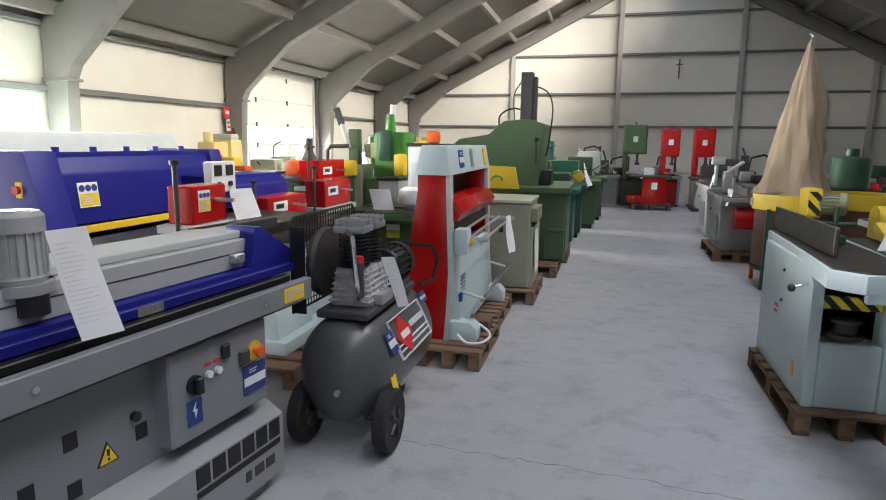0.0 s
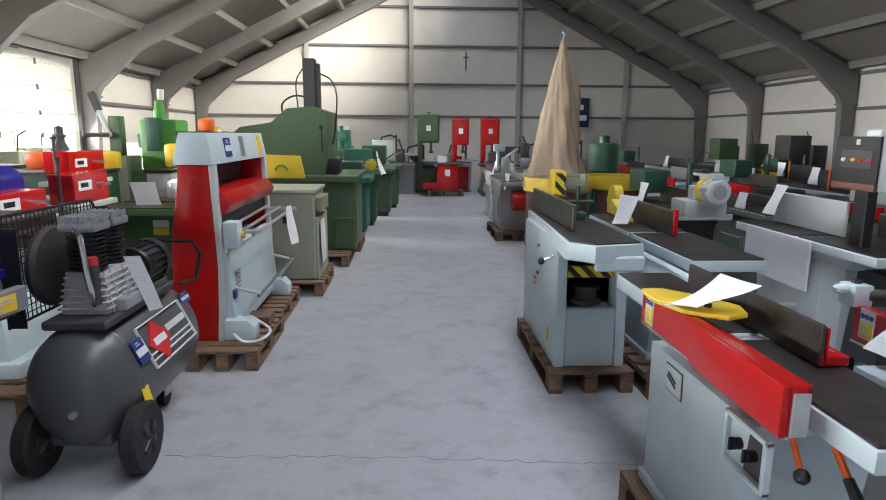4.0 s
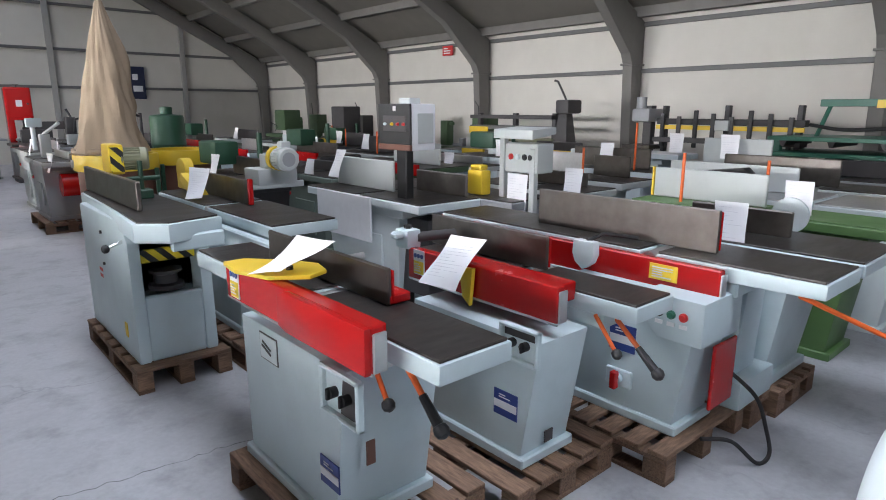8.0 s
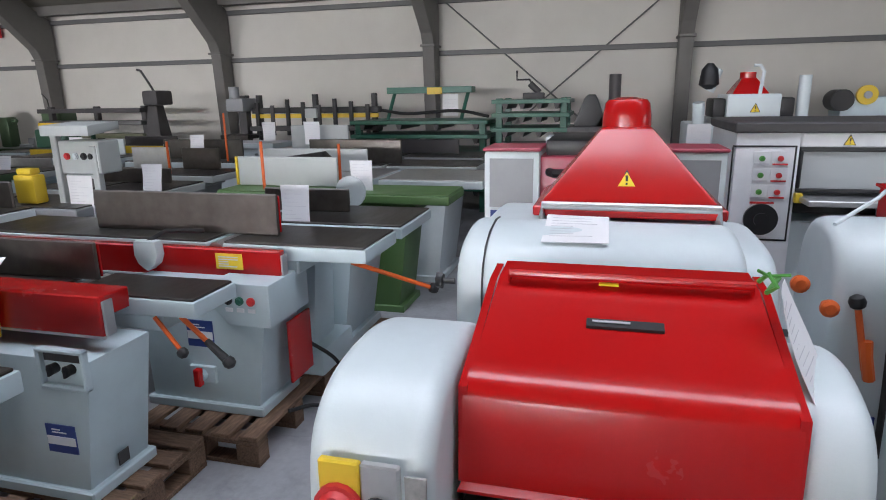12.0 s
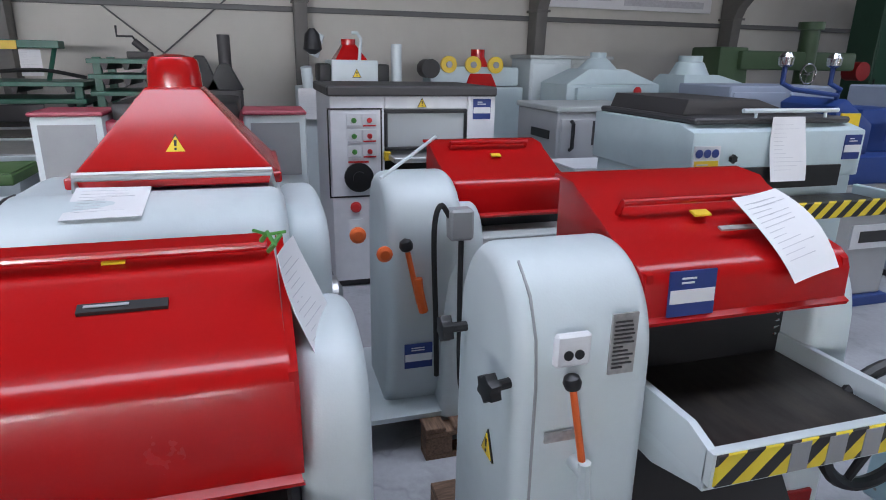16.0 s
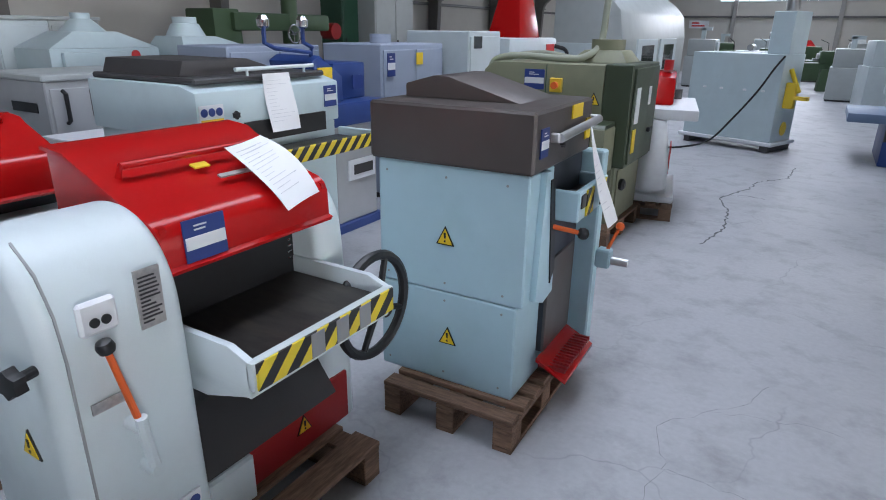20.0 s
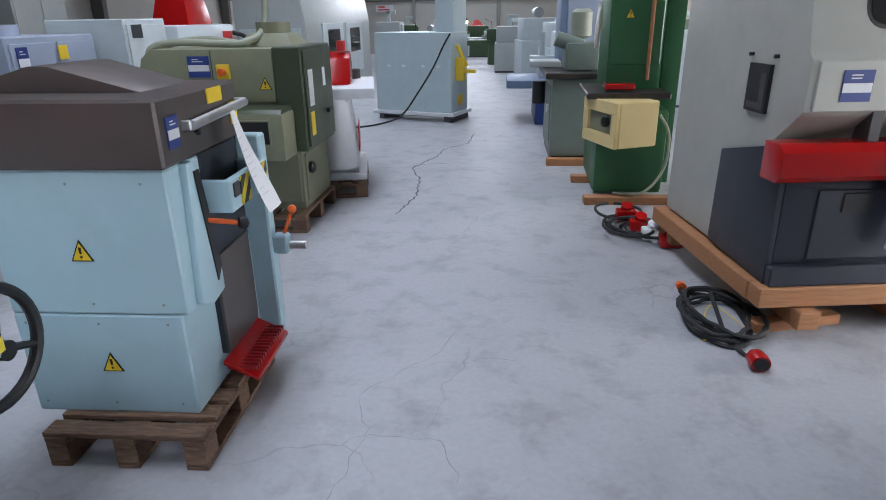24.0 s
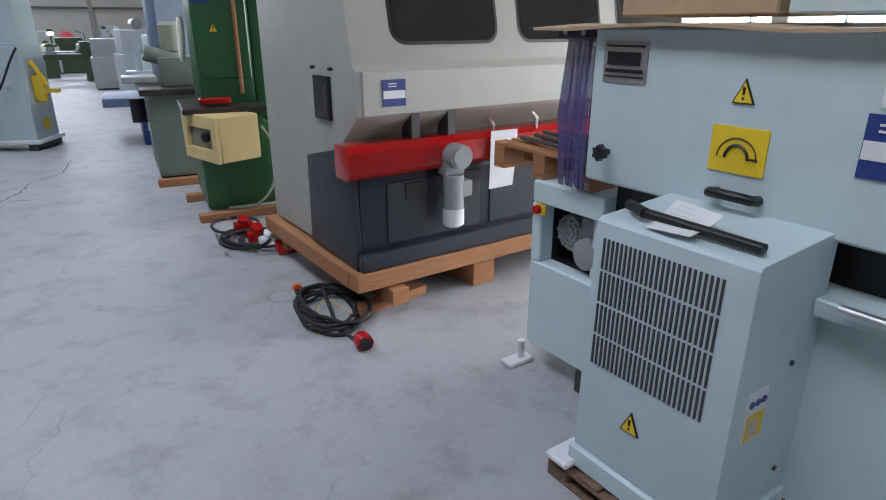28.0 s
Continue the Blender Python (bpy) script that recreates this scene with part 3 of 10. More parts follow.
def decal(e, name, p, u, v, w, h, material, label="", thick=0.004):
    """A thin plate centred at p, lying along u and v."""
    u, v = Vector(u).normalized(), Vector(v).normalized()
    n = u.cross(v)
    s = S().box(-w / 2, w / 2, -h / 2, h / 2, -0.002, thick, 0)
    s.turn(Matrix((( u.x, v.x, n.x, p[0]), (u.y, v.y, n.y, p[1]), (u.z, v.z, n.z, p[2]), (0, 0, 0, 1))))
    return W(name, s, material, e, label)


def bars(p, u, v, w, h, rows, seed=0, thick=0.005, fill=0.5, margin=0.1):
    """Rows of plain print bars on a plate."""
    rnd = random.Random(seed)
    u, v = Vector(u).normalized(), Vector(v).normalized()
    n = u.cross(v)
    s = S()
    step = h * (1 - 2 * margin) / rows
    for k in range(rows):
        b = h * (0.5 - margin) - (k + 0.75) * step
        ww = w * (1 - 2 * margin) * rnd.uniform(0.45, 1.0)
        a0 = -w * (0.5 - margin)
        s.box(a0, a0 + ww, b, b + step * fill, 0.002, thick + 0.002, 0)
    return s.turn(Matrix(((u.x, v.x, n.x, p[0]), (u.y, v.y, n.y, p[1]), (u.z, v.z, n.z, p[2]), (0, 0, 0, 1))))


def sticker(e, p, u, v=(0, 0, 1), w=0.14, h=0.12, seed=1):
    """Blue dealer label with a white band and plain print bars."""
    b = decal(e, "sticker", p, u, v, w, h, "label", "blue and white dealer sticker")
    n = Vector(u).normalized().cross(Vector(v).normalized())
    q = Vector(p) + n * 0.004
    decal(b, "sticker_band", q - Vector(v).normalized() * h * 0.06, u, v, w * 0.96, h * 0.3, "lwhite", thick=0.002)
    W("sticker_print", bars(q + Vector(v).normalized() * h * 0.30, u, v, w * 0.6, h * 0.22, 2, seed, 0.002, 0.4, 0.06), "lwhite", b)
    return b


def warning(e, p, u, v=(0, 0, 1), size=0.08):
    u, v = Vector(u).normalized(), Vector(v).normalized()
    n = u.cross(v)
    mat = Matrix(((u.x, v.x, n.x, p[0]), (u.y, v.y, n.y, p[1]), (u.z, v.z, n.z, p[2]), (0, 0, 0, 1)))
    k = size
    edge = W("warning_sign", S().prism([(-k * 0.56, -k * 0.5), (k * 0.56, -k * 0.5), (0, k * 0.56)], "z", -0.002, 0.003).turn(mat), "black", e, "black and yellow warning triangle")
    W("warning_face", S().prism([(-k * 0.45, -k * 0.44), (k * 0.45, -k * 0.44), (0, k * 0.42)], "z", 0.003, 0.0055).turn(mat), "lyellow", edge)
    W("warning_mark", S().prism([(-k * 0.05, -k * 0.12), (k * 0.05, -k * 0.12), (k * 0.07, k * 0.2), (-k * 0.07, k * 0.2)], "z", 0.005, 0.0075).box(-k * 0.05, k * 0.05, -k * 0.33, -k * 0.22, 0.005, 0.0075, 0).turn(mat), "black", edge)
    return edge


def safety_label(e, p, u, v=(0, 0, 1), w=0.1, h=0.16):
    """Three blue pictograms over a yellow field."""
    u, v = Vector(u).normalized(), Vector(v).normalized()
    n = u.cross(v)
    b = decal(e, "safety_label", p, u, v, w, h, "lwhite", "safety label, blue pictograms over yellow")
    mat = Matrix(((u.x, v.x, n.x, p[0]), (u.y, v.y, n.y, p[1]), (u.z, v.z, n.z, p[2]), (0, 0, 0, 1)))
    for k in (-1, 0, 1):
        W("pictogram", S().rod((k * w * 0.31, h * 0.27, 0.002), (k * w * 0.31, h * 0.27, 0.007), w * 0.14, n=14).turn(mat), "label", b)
    W("yellow_field", S().box(-w * 0.46, w * 0.46, -h * 0.46, h * 0.05, 0.002, 0.006, 0).turn(mat), "lyellow", b)
    W("label_print", bars(Vector(p) + n * 0.004 - v * h * 0.2, u, v, w * 0.85, h * 0.42, 4, 3, 0.004, 0.4, 0.06), "ink", b)
    return b


def motor(e, a, axis, r, l, material, name="motor", cap="black"):
    """A finned electric motor from a along the axis (unit vector)."""
    ax = Vector(axis).normalized()
    q = ax.to_track_quat("Z", "Y").to_matrix().to_4x4()
    mat = Matrix.Translation(a) @ q
    s = S().lathe([(r * 0.55, 0), (r * 0.9, 0.0), (r * 0.95, l * 0.08), (r * 0.88, l * 0.12), (r * 0.88, l * 0.72), (r, l * 0.72), (r, l * 0.93), (r * 0.85, l)], n=24)
    b = W(name, s.turn(mat), material, e)
    for k in range(20):
        m = Matrix.Rotation(2 * math.pi * k / 20, 4, "Z")
        W("motor_fin", S().box(r * 0.85, r * 0.99, -r * 0.025, r * 0.025, l * 0.12, l * 0.72, 0).turn(mat @ m), material, b)
    W("terminal_box", S().box(r * 0.8, r * 1.3, -r * 0.4, r * 0.4, l * 0.3, l * 0.62).turn(mat), material, b)
    W("shaft_cap", S().rod((0, 0, l), (0, 0, l * 1.01), r * 0.6, n=20).turn(mat), cap, b)
    return b


def handwheel(e, c, axis, r, material="black", spokes=4, tube=0.016):
    q = Vector(axis).normalized().to_track_quat("Z", "Y").to_matrix().to_4x4()
    mat = Matrix.Translation(c) @ q
    ring = [(r * math.cos(2 * math.pi * k / 32), r * math.sin(2 * math.pi * k / 32), 0) for k in range(32)]
    w = W("handwheel", S().tube(ring, tube, 8, True).turn(mat), material, e)
    for k in range(spokes):
        t = 2 * math.pi * k / spokes + 0.4
        W("spoke", S().rod((0, 0, -0.02), (r * math.cos(t), r * math.sin(t), 0), tube * 0.8, tube * 0.6, 8).turn(mat), material, w)
    W("hub", S().rod((0, 0, -0.07), (0, 0, 0.02), r * 0.17, n=16).turn(mat), material, w)
    return w


def lever(e, a, b, r=0.011, material="orange", knob="black", name="lever"):
    l = W(name, S().rod(a, b, r, r * 0.9, 10), material, e)
    d = (Vector(b) - Vector(a)).normalized()
    ks = S()
    q = d.to_track_quat("Z", "Y").to_matrix().to_4x4()
    ks.lathe([(r * 0.8, -r * 2), (r * 2, -r * 1.2), (r * 2.4, 0.3 * r), (r * 1.9, r * 1.8), (r * 0.5, r * 2.6)], n=12).turn(Matrix.Translation(b) @ q)
    W("knob", ks, knob, l)
    return l


def star_knob(e, c, axis, r=0.035, material="black", stem=0.04):
    q = Vector(axis).normalized().to_track_quat("Z", "Y").to_matrix().to_4x4()
    pts = [(r * (1 if k % 2 else 0.72) * math.cos(math.pi * k / 6), r * (1 if k % 2 else 0.72) * math.sin(math.pi * k / 6)) for k in range(12)]
    s = S().prism(pts, "z", 0, r * 0.8, r * 0.12).rod((0, 0, -stem), (0, 0, 0), r * 0.35, n=10)
    return W("star_knob", s.turn(Matrix.Translation(c) @ q), material, e)


def button(e, p, n, r, material, name="button", h=0.02):
    p, n = Vector(p), Vector(n).normalized()
    return W(name, S().rod(p, p + n * h * 0.5, r * 1.25, n=16).rod(p + n * h * 0.5, p + n * h, r, r * 0.85, 16), material, e)


def paper(p, u, v, w=0.21, l=0.30, curl=0.03, label="white price sheet in a plastic sleeve", seed=0, rows=12, bend=0.0):
    """A printed sheet that hangs from p: u is its width, v the way it hangs."""
    u, v = Vector(u).normalized(), Vector(v).normalized()
    n = u.cross(v).normalized()
    e = thing("price_sheet", label, "sheet", p, group="price sheets")
    rnd = random.Random(seed)
    ph = rnd.uniform(0, 3)

    def at(a, b, o=0.0):
        t = b / l
        return u * a + v * b + n * (o + curl * math.sin(ph + 3.0 * t + 1.5 * a / w) - curl * math.sin(ph) + bend * t * t * l)
    rowsg = [[at(-w / 2 + w * j / 5, l * i / 8) for j in range(6)] for i in range(9)]
    part("page", S().sheet(rowsg, 0.0015), "paper", e)
    s = S()
    for k in range(rows):
        b0 = l * (0.12 + 0.76 * k / rows)
        a1 = -w * 0.4 + w * 0.8 * rnd.uniform(0.3, 1.0)
        for side in (-0.0016, 0.0016):
            s.sheet([[at(-w * 0.4, b0, side), at(a1, b0, side)], [at(-w * 0.4, b0 + l * 0.007, side), at(a1, b0 + l * 0.007, side)]], 0.0008)
    part("print", s, "ink", e, "grey lines of small print")
    return e


BOARD = {}


def pallet(x0, x1, y0, y1, h=0.17, material="wood", rz=0.0, label="weathered brown wooden pallet on the floor", along="x"):
    """A wooden pallet; along: the way its deck boards run."""
    e = thing("pallet", label, "pallet", ((x0 + x1) / 2, (y0 + y1) / 2, 0), rz + (0 if along == "x" else 90), "pallets")
    w, d = (x1 - x0, y1 - y0) if along == "x" else (y1 - y0, x1 - x0)
    rnd = random.Random(round(x0 * 100 + y0 * 10))
    bt = h * 0.15
    n = 5 if d < 0.9 else 7
    bw = d / n * 0.74
    top = None
    for k in range(n):
        yy = -d / 2 + bw / 2 + k * (d - bw) / (n - 1)
        if top is None:
            top = part("deck_board", S().box(-w / 2, w / 2, -bw / 2, bw / 2, 0, bt, 0.004), material, e)
            top.location = (0, yy, h - bt)
        else:
            same_part("deck_board", top, e, pose(rnd.uniform(-0.006, 0.006), yy, h - bt, 0, 0, rnd.uniform(-0.5, 0.5)))
    st = None
    for k in range(3):
        xx = -w / 2 + 0.05 + k * (w - 0.1) / 2
        m = Matrix.Translation((xx, 0, 0))
        if st is None:
            st = part("stringer", S().box(-0.05, 0.05, -d / 2, d / 2, h - 2 * bt, h - bt, 0.003), material, e)
            bt0 = part("base_board", S().box(-0.05, 0.05, -d / 2, d / 2, 0, bt, 0.003), material, e)
            bl = part("block", S().box(-0.05, 0.05, -0.065, 0.065, bt, h - 2 * bt, 0.004), material, e)
            st.matrix_basis = bt0.matrix_basis = m
            bl.matrix_basis = m @ Matrix.Translation((0, -d / 2 + 0.065, 0))
        else:
            same_part("stringer", st, e, m)
            same_part("base_board", bt0, e, m)
            same_part("block", bl, e, m @ Matrix.Translation((0, -d / 2 + 0.065, 0)))
        same_part("block", bl, e, m)
        same_part("block", bl, e, m @ Matrix.Translation((0, d / 2 - 0.065, 0)))
    return e

# ---- surface planers on the right of the aisle ----
def planer(label, x0, x1, y0, y1, zt, base, guard, fence, body="ice2", table_edge="ice2", levers=True, plinth=0.17):
    """A long surface planer: cabinet, two table halves with a lip, fence and red side guard. All in world metres."""
    e = thing("surface_planer", label, "planer", ((x0 + x1) / 2, (base[2] + base[3]) / 2, plinth), 0, "surface planers")
    bx0, bx1, by0, by1 = base
    # cabinet that widens to the top
    cab = W("cabinet", S().frustum(bx0, bx1, by0, by1, plinth + 0.05, bx0 + 0.0, bx1, by0 - 0.10, by1 + 0.02, zt - 0.16, 0.012), body, e)
    W("plinth", S().box(bx0 - 0.02, bx1 + 0.02, by0 - 0.03, by1 + 0.03, plinth, plinth + 0.055, 0.008), body, e)
    W("bridge", S().box(x0 + 0.02, x1 - 0.02, by0 - 0.16, by1 + 0.12, zt - 0.17, zt - 0.09, 0.01), body, e)
    ym = (by0 + by1) / 2
    for a, b, nm in ((y0, ym - 0.05, "infeed_table"), (ym + 0.05, y1, "outfeed_table")):
        t = W(nm, S().prism([(a, zt - 0.012), (b, zt - 0.012), (b, zt - 0.095), (a, zt - 0.085)], "x", x0, x1, 0.008), table_edge, e, "pale enamelled table casting")
        W("table_top", S().box(x0 + 0.012, x1 - 0.012, a + 0.012, b - 0.004, zt - 0.012, zt, 0.003), "cast", t, "dark ground cast-iron surface")
    W("cutter_block", S().rod((x0 + 0.01, ym, zt - 0.055), (x1 - 0.01, ym, zt - 0.055), 0.048, n=20), "alu", e)
    if guard:
        gx, ga, gb, gz0, gz1 = guard
        g = W("side_guard", S().box(gx, gx + 0.055, ga, gb, gz0, gz1, 0.006).box(gx + 0.055, x0 + 0.01, ga + 0.1, gb - 0.1, gz0 + 0.04, gz1 - 0.04), "red", e, "glossy red side guard")
        W("guard_end", S().box(gx + 0.004, gx + 0.06, ga - 0.012, ga, gz0 + 0.005, gz1 - 0.02).box(gx - 0.002, gx + 0.01, ga - 0.004, gb, gz0 - 0.008, gz0 + 0.006), "alu", g)
    if fence:
        fx, fa, fb, fz = fence
        f = W("fence", S().box(fx, fx + 0.022, fa, fb, zt + 0.004, fz, 0.006), "fence", e, "worn steel fence plate")
        W("fence_back", S().box(fx + 0.022, fx + 0.032, fa - 0.005, fb - 0.1, zt + 0.02, fz - 0.01), "red", f)
        W("fence_support", S().box(fx + 0.03, fx + 0.16, (fa + fb) / 2 - 0.07, (fa + fb) / 2 + 0.07, zt + 0.005, zt + 0.06).rod((fx + 0.02, (fa + fb) / 2, zt + 0.08), (fx + 0.24, (fa + fb) / 2, zt + 0.08), 0.018), "alu", f)
    if levers:
        lever(e, (x0 + 0.02, by0 - 0.12, zt - 0.10), (x0 + 0.0, by0 - 0.26, zt - 0.25))
        lv = lever(e, (x0 + 0.14, by0 - 0.14, zt - 0.12), (x0 + 0.13, by0 - 0.40, zt - 0.34), 0.013)
        W("lever_grip", S().rod((x0 + 0.134, by0 - 0.29, zt - 0.247), (x0 + 0.13, by0 - 0.40, zt - 0.34), 0.017, 0.022, 10), "black", lv)
    return e


def recess_control(e, x, y0, y1, z0, z1, body):
    """A framed recess with rotary switches in the cabinet's side."""
    f = W("control_frame", S().box(x - 0.03, x + 0.004, y0, y1, z0, z0 + 0.02).box(x - 0.03, x + 0.004, y0, y1, z1 - 0.02, z1).box(x - 0.03, x + 0.004, y0, y0 + 0.02, z0, z1).box(x - 0.03, x + 0.004, y1 - 0.02, y1, z0, z1), body, e)
    W("recess", S().box(x - 0.004, x + 0.002, y0 + 0.02, y1 - 0.02, z0 + 0.02, z1 - 0.02, 0), "dgrey", f)
    for k in (0.35, 0.68):
        W("switch", S().rod((x - 0.004, y0 + (y1 - y0) * k, (z0 + z1) / 2), (x - 0.035, y0 + (y1 - y0) * k, (z0 + z1) / 2), 0.022, n=12).box(x - 0.05, x - 0.03, y0 + (y1 - y0) * k - 0.006, y0 + (y1 - y0) * k + 0.006, (z0 + z1) / 2 - 0.025, (z0 + z1) / 2 + 0.025), "black", f)


# planer with the yellow round guard
p1 = planer("pale blue surface planer with red side guard", 2.41, 2.75, 1.34, 3.45, 1.055, (2.33, 2.80, 1.88, 2.66), (2.28, 1.53, 2.70, 0.985, 1.15), (2.62, 1.90, 2.96, 1.215))
recess_control(p1, 2.335, 1.66, 1.93, 0.70, 0.90, "ice2")
W("guard_step", S().prism([(1.53, 1.15), (2.08, 1.15), (2.14, 1.13), (2.14, 1.0), (2.08, 0.985), (1.53, 0.985)], "x", 2.255, 2.28, 0.004), "red", p1)
W("round_guard", S().prism([(2.24, 2.62), (2.22, 2.45), (2.28, 2.26), (2.42, 2.16), (2.52, 2.20), (2.55, 2.32), (2.48, 2.46), (2.34, 2.62)], "z", 1.1525, 1.172, 0.005), "yellow", p1, "yellow cutter guard plate")
W("guard_screw", S().rod((2.40, 2.30, 1.172), (2.40, 2.30, 1.187), 0.016), "black", p1)
W("fence_bracket", S().box(2.625, 2.74, 1.90, 2.06, 1.06, 1.10), "red", p1)
safety_label(p1, (2.279, 2.60, 1.07), (0, -1, 0), w=0.09, h=0.14)
sticker(p1, (2.329, 1.91, 0.42), (0, -1, 0))
mk = decal(p1, "maker_plate", (2.331, 2.40, 0.80), (0, -1, 0), (0, 0, 1), 0.17, 0.125, "dgrey", "dark-rimmed maker's plate with slanting print")
W("plate_field", S().box(2.3245, 2.328, 2.322, 2.478, 0.744, 0.856, 0), "white", mk)
W("slanting_print", bars((2.324, 2.40, 0.80), Vector((0, -1, -0.35)).normalized(), Vector((0, -0.35, 1)).normalized(), 0.13, 0.05, 2, 5, 0.003, 0.5), "dgrey", mk)
decal(p1, "type_plate", (2.42, 1.755, 0.55), (1, 0, 0), (0, 0, 1), 0.04, 0.1, "brown")
paper((2.50, 2.24, 1.30), (0.6, -0.8, 0.0), (-0.55, 0.1, -0.36), 0.16, 0.26, 0.035, seed=3, label="curled white price sheet lying on a guard")
pallet(2.24, 3.02, 1.72, 2.74, along="y")

p2 = planer("pale blue surface planer with red guard and sheet", 3.58, 3.90, 1.35, 2.92, 0.985, (3.23, 3.58, 1.70, 2.48), (3.32, 1.59, 2.66, 0.895, 1.07), (3.74, 2.00, 2.95, 1.18))
recess_control(p2, 3.235, 1.60, 1.84, 0.70, 0.88, "ice2")
sticker(p2, (3.229, 1.80, 0.46), (0, -1, 0), w=0.15, h=0.13)
safety_label(p2, (3.319, 2.56, 1.0), (0, -1, 0), w=0.09, h=0.14)
W("yellow_guard", S().prism([(2.10, 1.06), (2.20, 1.05), (2.17, 0.90), (2.12, 0.86)], "x", 3.285, 3.31, 0.003), "yellow", p2, "yellow cutter guard flap")
W("guard_arm", S().box(3.30, 3.40, 2.64, 2.76, 1.06, 1.17, 0.015).box(3.24, 3.32, 2.67, 2.73, 1.12, 1.16, 0.012), "ice2", p2, "pale blue guard clamp")
W("guard_bar", S().rod((3.38, 2.66, 1.12), (3.62, 2.60, 1.12), 0.03, n=16), "dgrey", p2)
star_knob(p2, (3.35, 2.70, 1.17), (0, 0, 1), 0.025, stem=0.03)
decal(p2, "type_plate", (3.36, 1.655, 0.62), (1, 0, 0), (0, 0, 1), 0.035, 0.11, "brown")
decal(p2, "vent_hole", (3.40, 1.672, 0.29), (1, 0, 0), (0, 0, 1), 0.06, 0.06, "dgrey")
paper((3.34, 2.18, 1.20), (0.15, -1, 0), (-0.5, 0.1, -0.8), 0.24, 0.30, 0.03, seed=5)
pallet(3.06, 3.80, 1.56, 2.62, along="y")

p3 = planer("long pale blue planer with red guard and control panel", 4.27, 4.76, 0.82, 3.45, 1.075, (4.05, 4.42, 1.38, 2.05), (4.17, 1.26, 3.42, 0.895, 1.06), (4.44, 1.41, 2.65, 1.315), body="ice2", levers=False)
W("control_box", S().prism([(1.24, 0.93), (1.58, 0.93), (1.56, 0.78), (1.48, 0.70), (1.24, 0.70)], "x", 4.0, 4.42, 0.012), "ice2", p3)
for k, c in enumerate(("black", "teal", "lred")):
    button(p3, (3.998, 1.47 - 0.065 * k, 0.84), (-1, 0, 0), 0.018, c)
    decal(p3, "button_tag", (3.997, 1.47 - 0.065 * k, 0.79), (0, -1, 0), (0, 0, 1), 0.04, 0.02, "lwhite")
W("red_cover", S().box(4.20, 4.45, 1.255, 1.275, 0.30, 0.66, 0.006), "red", p3, "red cover plate")
W("pedestal", S().frustum(4.62, 4.95, 1.35, 1.75, 0.17, 4.66, 4.9, 1.3, 1.8, 0.95, 0.02), "ice2", p3)
W("pedestal_foot", S().box(4.56, 5.02, 1.25, 1.85, 0.17, 0.34, 0.02), "ice2", p3)
lever(p3, (4.50, 1.0, 0.93), (4.83, 0.62, 0.70), 0.014)
W("isolator", S().box(4.03, 4.05, 1.62, 1.78, 0.34, 0.44).rod((4.04, 1.70, 0.39), (4.0, 1.70, 0.39), 0.03), "ice2", p3)
W("isolator_handle", S().box(3.97, 4.01, 1.68, 1.72, 0.34, 0.44), "red", p3)
sticker(p3, (4.049, 1.70, 0.62), (0, -1, 0), w=0.16, h=0.15)
decal(p3, "yellow_plate", (4.169, 1.56, 0.995), (0, -1, 0), (0, 0, 1), 0.16, 0.085, "lyellow", "yellow instruction plate")
W("plate_print", bars((4.165, 1.56, 0.995), (0, -1, 0), (0, 0, 1), 0.15, 0.08, 5, 2, 0.004, 0.4), "ink", p3)
W("bridge_guard", S().prism([(1.96, 1.10), (2.10, 1.10), (2.105, 1.02), (2.085, 0.97), (2.03, 0.93), (1.975, 0.97), (1.955, 1.02)], "x", 4.10, 4.165, 0.012), "white", p3, "white teardrop guard")
W("guard_stalk", S().tube([(4.13, 2.03, 1.09), (4.2, 1.96, 1.14), (4.32, 1.81, 1.12)], 0.012, 8), "black", p3)
pallet(3.84, 4.72, 1.28, 2.02, along="x")
pallet(4.74, 5.55, 1.25, 2.3, along="y", label="dark weathered wooden pallet on the floor")
cable = thing("mains_cable", "black mains cable trailing over a pallet", "cable", (4.4, 1.22, 0))
W("cable", S().cord([(4.44, 1.27, 0.45), (4.55, 1.16, 0.3), (4.58, 1.1, 0.12), (4.52, 1.05, 0.02), (4.38, 1.06, 0.02), (4.28, 1.16, 0.14), (4.1, 1.24, 0.19)], 0.011, 8), "rubber", cable)

# upright planer-thicknesser at the aisle's edge
gp = thing("planer_thicknesser", "pale blue planer thicknesser with dark table", "thicknesser", (2.5, 4.7, 0.17))
body = W("body", S().prism([(2.20, 0.17), (2.76, 0.17), (2.78, 0.62), (2.70, 0.62), (2.70, 0.98), (2.24, 0.98), (2.24, 0.62), (2.20, 0.62)], "y", 4.30, 5.45, 0.012), "ice2", gp)
W("left_column", S().prism([(4.08, 0.17), (5.48, 0.17), (5.50, 1.12), (4.22, 1.12), (4.10, 1.0)], "x", 2.18, 2.27, 0.02), "ice2", gp)
W("right_column", S().prism([(4.08, 0.17), (5.48, 0.17), (5.50, 1.02), (4.20, 1.02), (4.10, 0.9)], "x", 2.69, 2.78, 0.02), "ice2", gp)
W("front_apron", S().box(2.27, 2.69, 4.10, 4.16, 0.17, 0.62, 0.01), "ice2", gp)
# flat black plate: the shade inside the opening is its colour
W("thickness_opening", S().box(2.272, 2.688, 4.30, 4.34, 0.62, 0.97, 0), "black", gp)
W("screw_jack", S().lathe([(0.13, 0.64), (0.13, 0.67), (0.09, 0.68), (0.09, 0.74), (0.12, 0.75), (0.12, 0.77)], at=(2.47, 4.24, 0), n=20), "dgrey", gp)
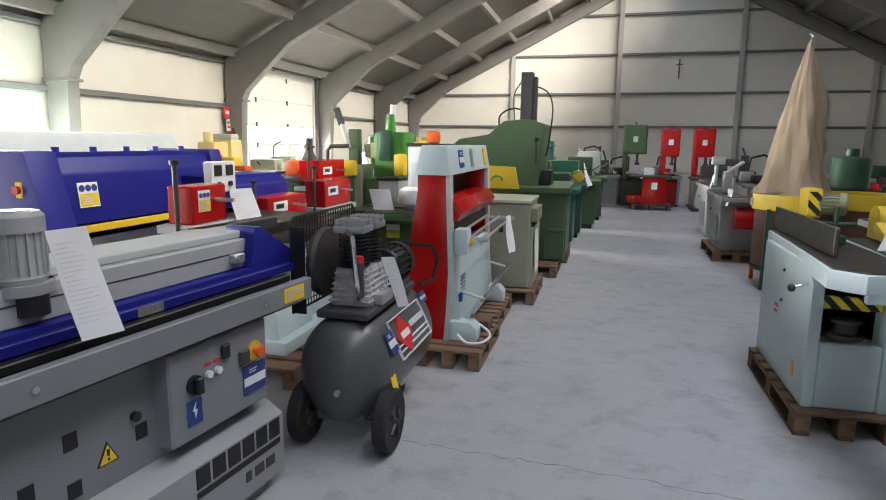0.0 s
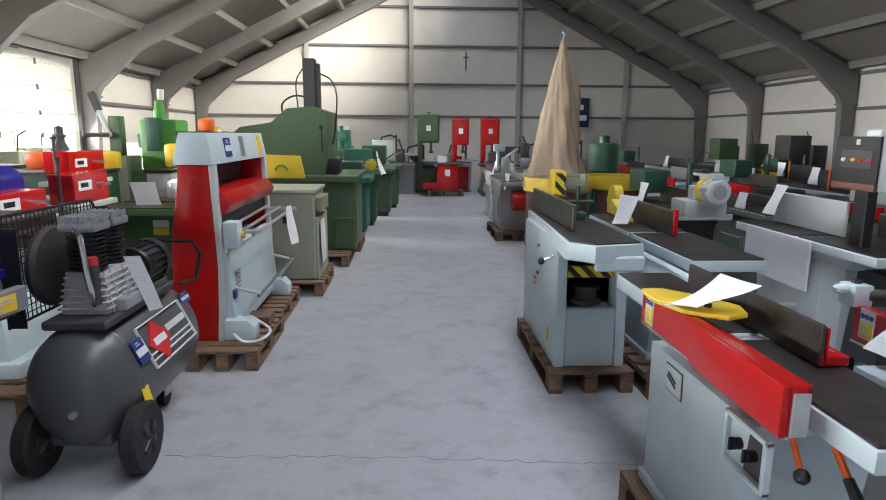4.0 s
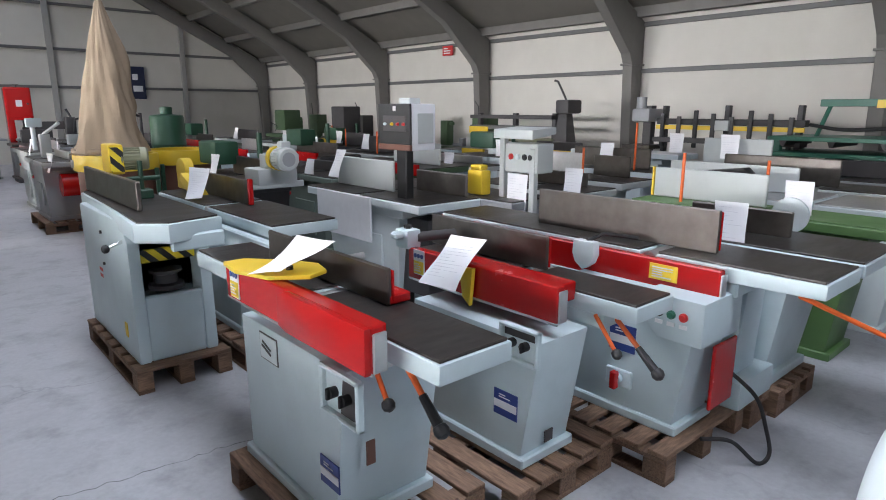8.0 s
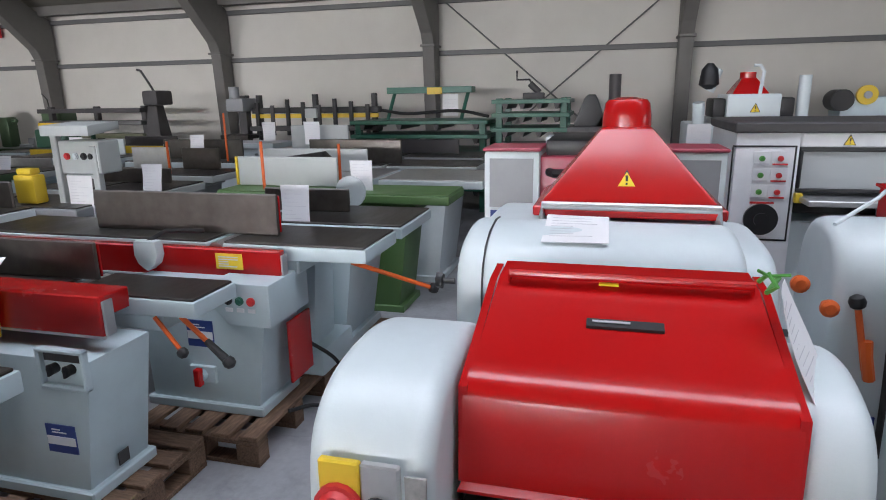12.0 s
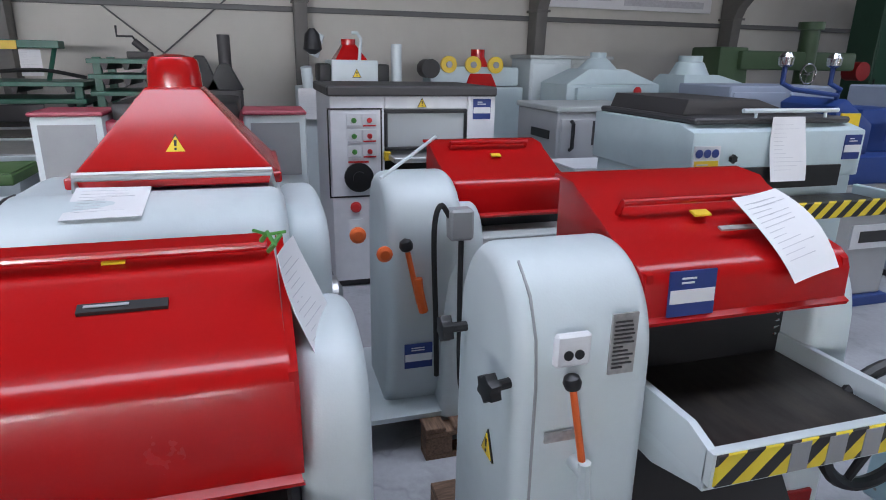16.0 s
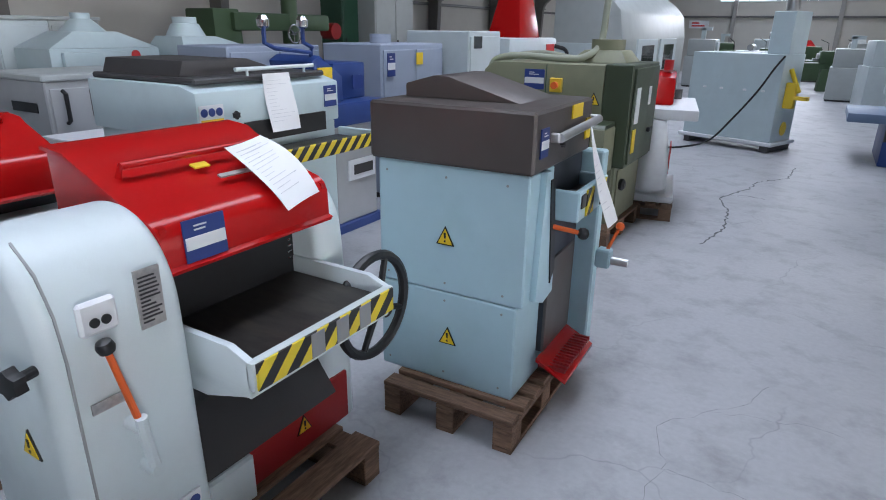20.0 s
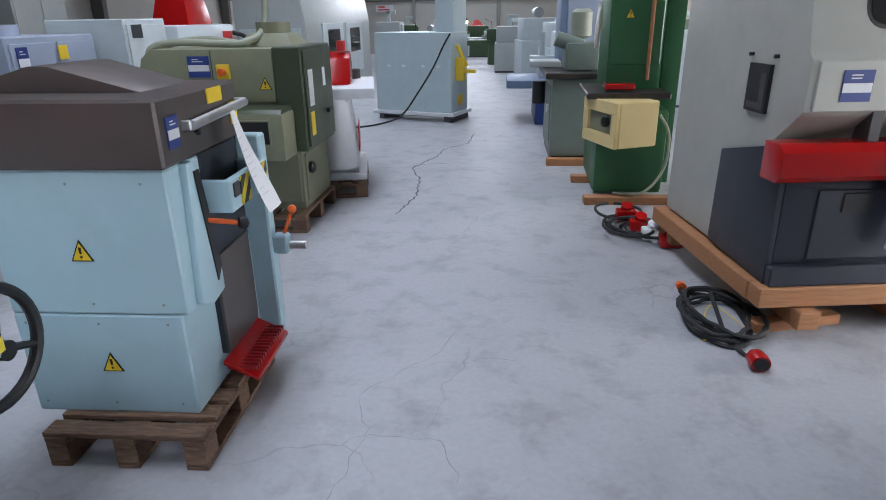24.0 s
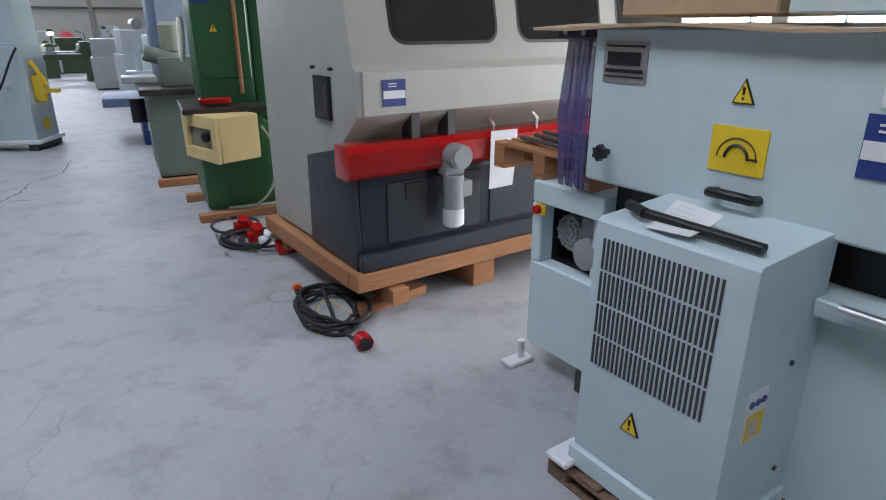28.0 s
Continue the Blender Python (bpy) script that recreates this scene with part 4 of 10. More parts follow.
W("warning_beam", S().box(2.28, 2.68, 4.16, 4.19, 0.84, 0.93), "stripe", gp, "yellow and black striped beam")
t = W("table", S().prism([(2.24, 5.7), (2.20, 4.55), (2.14, 3.72), (2.32, 3.56), (2.72, 3.66), (2.72, 5.7)], "z", 1.06, 1.175, 0.01), "ice2", gp)
W("table_top", S().prism([(2.26, 5.68), (2.22, 4.55), (2.17, 3.74), (2.34, 3.60), (2.70, 3.69), (2.70, 5.68)], "z", 1.172, 1.185), "cast", t)
W("table_edge", S().box(2.34, 2.71, 3.60, 3.64, 1.0, 1.10, 0.012), "ice2", t)
W("fence", S().box(2.30, 2.335, 4.15, 5.75, 1.19, 1.38, 0.006), "fence", gp, "dark steel fence plate")
lever(gp, (2.19, 4.2, 1.0), (2.06, 4.16, 0.97), 0.012, "chrome", "black")
motor(gp, (2.44, 5.05, 1.47), (1, -0.25, 0), 0.085, 0.22, "olive", name="feeder_motor")
W("feeder_body", S().box(2.34, 2.46, 4.98, 5.22, 1.36, 1.58, 0.02), "yellow", gp, "yellow power-feeder housing")
W("feeder_stripes", S().box(2.35, 2.45, 4.972, 4.98, 1.38, 1.56, 0), "stripe", gp)
W("feeder_arm", S().rod((2.55, 4.9, 1.19), (2.55, 4.9, 1.46), 0.02).rod((2.40, 4.9, 1.33), (2.70, 4.9, 1.33), 0.018).box(2.48, 2.62, 4.83, 4.97, 1.185, 1.25), "dgreen", gp)
for z in (0.75, 0.98):
    W("side_screw", S().rod((2.18, 4.8, z), (2.165, 4.8, z), 0.012, n=8), "dgrey", gp)
W("maker_badge", bars((2.178, 4.9, 0.66), (0, -1, 0), (0, 0, 1), 0.22, 0.12, 2, 4, 0.002, 0.5), "lred", gp, "small red maker's mark")
decal(gp, "yellow_label", (2.178, 4.35, 0.36), (0, -1, 0), (0, 0, 1), 0.06, 0.1, "lyellow")
for ob in gp.children_recursive:
    ob.data.transform(Matrix.Diagonal((0.88, 0.9, 1, 1)))
pallet(2.17, 2.80, 4.06, 5.42, along="x")

# the same row, further back: planer with yellow guard and grey lip
p5 = planer("pale blue surface planer with yellow bridge guard", 2.95, 3.45, 3.62, 5.9, 1.10, (2.98, 3.40, 4.3, 5.2), None, (3.20, 4.5, 5.7, 1.30), body="ice2", levers=False)
W("lower_lip", S().box(2.86, 2.92, 3.25, 4.9, 0.88, 1.02, 0.01), "ice2", p5)
W("bridge_guard", S().prism([(5.05, 1.14), (5.3, 1.16), (5.45, 1.24), (5.4, 1.30), (5.2, 1.22)], "x", 3.0, 3.1, 0.006), "yellow", p5, "yellow bridge guard")
W("round_end", S().rod((3.12, 5.75, 1.28), (3.2, 5.75, 1.28), 0.12, n=20).box(3.12, 3.2, 5.63, 5.87, 1.12, 1.28), "yellow", p5)
W("fence_end", S().box(3.19, 3.23, 4.47, 4.5, 1.11, 1.31), "red", p5)
motor(p5, (4.02, 5.6, 1.36), (0.0, -1, 0), 0.115, 0.2, "wgrey", cap="zinc")
W("terminal_box", S().box(3.97, 4.07, 5.44, 5.54, 1.47, 1.53, 0.01), "wgrey", p5)
W("yellow_ring", S().rod((4.02, 5.6, 1.36), (4.02, 5.66, 1.36), 0.12, n=24), "yellow", p5)
W("feeder", S().box(3.80, 4.22, 5.62, 5.95, 1.10, 1.26, 0.02).box(3.9, 4.1, 5.66, 5.8, 1.26, 1.40, 0.01), "wgrey", p5)
paper((3.06, 5.1, 1.36), (0.7, -0.7, 0), (-0.3, -0.3, -0.8), 0.16, 0.28, 0.03, seed=8)
pallet(2.86, 3.5, 3.85, 5.2, along="x", label="dark weathered wooden pallet on the floor")
pallet(2.95, 3.6, 2.95, 3.7, along="x", label="dark weathered wooden pallet on the floor")

# ---- thicknessers in the middle of the walk ----
def rounded_case(name, e, prof, y0, y1, mat, bevel=0.035):
    """A cast end casing: the outline is rounded off, and its rims roll over with the given radius."""
    zb = min(z for _, z in prof)
    pts = list(prof)
    for _ in range(2):
        out = []
        for k, p in enumerate(pts):
            q = pts[(k + 1) % len(pts)]
            if p[1] == zb and q[1] == zb:
                out.append(p)
                out.append(q)
            elif p[1] == zb:
                out.append((p[0] * 0.25 + q[0] * 0.75, p[1] * 0.25 + q[1] * 0.75))
            elif q[1] == zb:
                out.append((p[0] * 0.75 + q[0] * 0.25, p[1] * 0.75 + q[1] * 0.25))
            else:
                out += [(p[0] * 0.75 + q[0] * 0.25, p[1] * 0.75 + q[1] * 0.25), (p[0] * 0.25 + q[0] * 0.75, p[1] * 0.25 + q[1] * 0.75)]
        pts = [p for k, p in enumerate(out) if p != out[k - 1]]
    n = len(pts)
    turn = 1 if sum(pts[k - 1][0] * pts[k][1] - pts[k][0] * pts[k - 1][1] for k in range(n)) > 0 else -1
    inner = []
    for k in range(n):
        (ax, az), (bx, bz) = pts[k - 1], pts[(k + 1) % n]
        d = Vector((bx - ax, bz - az)).normalized()
        inner.append((-d.y * turn, d.x * turn if pts[k][1] > zb else 0.0))
    rings = [(y0 + bevel * (1 - math.cos(math.pi / 2 * k / 5)), bevel * (1 - math.sin(math.pi / 2 * k / 5))) for k in range(6)]
    rings += [(y0 + y1 - y, i) for y, i in reversed(rings)]
    vs = [(p[0] + u[0] * i, y, p[1] + u[1] * i) for y, i in rings for p, u in zip(pts, inner)]
    fs = [(r * n + k, r * n + (k + 1) % n, (r + 1) * n + (k + 1) % n, (r + 1) * n + k) for r in range(len(rings) - 1) for k in range(n)]
    fs += [tuple(range(n - 1, -1, -1)), tuple(range((len(rings) - 1) * n, len(rings) * n))]
    return W(name, S()._add(vs, fs), mat, e)


def red_hood(e, x_front, x_back, y0, y1, z_lip, z_ridge, z_top, label="glossy red tilting hood", narrow=-0.02):
    """A pressed sheet hood: steep front, rounded ridge, gently rising top."""
    rows = []
    prof = [(x_front - 0.015, z_lip), (x_front - 0.02, z_lip + 0.012), (x_front, z_lip + 0.02), (x_front + 0.005, z_ridge - 0.05), (x_front + 0.02, z_ridge - 0.02), (x_front + 0.05, z_ridge), (x_front + 0.1, z_ridge + 0.012), (x_back - 0.16, z_top - 0.035), (x_back - 0.12, z_top - 0.012), (x_back, z_top)]
    n = len(prof)
    for k, (x, z) in enumerate(prof):
        f = k / (n - 1)
        i = -narrow * f
        rows.append([(x, y0 - i + (y1 - y0 + 2 * i) * j / 8, z) for j in range(9)])
    h = W("hood", S().sheet(rows, 0.012), "red", e, label)
    for y in (y0, y1):
        yy0, yy1 = (y - 0.02, y) if y == max(y0, y1) else (y, y + 0.02)
        W("hood_side", S().prism([(x_front, z_lip + 0.02), (x_front + 0.01, z_ridge - 0.02), (x_front + 0.06, z_ridge - 0.004), (x_back - 0.12, z_top - 0.02), (x_back, z_top - 0.01), (x_back, z_lip + 0.05)], "y", yy0, yy1), "red", h)
    return h


def hood_handle(e, x, y0, y1, z, h=0.06, material="red", r=0.013):
    W("handle_bar", S().tube([(x + 0.03, y0, z - h), (x, y0, z), (x, y1, z), (x + 0.03, y1, z - h)], r, 10), material, e)


# red-hooded thicknesser at arm's length
t1 = thing("thicknesser", "white thicknesser with a glossy red hood", "thicknesser", (3.0, -0.35, 0.17), group="thicknessers")
rounded_case("left_casing", t1, [(3.30, 0.17), (2.44, 0.17), (2.43, 0.86), (2.44, 1.08), (2.48, 1.17), (2.56, 1.23), (2.68, 1.255), (2.80, 1.258), (2.95, 1.235), (3.1, 1.17), (3.24, 1.05), (3.30, 0.9)], -0.05, 0.235, "white", 0.045)
rounded_case("right_casing", t1, [(3.30, 0.17), (2.66, 0.17), (2.65, 0.9), (2.67, 1.08), (2.73, 1.17), (2.82, 1.21), (2.95, 1.23), (3.08, 1.20), (3.2, 1.1), (3.30, 0.95)], -0.93, -0.765, "white", 0.05)
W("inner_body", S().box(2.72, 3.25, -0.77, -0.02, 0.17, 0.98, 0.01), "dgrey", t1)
hood = red_hood(t1, 2.62, 3.14, -0.77, -0.062, 0.95, 1.225, 1.36, narrow=0.03)
hood_handle(t1, 3.00, -0.12, -0.725, 1.365, 0.06)
W("hood_seam", S().box(3.03, 3.043, -0.72, -0.12, 1.332, 1.344, 0), "dred", hood)
decal(t1, "name_plate", (2.86, -0.42, 1.287), (0, -1, 0), (0.93, 0, 0.36), 0.18, 0.028, "black", "black nameplate with worn lettering", 0.007)
W("plate_print", bars((2.86, -0.42, 1.294), (0, -1, 0), (0.93, 0, 0.36), 0.17, 0.02, 1, 3, 0.002, 0.4, 0.05), "alu", t1)
decal(t1, "arrow_label", (3.01, -0.38, 1.345), (0, -1, 0), (0.93, 0, 0.36), 0.05, 0.014, "lyellow")
sw = W("switch_plate", S().box(2.415, 2.435, 0.095, 0.185, 0.88, 1.12, 0.004), "yellow", t1, "yellow and grey switch plate")
W("switch_plate_grey", S().box(2.415, 2.436, 0.01, 0.093, 0.88, 1.12, 0.004), "alu", sw)
button(sw, (2.416, 0.14, 1.02), (-1, 0, 0), 0.042, "lred", "stop_button", 0.03)
button(sw, (2.416, 0.055, 1.01), (-1, 0, 0), 0.032, "black", "start_button", 0.02)
decal(t1, "data_plate", (2.428, -0.022, 1.0), (0, -1, 0), (0, 0, 1), 0.045, 0.2, "plate")
W("feed_table", S().box(2.40, 2.75, -0.74, -0.06, 0.84, 0.90, 0.008), "cast", t1)
lever(t1, (2.46, 0.25, 0.78), (2.40, 0.31, 0.62), 0.012)
pallet(2.50, 3.3, -0.95, 0.2, along="y")
tie = thing("cord_tie", "green plastic tie holding a price sheet", "tie", (2.9, -0.73, 1.39))
W("tie_knot", S().tube([(2.92, -0.715, 1.40), (2.90, -0.73, 1.425), (2.88, -0.745, 1.40), (2.90, -0.73, 1.38), (2.93, -0.76, 1.41)], 0.006, 6).tube([(2.90, -0.73, 1.42), (2.87, -0.70, 1.44)], 0.004, 6).tube([(2.90, -0.73, 1.42), (2.88, -0.77, 1.43)], 0.004, 6), "lime", tie)
paper((2.92, -0.765, 1.385), (0.96, -0.28, 0.0), (-0.30, -0.22, -0.8), 0.17, 0.28, 0.015, seed=11)

# the machine behind it, with a red dust hood
t2 = thing("thicknesser", "white thicknesser with a red extraction hood", "thicknesser", (3.8, -0.4, 0.17), group="thicknessers")
rounded_case("casing", t2, [(4.6, 0.17), (3.32, 0.17), (3.33, 1.2), (3.35, 1.27), (3.40, 1.33), (3.48, 1.365), (3.6, 1.385), (3.7, 1.38), (3.74, 1.345), (4.4, 1.34), (4.6, 1.2)], -0.80, 0.12, "white", 0.05)
rounded_case("end_casing", t2, [(4.4, 0.3), (3.55, 0.3), (3.56, 1.1), (3.62, 1.24), (3.75, 1.3), (4.3, 1.3), (4.4, 1.1)], -0.95, -0.79, "white", 0.05)
W("casing_joint", S().prism([(3.326, 0.3), (3.326, 1.2), (3.346, 1.273), (3.398, 1.334), (3.478, 1.369), (3.6, 1.389), (3.69, 1.383), (3.69, 1.3), (3.5, 1.3), (3.4, 1.2), (3.4, 0.3)], "y", 0.02, 0.026), "black", t2)
hp = W("dust_hood", S().frustum(3.80, 4.35, -0.79, -0.10, 1.40, 4.02, 4.22, -0.53, -0.34, 1.70, 0.015), "red", t2, "red sheet-metal extraction hood")
W("hood_skirt", S().box(3.79, 4.36, -0.80, -0.09, 1.37, 1.41, 0.006), "red", hp)
W("outlet", S().lathe([(0.10, 1.68), (0.098, 1.74), (0.09, 1.79), (0.078, 1.805), (0.03, 1.815)], at=(4.12, -0.435, 0), n=24), "red", hp)
warning(t2, (3.882, -0.44, 1.505), (0, -1, 0), (0.55, 0, 0.83), 0.075)
W("handle_bar", S().tube([(3.86, -0.13, 1.36), (3.77, -0.13, 1.355), (3.75, -0.13, 1.42), (3.75, -0.765, 1.42), (3.77, -0.765, 1.355), (3.86, -0.765, 1.36)], 0.016, 10), "alu", t2)
star_knob(t2, (3.35, 0.16, 1.22), (0, 1, 0), 0.03)
W("wheel_cap", S().lathe([(0.10, 0), (0.10, 0.03), (0.06, 0.05)], "y", (3.75, -0.95, 0.9), 24, -1), "alu", t2)
paper((3.66, -0.27, 1.40), (0, -1, 0), (-0.95, 0, -0.2), 0.22, 0.24, 0.004, seed=13, rows=8, bend=0.0)
pallet(3.35, 4.4, -0.85, 0.1, along="x")

# thicknesser with tray and big wheel
t3 = thing("thicknesser", "white thicknesser with red hood and striped tray", "thicknesser", (3.1, -1.9, 0.17), group="thicknessers")
rounded_case("left_casing", t3, [(3.22, 0.17), (2.72, 0.17), (2.725, 1.03), (2.74, 1.15), (2.79, 1.25), (2.87, 1.315), (2.96, 1.34), (3.06, 1.325), (3.15, 1.25), (3.22, 1.1)], -1.70, -1.30, "white", 0.05)
W("casing_seam", S().prism([(2.722, 0.2), (2.727, 1.03), (2.742, 1.15), (2.79, 1.245), (2.87, 1.312), (2.87, 1.319), (2.786, 1.253), (2.737, 1.152), (2.72, 1.03), (2.716, 0.2)], "y", -1.352, -1.346), "zinc", t3)
rounded_case("right_casing", t3, [(3.45, 0.17), (2.84, 0.17), (2.85, 0.98), (2.88, 1.14), (2.96, 1.24), (3.1, 1.30), (3.3, 1.30), (3.45, 1.2)], -2.56, -2.39, "white", 0.04)
# solid black block; the throat's shade is put into its colour
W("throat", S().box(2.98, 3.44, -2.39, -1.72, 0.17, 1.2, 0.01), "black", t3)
hood3 = red_hood(t3, 2.80, 3.34, -2.40, -1.70, 1.125, 1.285, 1.455)
hood_handle(t3, 3.05, -2.30, -1.76, 1.41, 0.06)
decal(t3, "arrow_label", (3.02, -2.02, 1.372), (0, -1, 0), (0.95, 0, 0.32), 0.06, 0.03, "lyellow")
decal(t3, "name_plate", (2.94, -2.10, 1.342), (0, -1, 0), (0.95, 0, 0.32), 0.14, 0.02, "plate")
sticker(t3, (2.797, -1.84, 1.21), (0, -1, 0), (0.05, 0, 1), 0.15, 0.13, 4)
tr = W("tray", S().box(2.52, 3.0, -2.40, -1.72, 0.79, 0.83), "white", t3)
W("tray_lip", S().prism([(2.50, 0.82), (2.53, 0.82), (2.53, 0.915), (2.50, 0.915)], "y", -2.40, -1.72, 0.003), "white", tr)
for y in (-2.40, -1.745):
    W("tray_side", S().prism([(2.52, 0.80), (2.52, 0.915), (2.60, 0.945), (3.0, 0.945), (3.0, 0.74), (2.72, 0.74)], "y", y, y + 0.025, 0.003), "white", tr)
W("tray_bed", S().box(2.53, 3.3, -2.372, -1.748, 0.862, 0.882, 0.003), "cast", tr, "dark cast-iron feed bed")
W("tray_stripes", S().box(2.492, 2.50, -2.39, -1.73, 0.825, 0.912, 0), "stripe", tr, "yellow and black warning tape")
for y in (-1.98, -2.1, -2.22):
    W("worn_tape", S().box(2.489, 2.4915, y - 0.03, y + 0.03, 0.828, 0.91, 0), "grey", tr)
W("lower_bed", S().prism([(2.80, 0.36), (3.0, 0.36), (3.0, 0.55), (2.9, 0.5)], "y", -2.39, -1.72), "dgrey", t3)
W("front_panel", S().box(2.83, 2.85, -2.50, -1.93, 0.17, 0.40, 0.004), "dred", t3, "dark red front panel")
warning(t3, (2.829, -2.22, 0.29), (0, -1, 0), size=0.075)
W("front_box", S().box(2.78, 2.86, -1.92, -1.72, 0.17, 0.36, 0.01), "white", t3)
handwheel(t3, (2.70, -2.54, 0.73), (1, 0, 0), 0.215, "black", 4, 0.022)
W("wheel_shaft", S().rod((2.70, -2.54, 0.73), (2.95, -2.50, 0.73), 0.025), "alu", t3)
W("spring", S().tube([(3.0 + 0.02 * math.cos(k), -2.36 + 0.02 * math.sin(k), 0.93 + 0.004 * k) for k in range(0, 40)], 0.005, 5), "chrome", t3)
# controls on the casing front
W("socket", S().box(2.70, 2.724, -1.485, -1.385, 1.085, 1.175, 0.008), "lwhite", t3, "white double switch")
for y in (-1.42, -1.45):
    W("socket_hole", S().rod((2.701, y, 1.12), (2.696, y, 1.12), 0.013, n=12), "black", t3)
dp = decal(t3, "data_plate", (2.728, -1.59, 1.12), (0, -1, 0), (0, 0, 1), 0.075, 0.17, "plate", "engraved aluminium data plate")
W("data_lines", bars((2.725, -1.59, 1.12), (0, -1, 0), (0, 0, 1), 0.07, 0.16, 12, 5, 0.003, 0.35, 0.06), "dgrey", dp)
lever(t3, (2.67, -1.475, 0.79), (2.67, -1.42, 1.06), 0.010, "orange", "black")
W("lever_grip", S().tube([(2.675, -1.495, 0.65), (2.665, -1.475, 0.77), (2.66, -1.47, 0.83)], 0.017, 8).rod((2.73, -1.475, 0.79), (2.66, -1.475, 0.79), 0.02).rod((2.73, -1.495, 0.64), (2.66, -1.495, 0.64), 0.02), "white", t3)
star_knob(t3, (3.12, -1.25, 1.03), (0, 1, 0), 0.045, stem=0.05)
star_knob(t3, (2.77, -1.258, 1.02), (-0.2, 1, 0), 0.042, stem=0.06)
decal(t3, "small_plate", (2.718, -1.43, 0.88), (0, -1, 0), (0, 0, 1), 0.1, 0.03, "plate")
warning(t3, (2.90, -1.298, 0.76), (-1, 0, 0), size=0.08)
safety_label(t3, (2.716, -1.58, 0.38), (0, -1, 0), w=0.13, h=0.14)
paper((3.03, -2.22, 1.42), (0.25, -1, 0.05), (-0.85, -0.1, -0.35), 0.22, 0.31, 0.02, seed=17, bend=0.35)
pallet(2.60, 3.5, -2.42, -1.3, along="y", label="dark brown wooden pallet on the floor")

# white thicknesser behind, with cables down its side
t4 = thing("thicknesser", "pale thicknesser with red hood and hanging cables", "thicknesser", (4.3, -1.6, 0.17), group="thicknessers")
rounded_case("left_casing", t4, [(4.48, 0.17), (4.10, 0.17), (3.98, 0.42), (3.94, 0.9), (3.96, 1.16), (4.01, 1.25), (4.10, 1.31), (4.24, 1.33), (4.4, 1.28), (4.48, 1.1)], -1.57, -1.23, "white", 0.05)
rounded_case("front_leg", t4, [(4.4, 0.17), (3.94, 0.17), (3.92, 0.6), (3.95, 1.0), (4.0, 1.14), (4.1, 1.2), (4.3, 1.2), (4.4, 1.0)], -1.68, -1.48, "white", 0.05)
rounded_case("foot", t4, [(4.7, 0.17), (3.96, 0.17), (3.95, 0.22), (4.7, 0.24)], -1.68, -1.12, "white", 0.012)
red_hood(t4, 4.10, 4.56, -2.13, -1.56, 1.11, 1.29, 1.42)
hood_handle(t4, 4.40, -2.05, -1.64, 1.42, 0.04)
decal(t4, "arrow_label", (4.32, -1.85, 1.365), (0, -1, 0), (0.95, 0, 0.32), 0.05, 0.03, "lyellow")
# black block again carries the shade inside the throat
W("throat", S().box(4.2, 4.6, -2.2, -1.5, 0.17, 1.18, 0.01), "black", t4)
W("table_edge", S().box(4.0, 4.5, -2.2, -1.66, 0.98, 1.04, 0.006), "wgrey", t4)
rounded_case("right_casing", t4, [(4.6, 0.17), (4.12, 0.17), (4.12, 1.05), (4.2, 1.2), (4.5, 1.25), (4.6, 1.1)], -2.38, -2.2, "white", 0.04)
for y, z in ((-1.20, 1.03), (-1.09, 1.12)):
    W("red_knob", S().rod((3.95, y, z), (3.90, y, z), 0.014).lathe([(0.02, 0), (0.034, 0.005), (0.034, 0.02), (0.02, 0.03)], "x", (3.905, y, z), 14, -1), "orange", t4)
lever(t4, (3.925, -1.36, 0.78), (3.92, -1.30, 1.05), 0.013, "orange", "black")
W("lever_handle", S().tube([(3.925, -1.38, 0.74), (3.915, -1.355, 0.84), (3.92, -1.35, 0.90)], 0.022, 8), "orange", t4)
sticker(t4, (3.935, -1.36, 0.52), (0, -1, 0), w=0.13, h=0.12, seed=6)
W("plug_box", S().box(3.90, 3.98, -1.60, -1.49, 1.06, 1.20, 0.012), "grey", t4, "grey mains switch box")
W("cable", S().cord([(3.94, -1.50, 1.16), (3.92, -1.45, 1.22), (3.91, -1.42, 1.1), (3.90, -1.43, 0.7), (3.91, -1.44, 0.42)], 0.012, 8).cord([(3.93, -1.55, 1.06), (3.90, -1.54, 0.8), (3.90, -1.55, 0.4), (3.88, -1.58, 0.26)], 0.012, 8), "rubber", t4)
W("bar", S().tube([(3.96, -1.20, 1.34), (4.1, -1.38, 1.42), (4.40, -1.56, 1.45)], 0.008, 8), "white", t4)
pallet(3.86, 4.66, -2.3, -1.38, along="x", label="dark weathered wooden pallet on the floor")

# tall pale blue planer on its pallet
before = standing()
bp = thing("planer_thicknesser", "sky blue planer thicknesser with dark lid", "thicknesser", (2.7, -3.55, 0.17))
W("lower_cabinet", S().box(2.33, 3.07, -4.02, -3.06, 0.17, 0.64, 0.008), "sky", bp)
W("upper_cabinet", S().box(2.30, 3.07, -3.46, -3.06, 0.645, 1.24, 0.008).box(2.36, 3.07, -4.02, -3.46, 0.645, 1.24, 0.008), "sky", bp)
for z in (0.22, 0.60, 0.69, 1.19):
    for x in (2.40, 2.70, 3.02):
        W("screw", S().rod((x, -3.058, z), (x, -3.055, z), 0.006, n=8), "zinc", bp)
lid = W("lid", S().box(2.28, 3.10, -4.06, -3.03, 1.245, 1.50, 0.012), "lidsteel", bp, "satin brown-grey steel lid")
decal(bp, "yellow_label", (2.277, -3.72, 1.46), (0, -1, 0), (0, 0, 1), 0.2, 0.06, "lyellow")
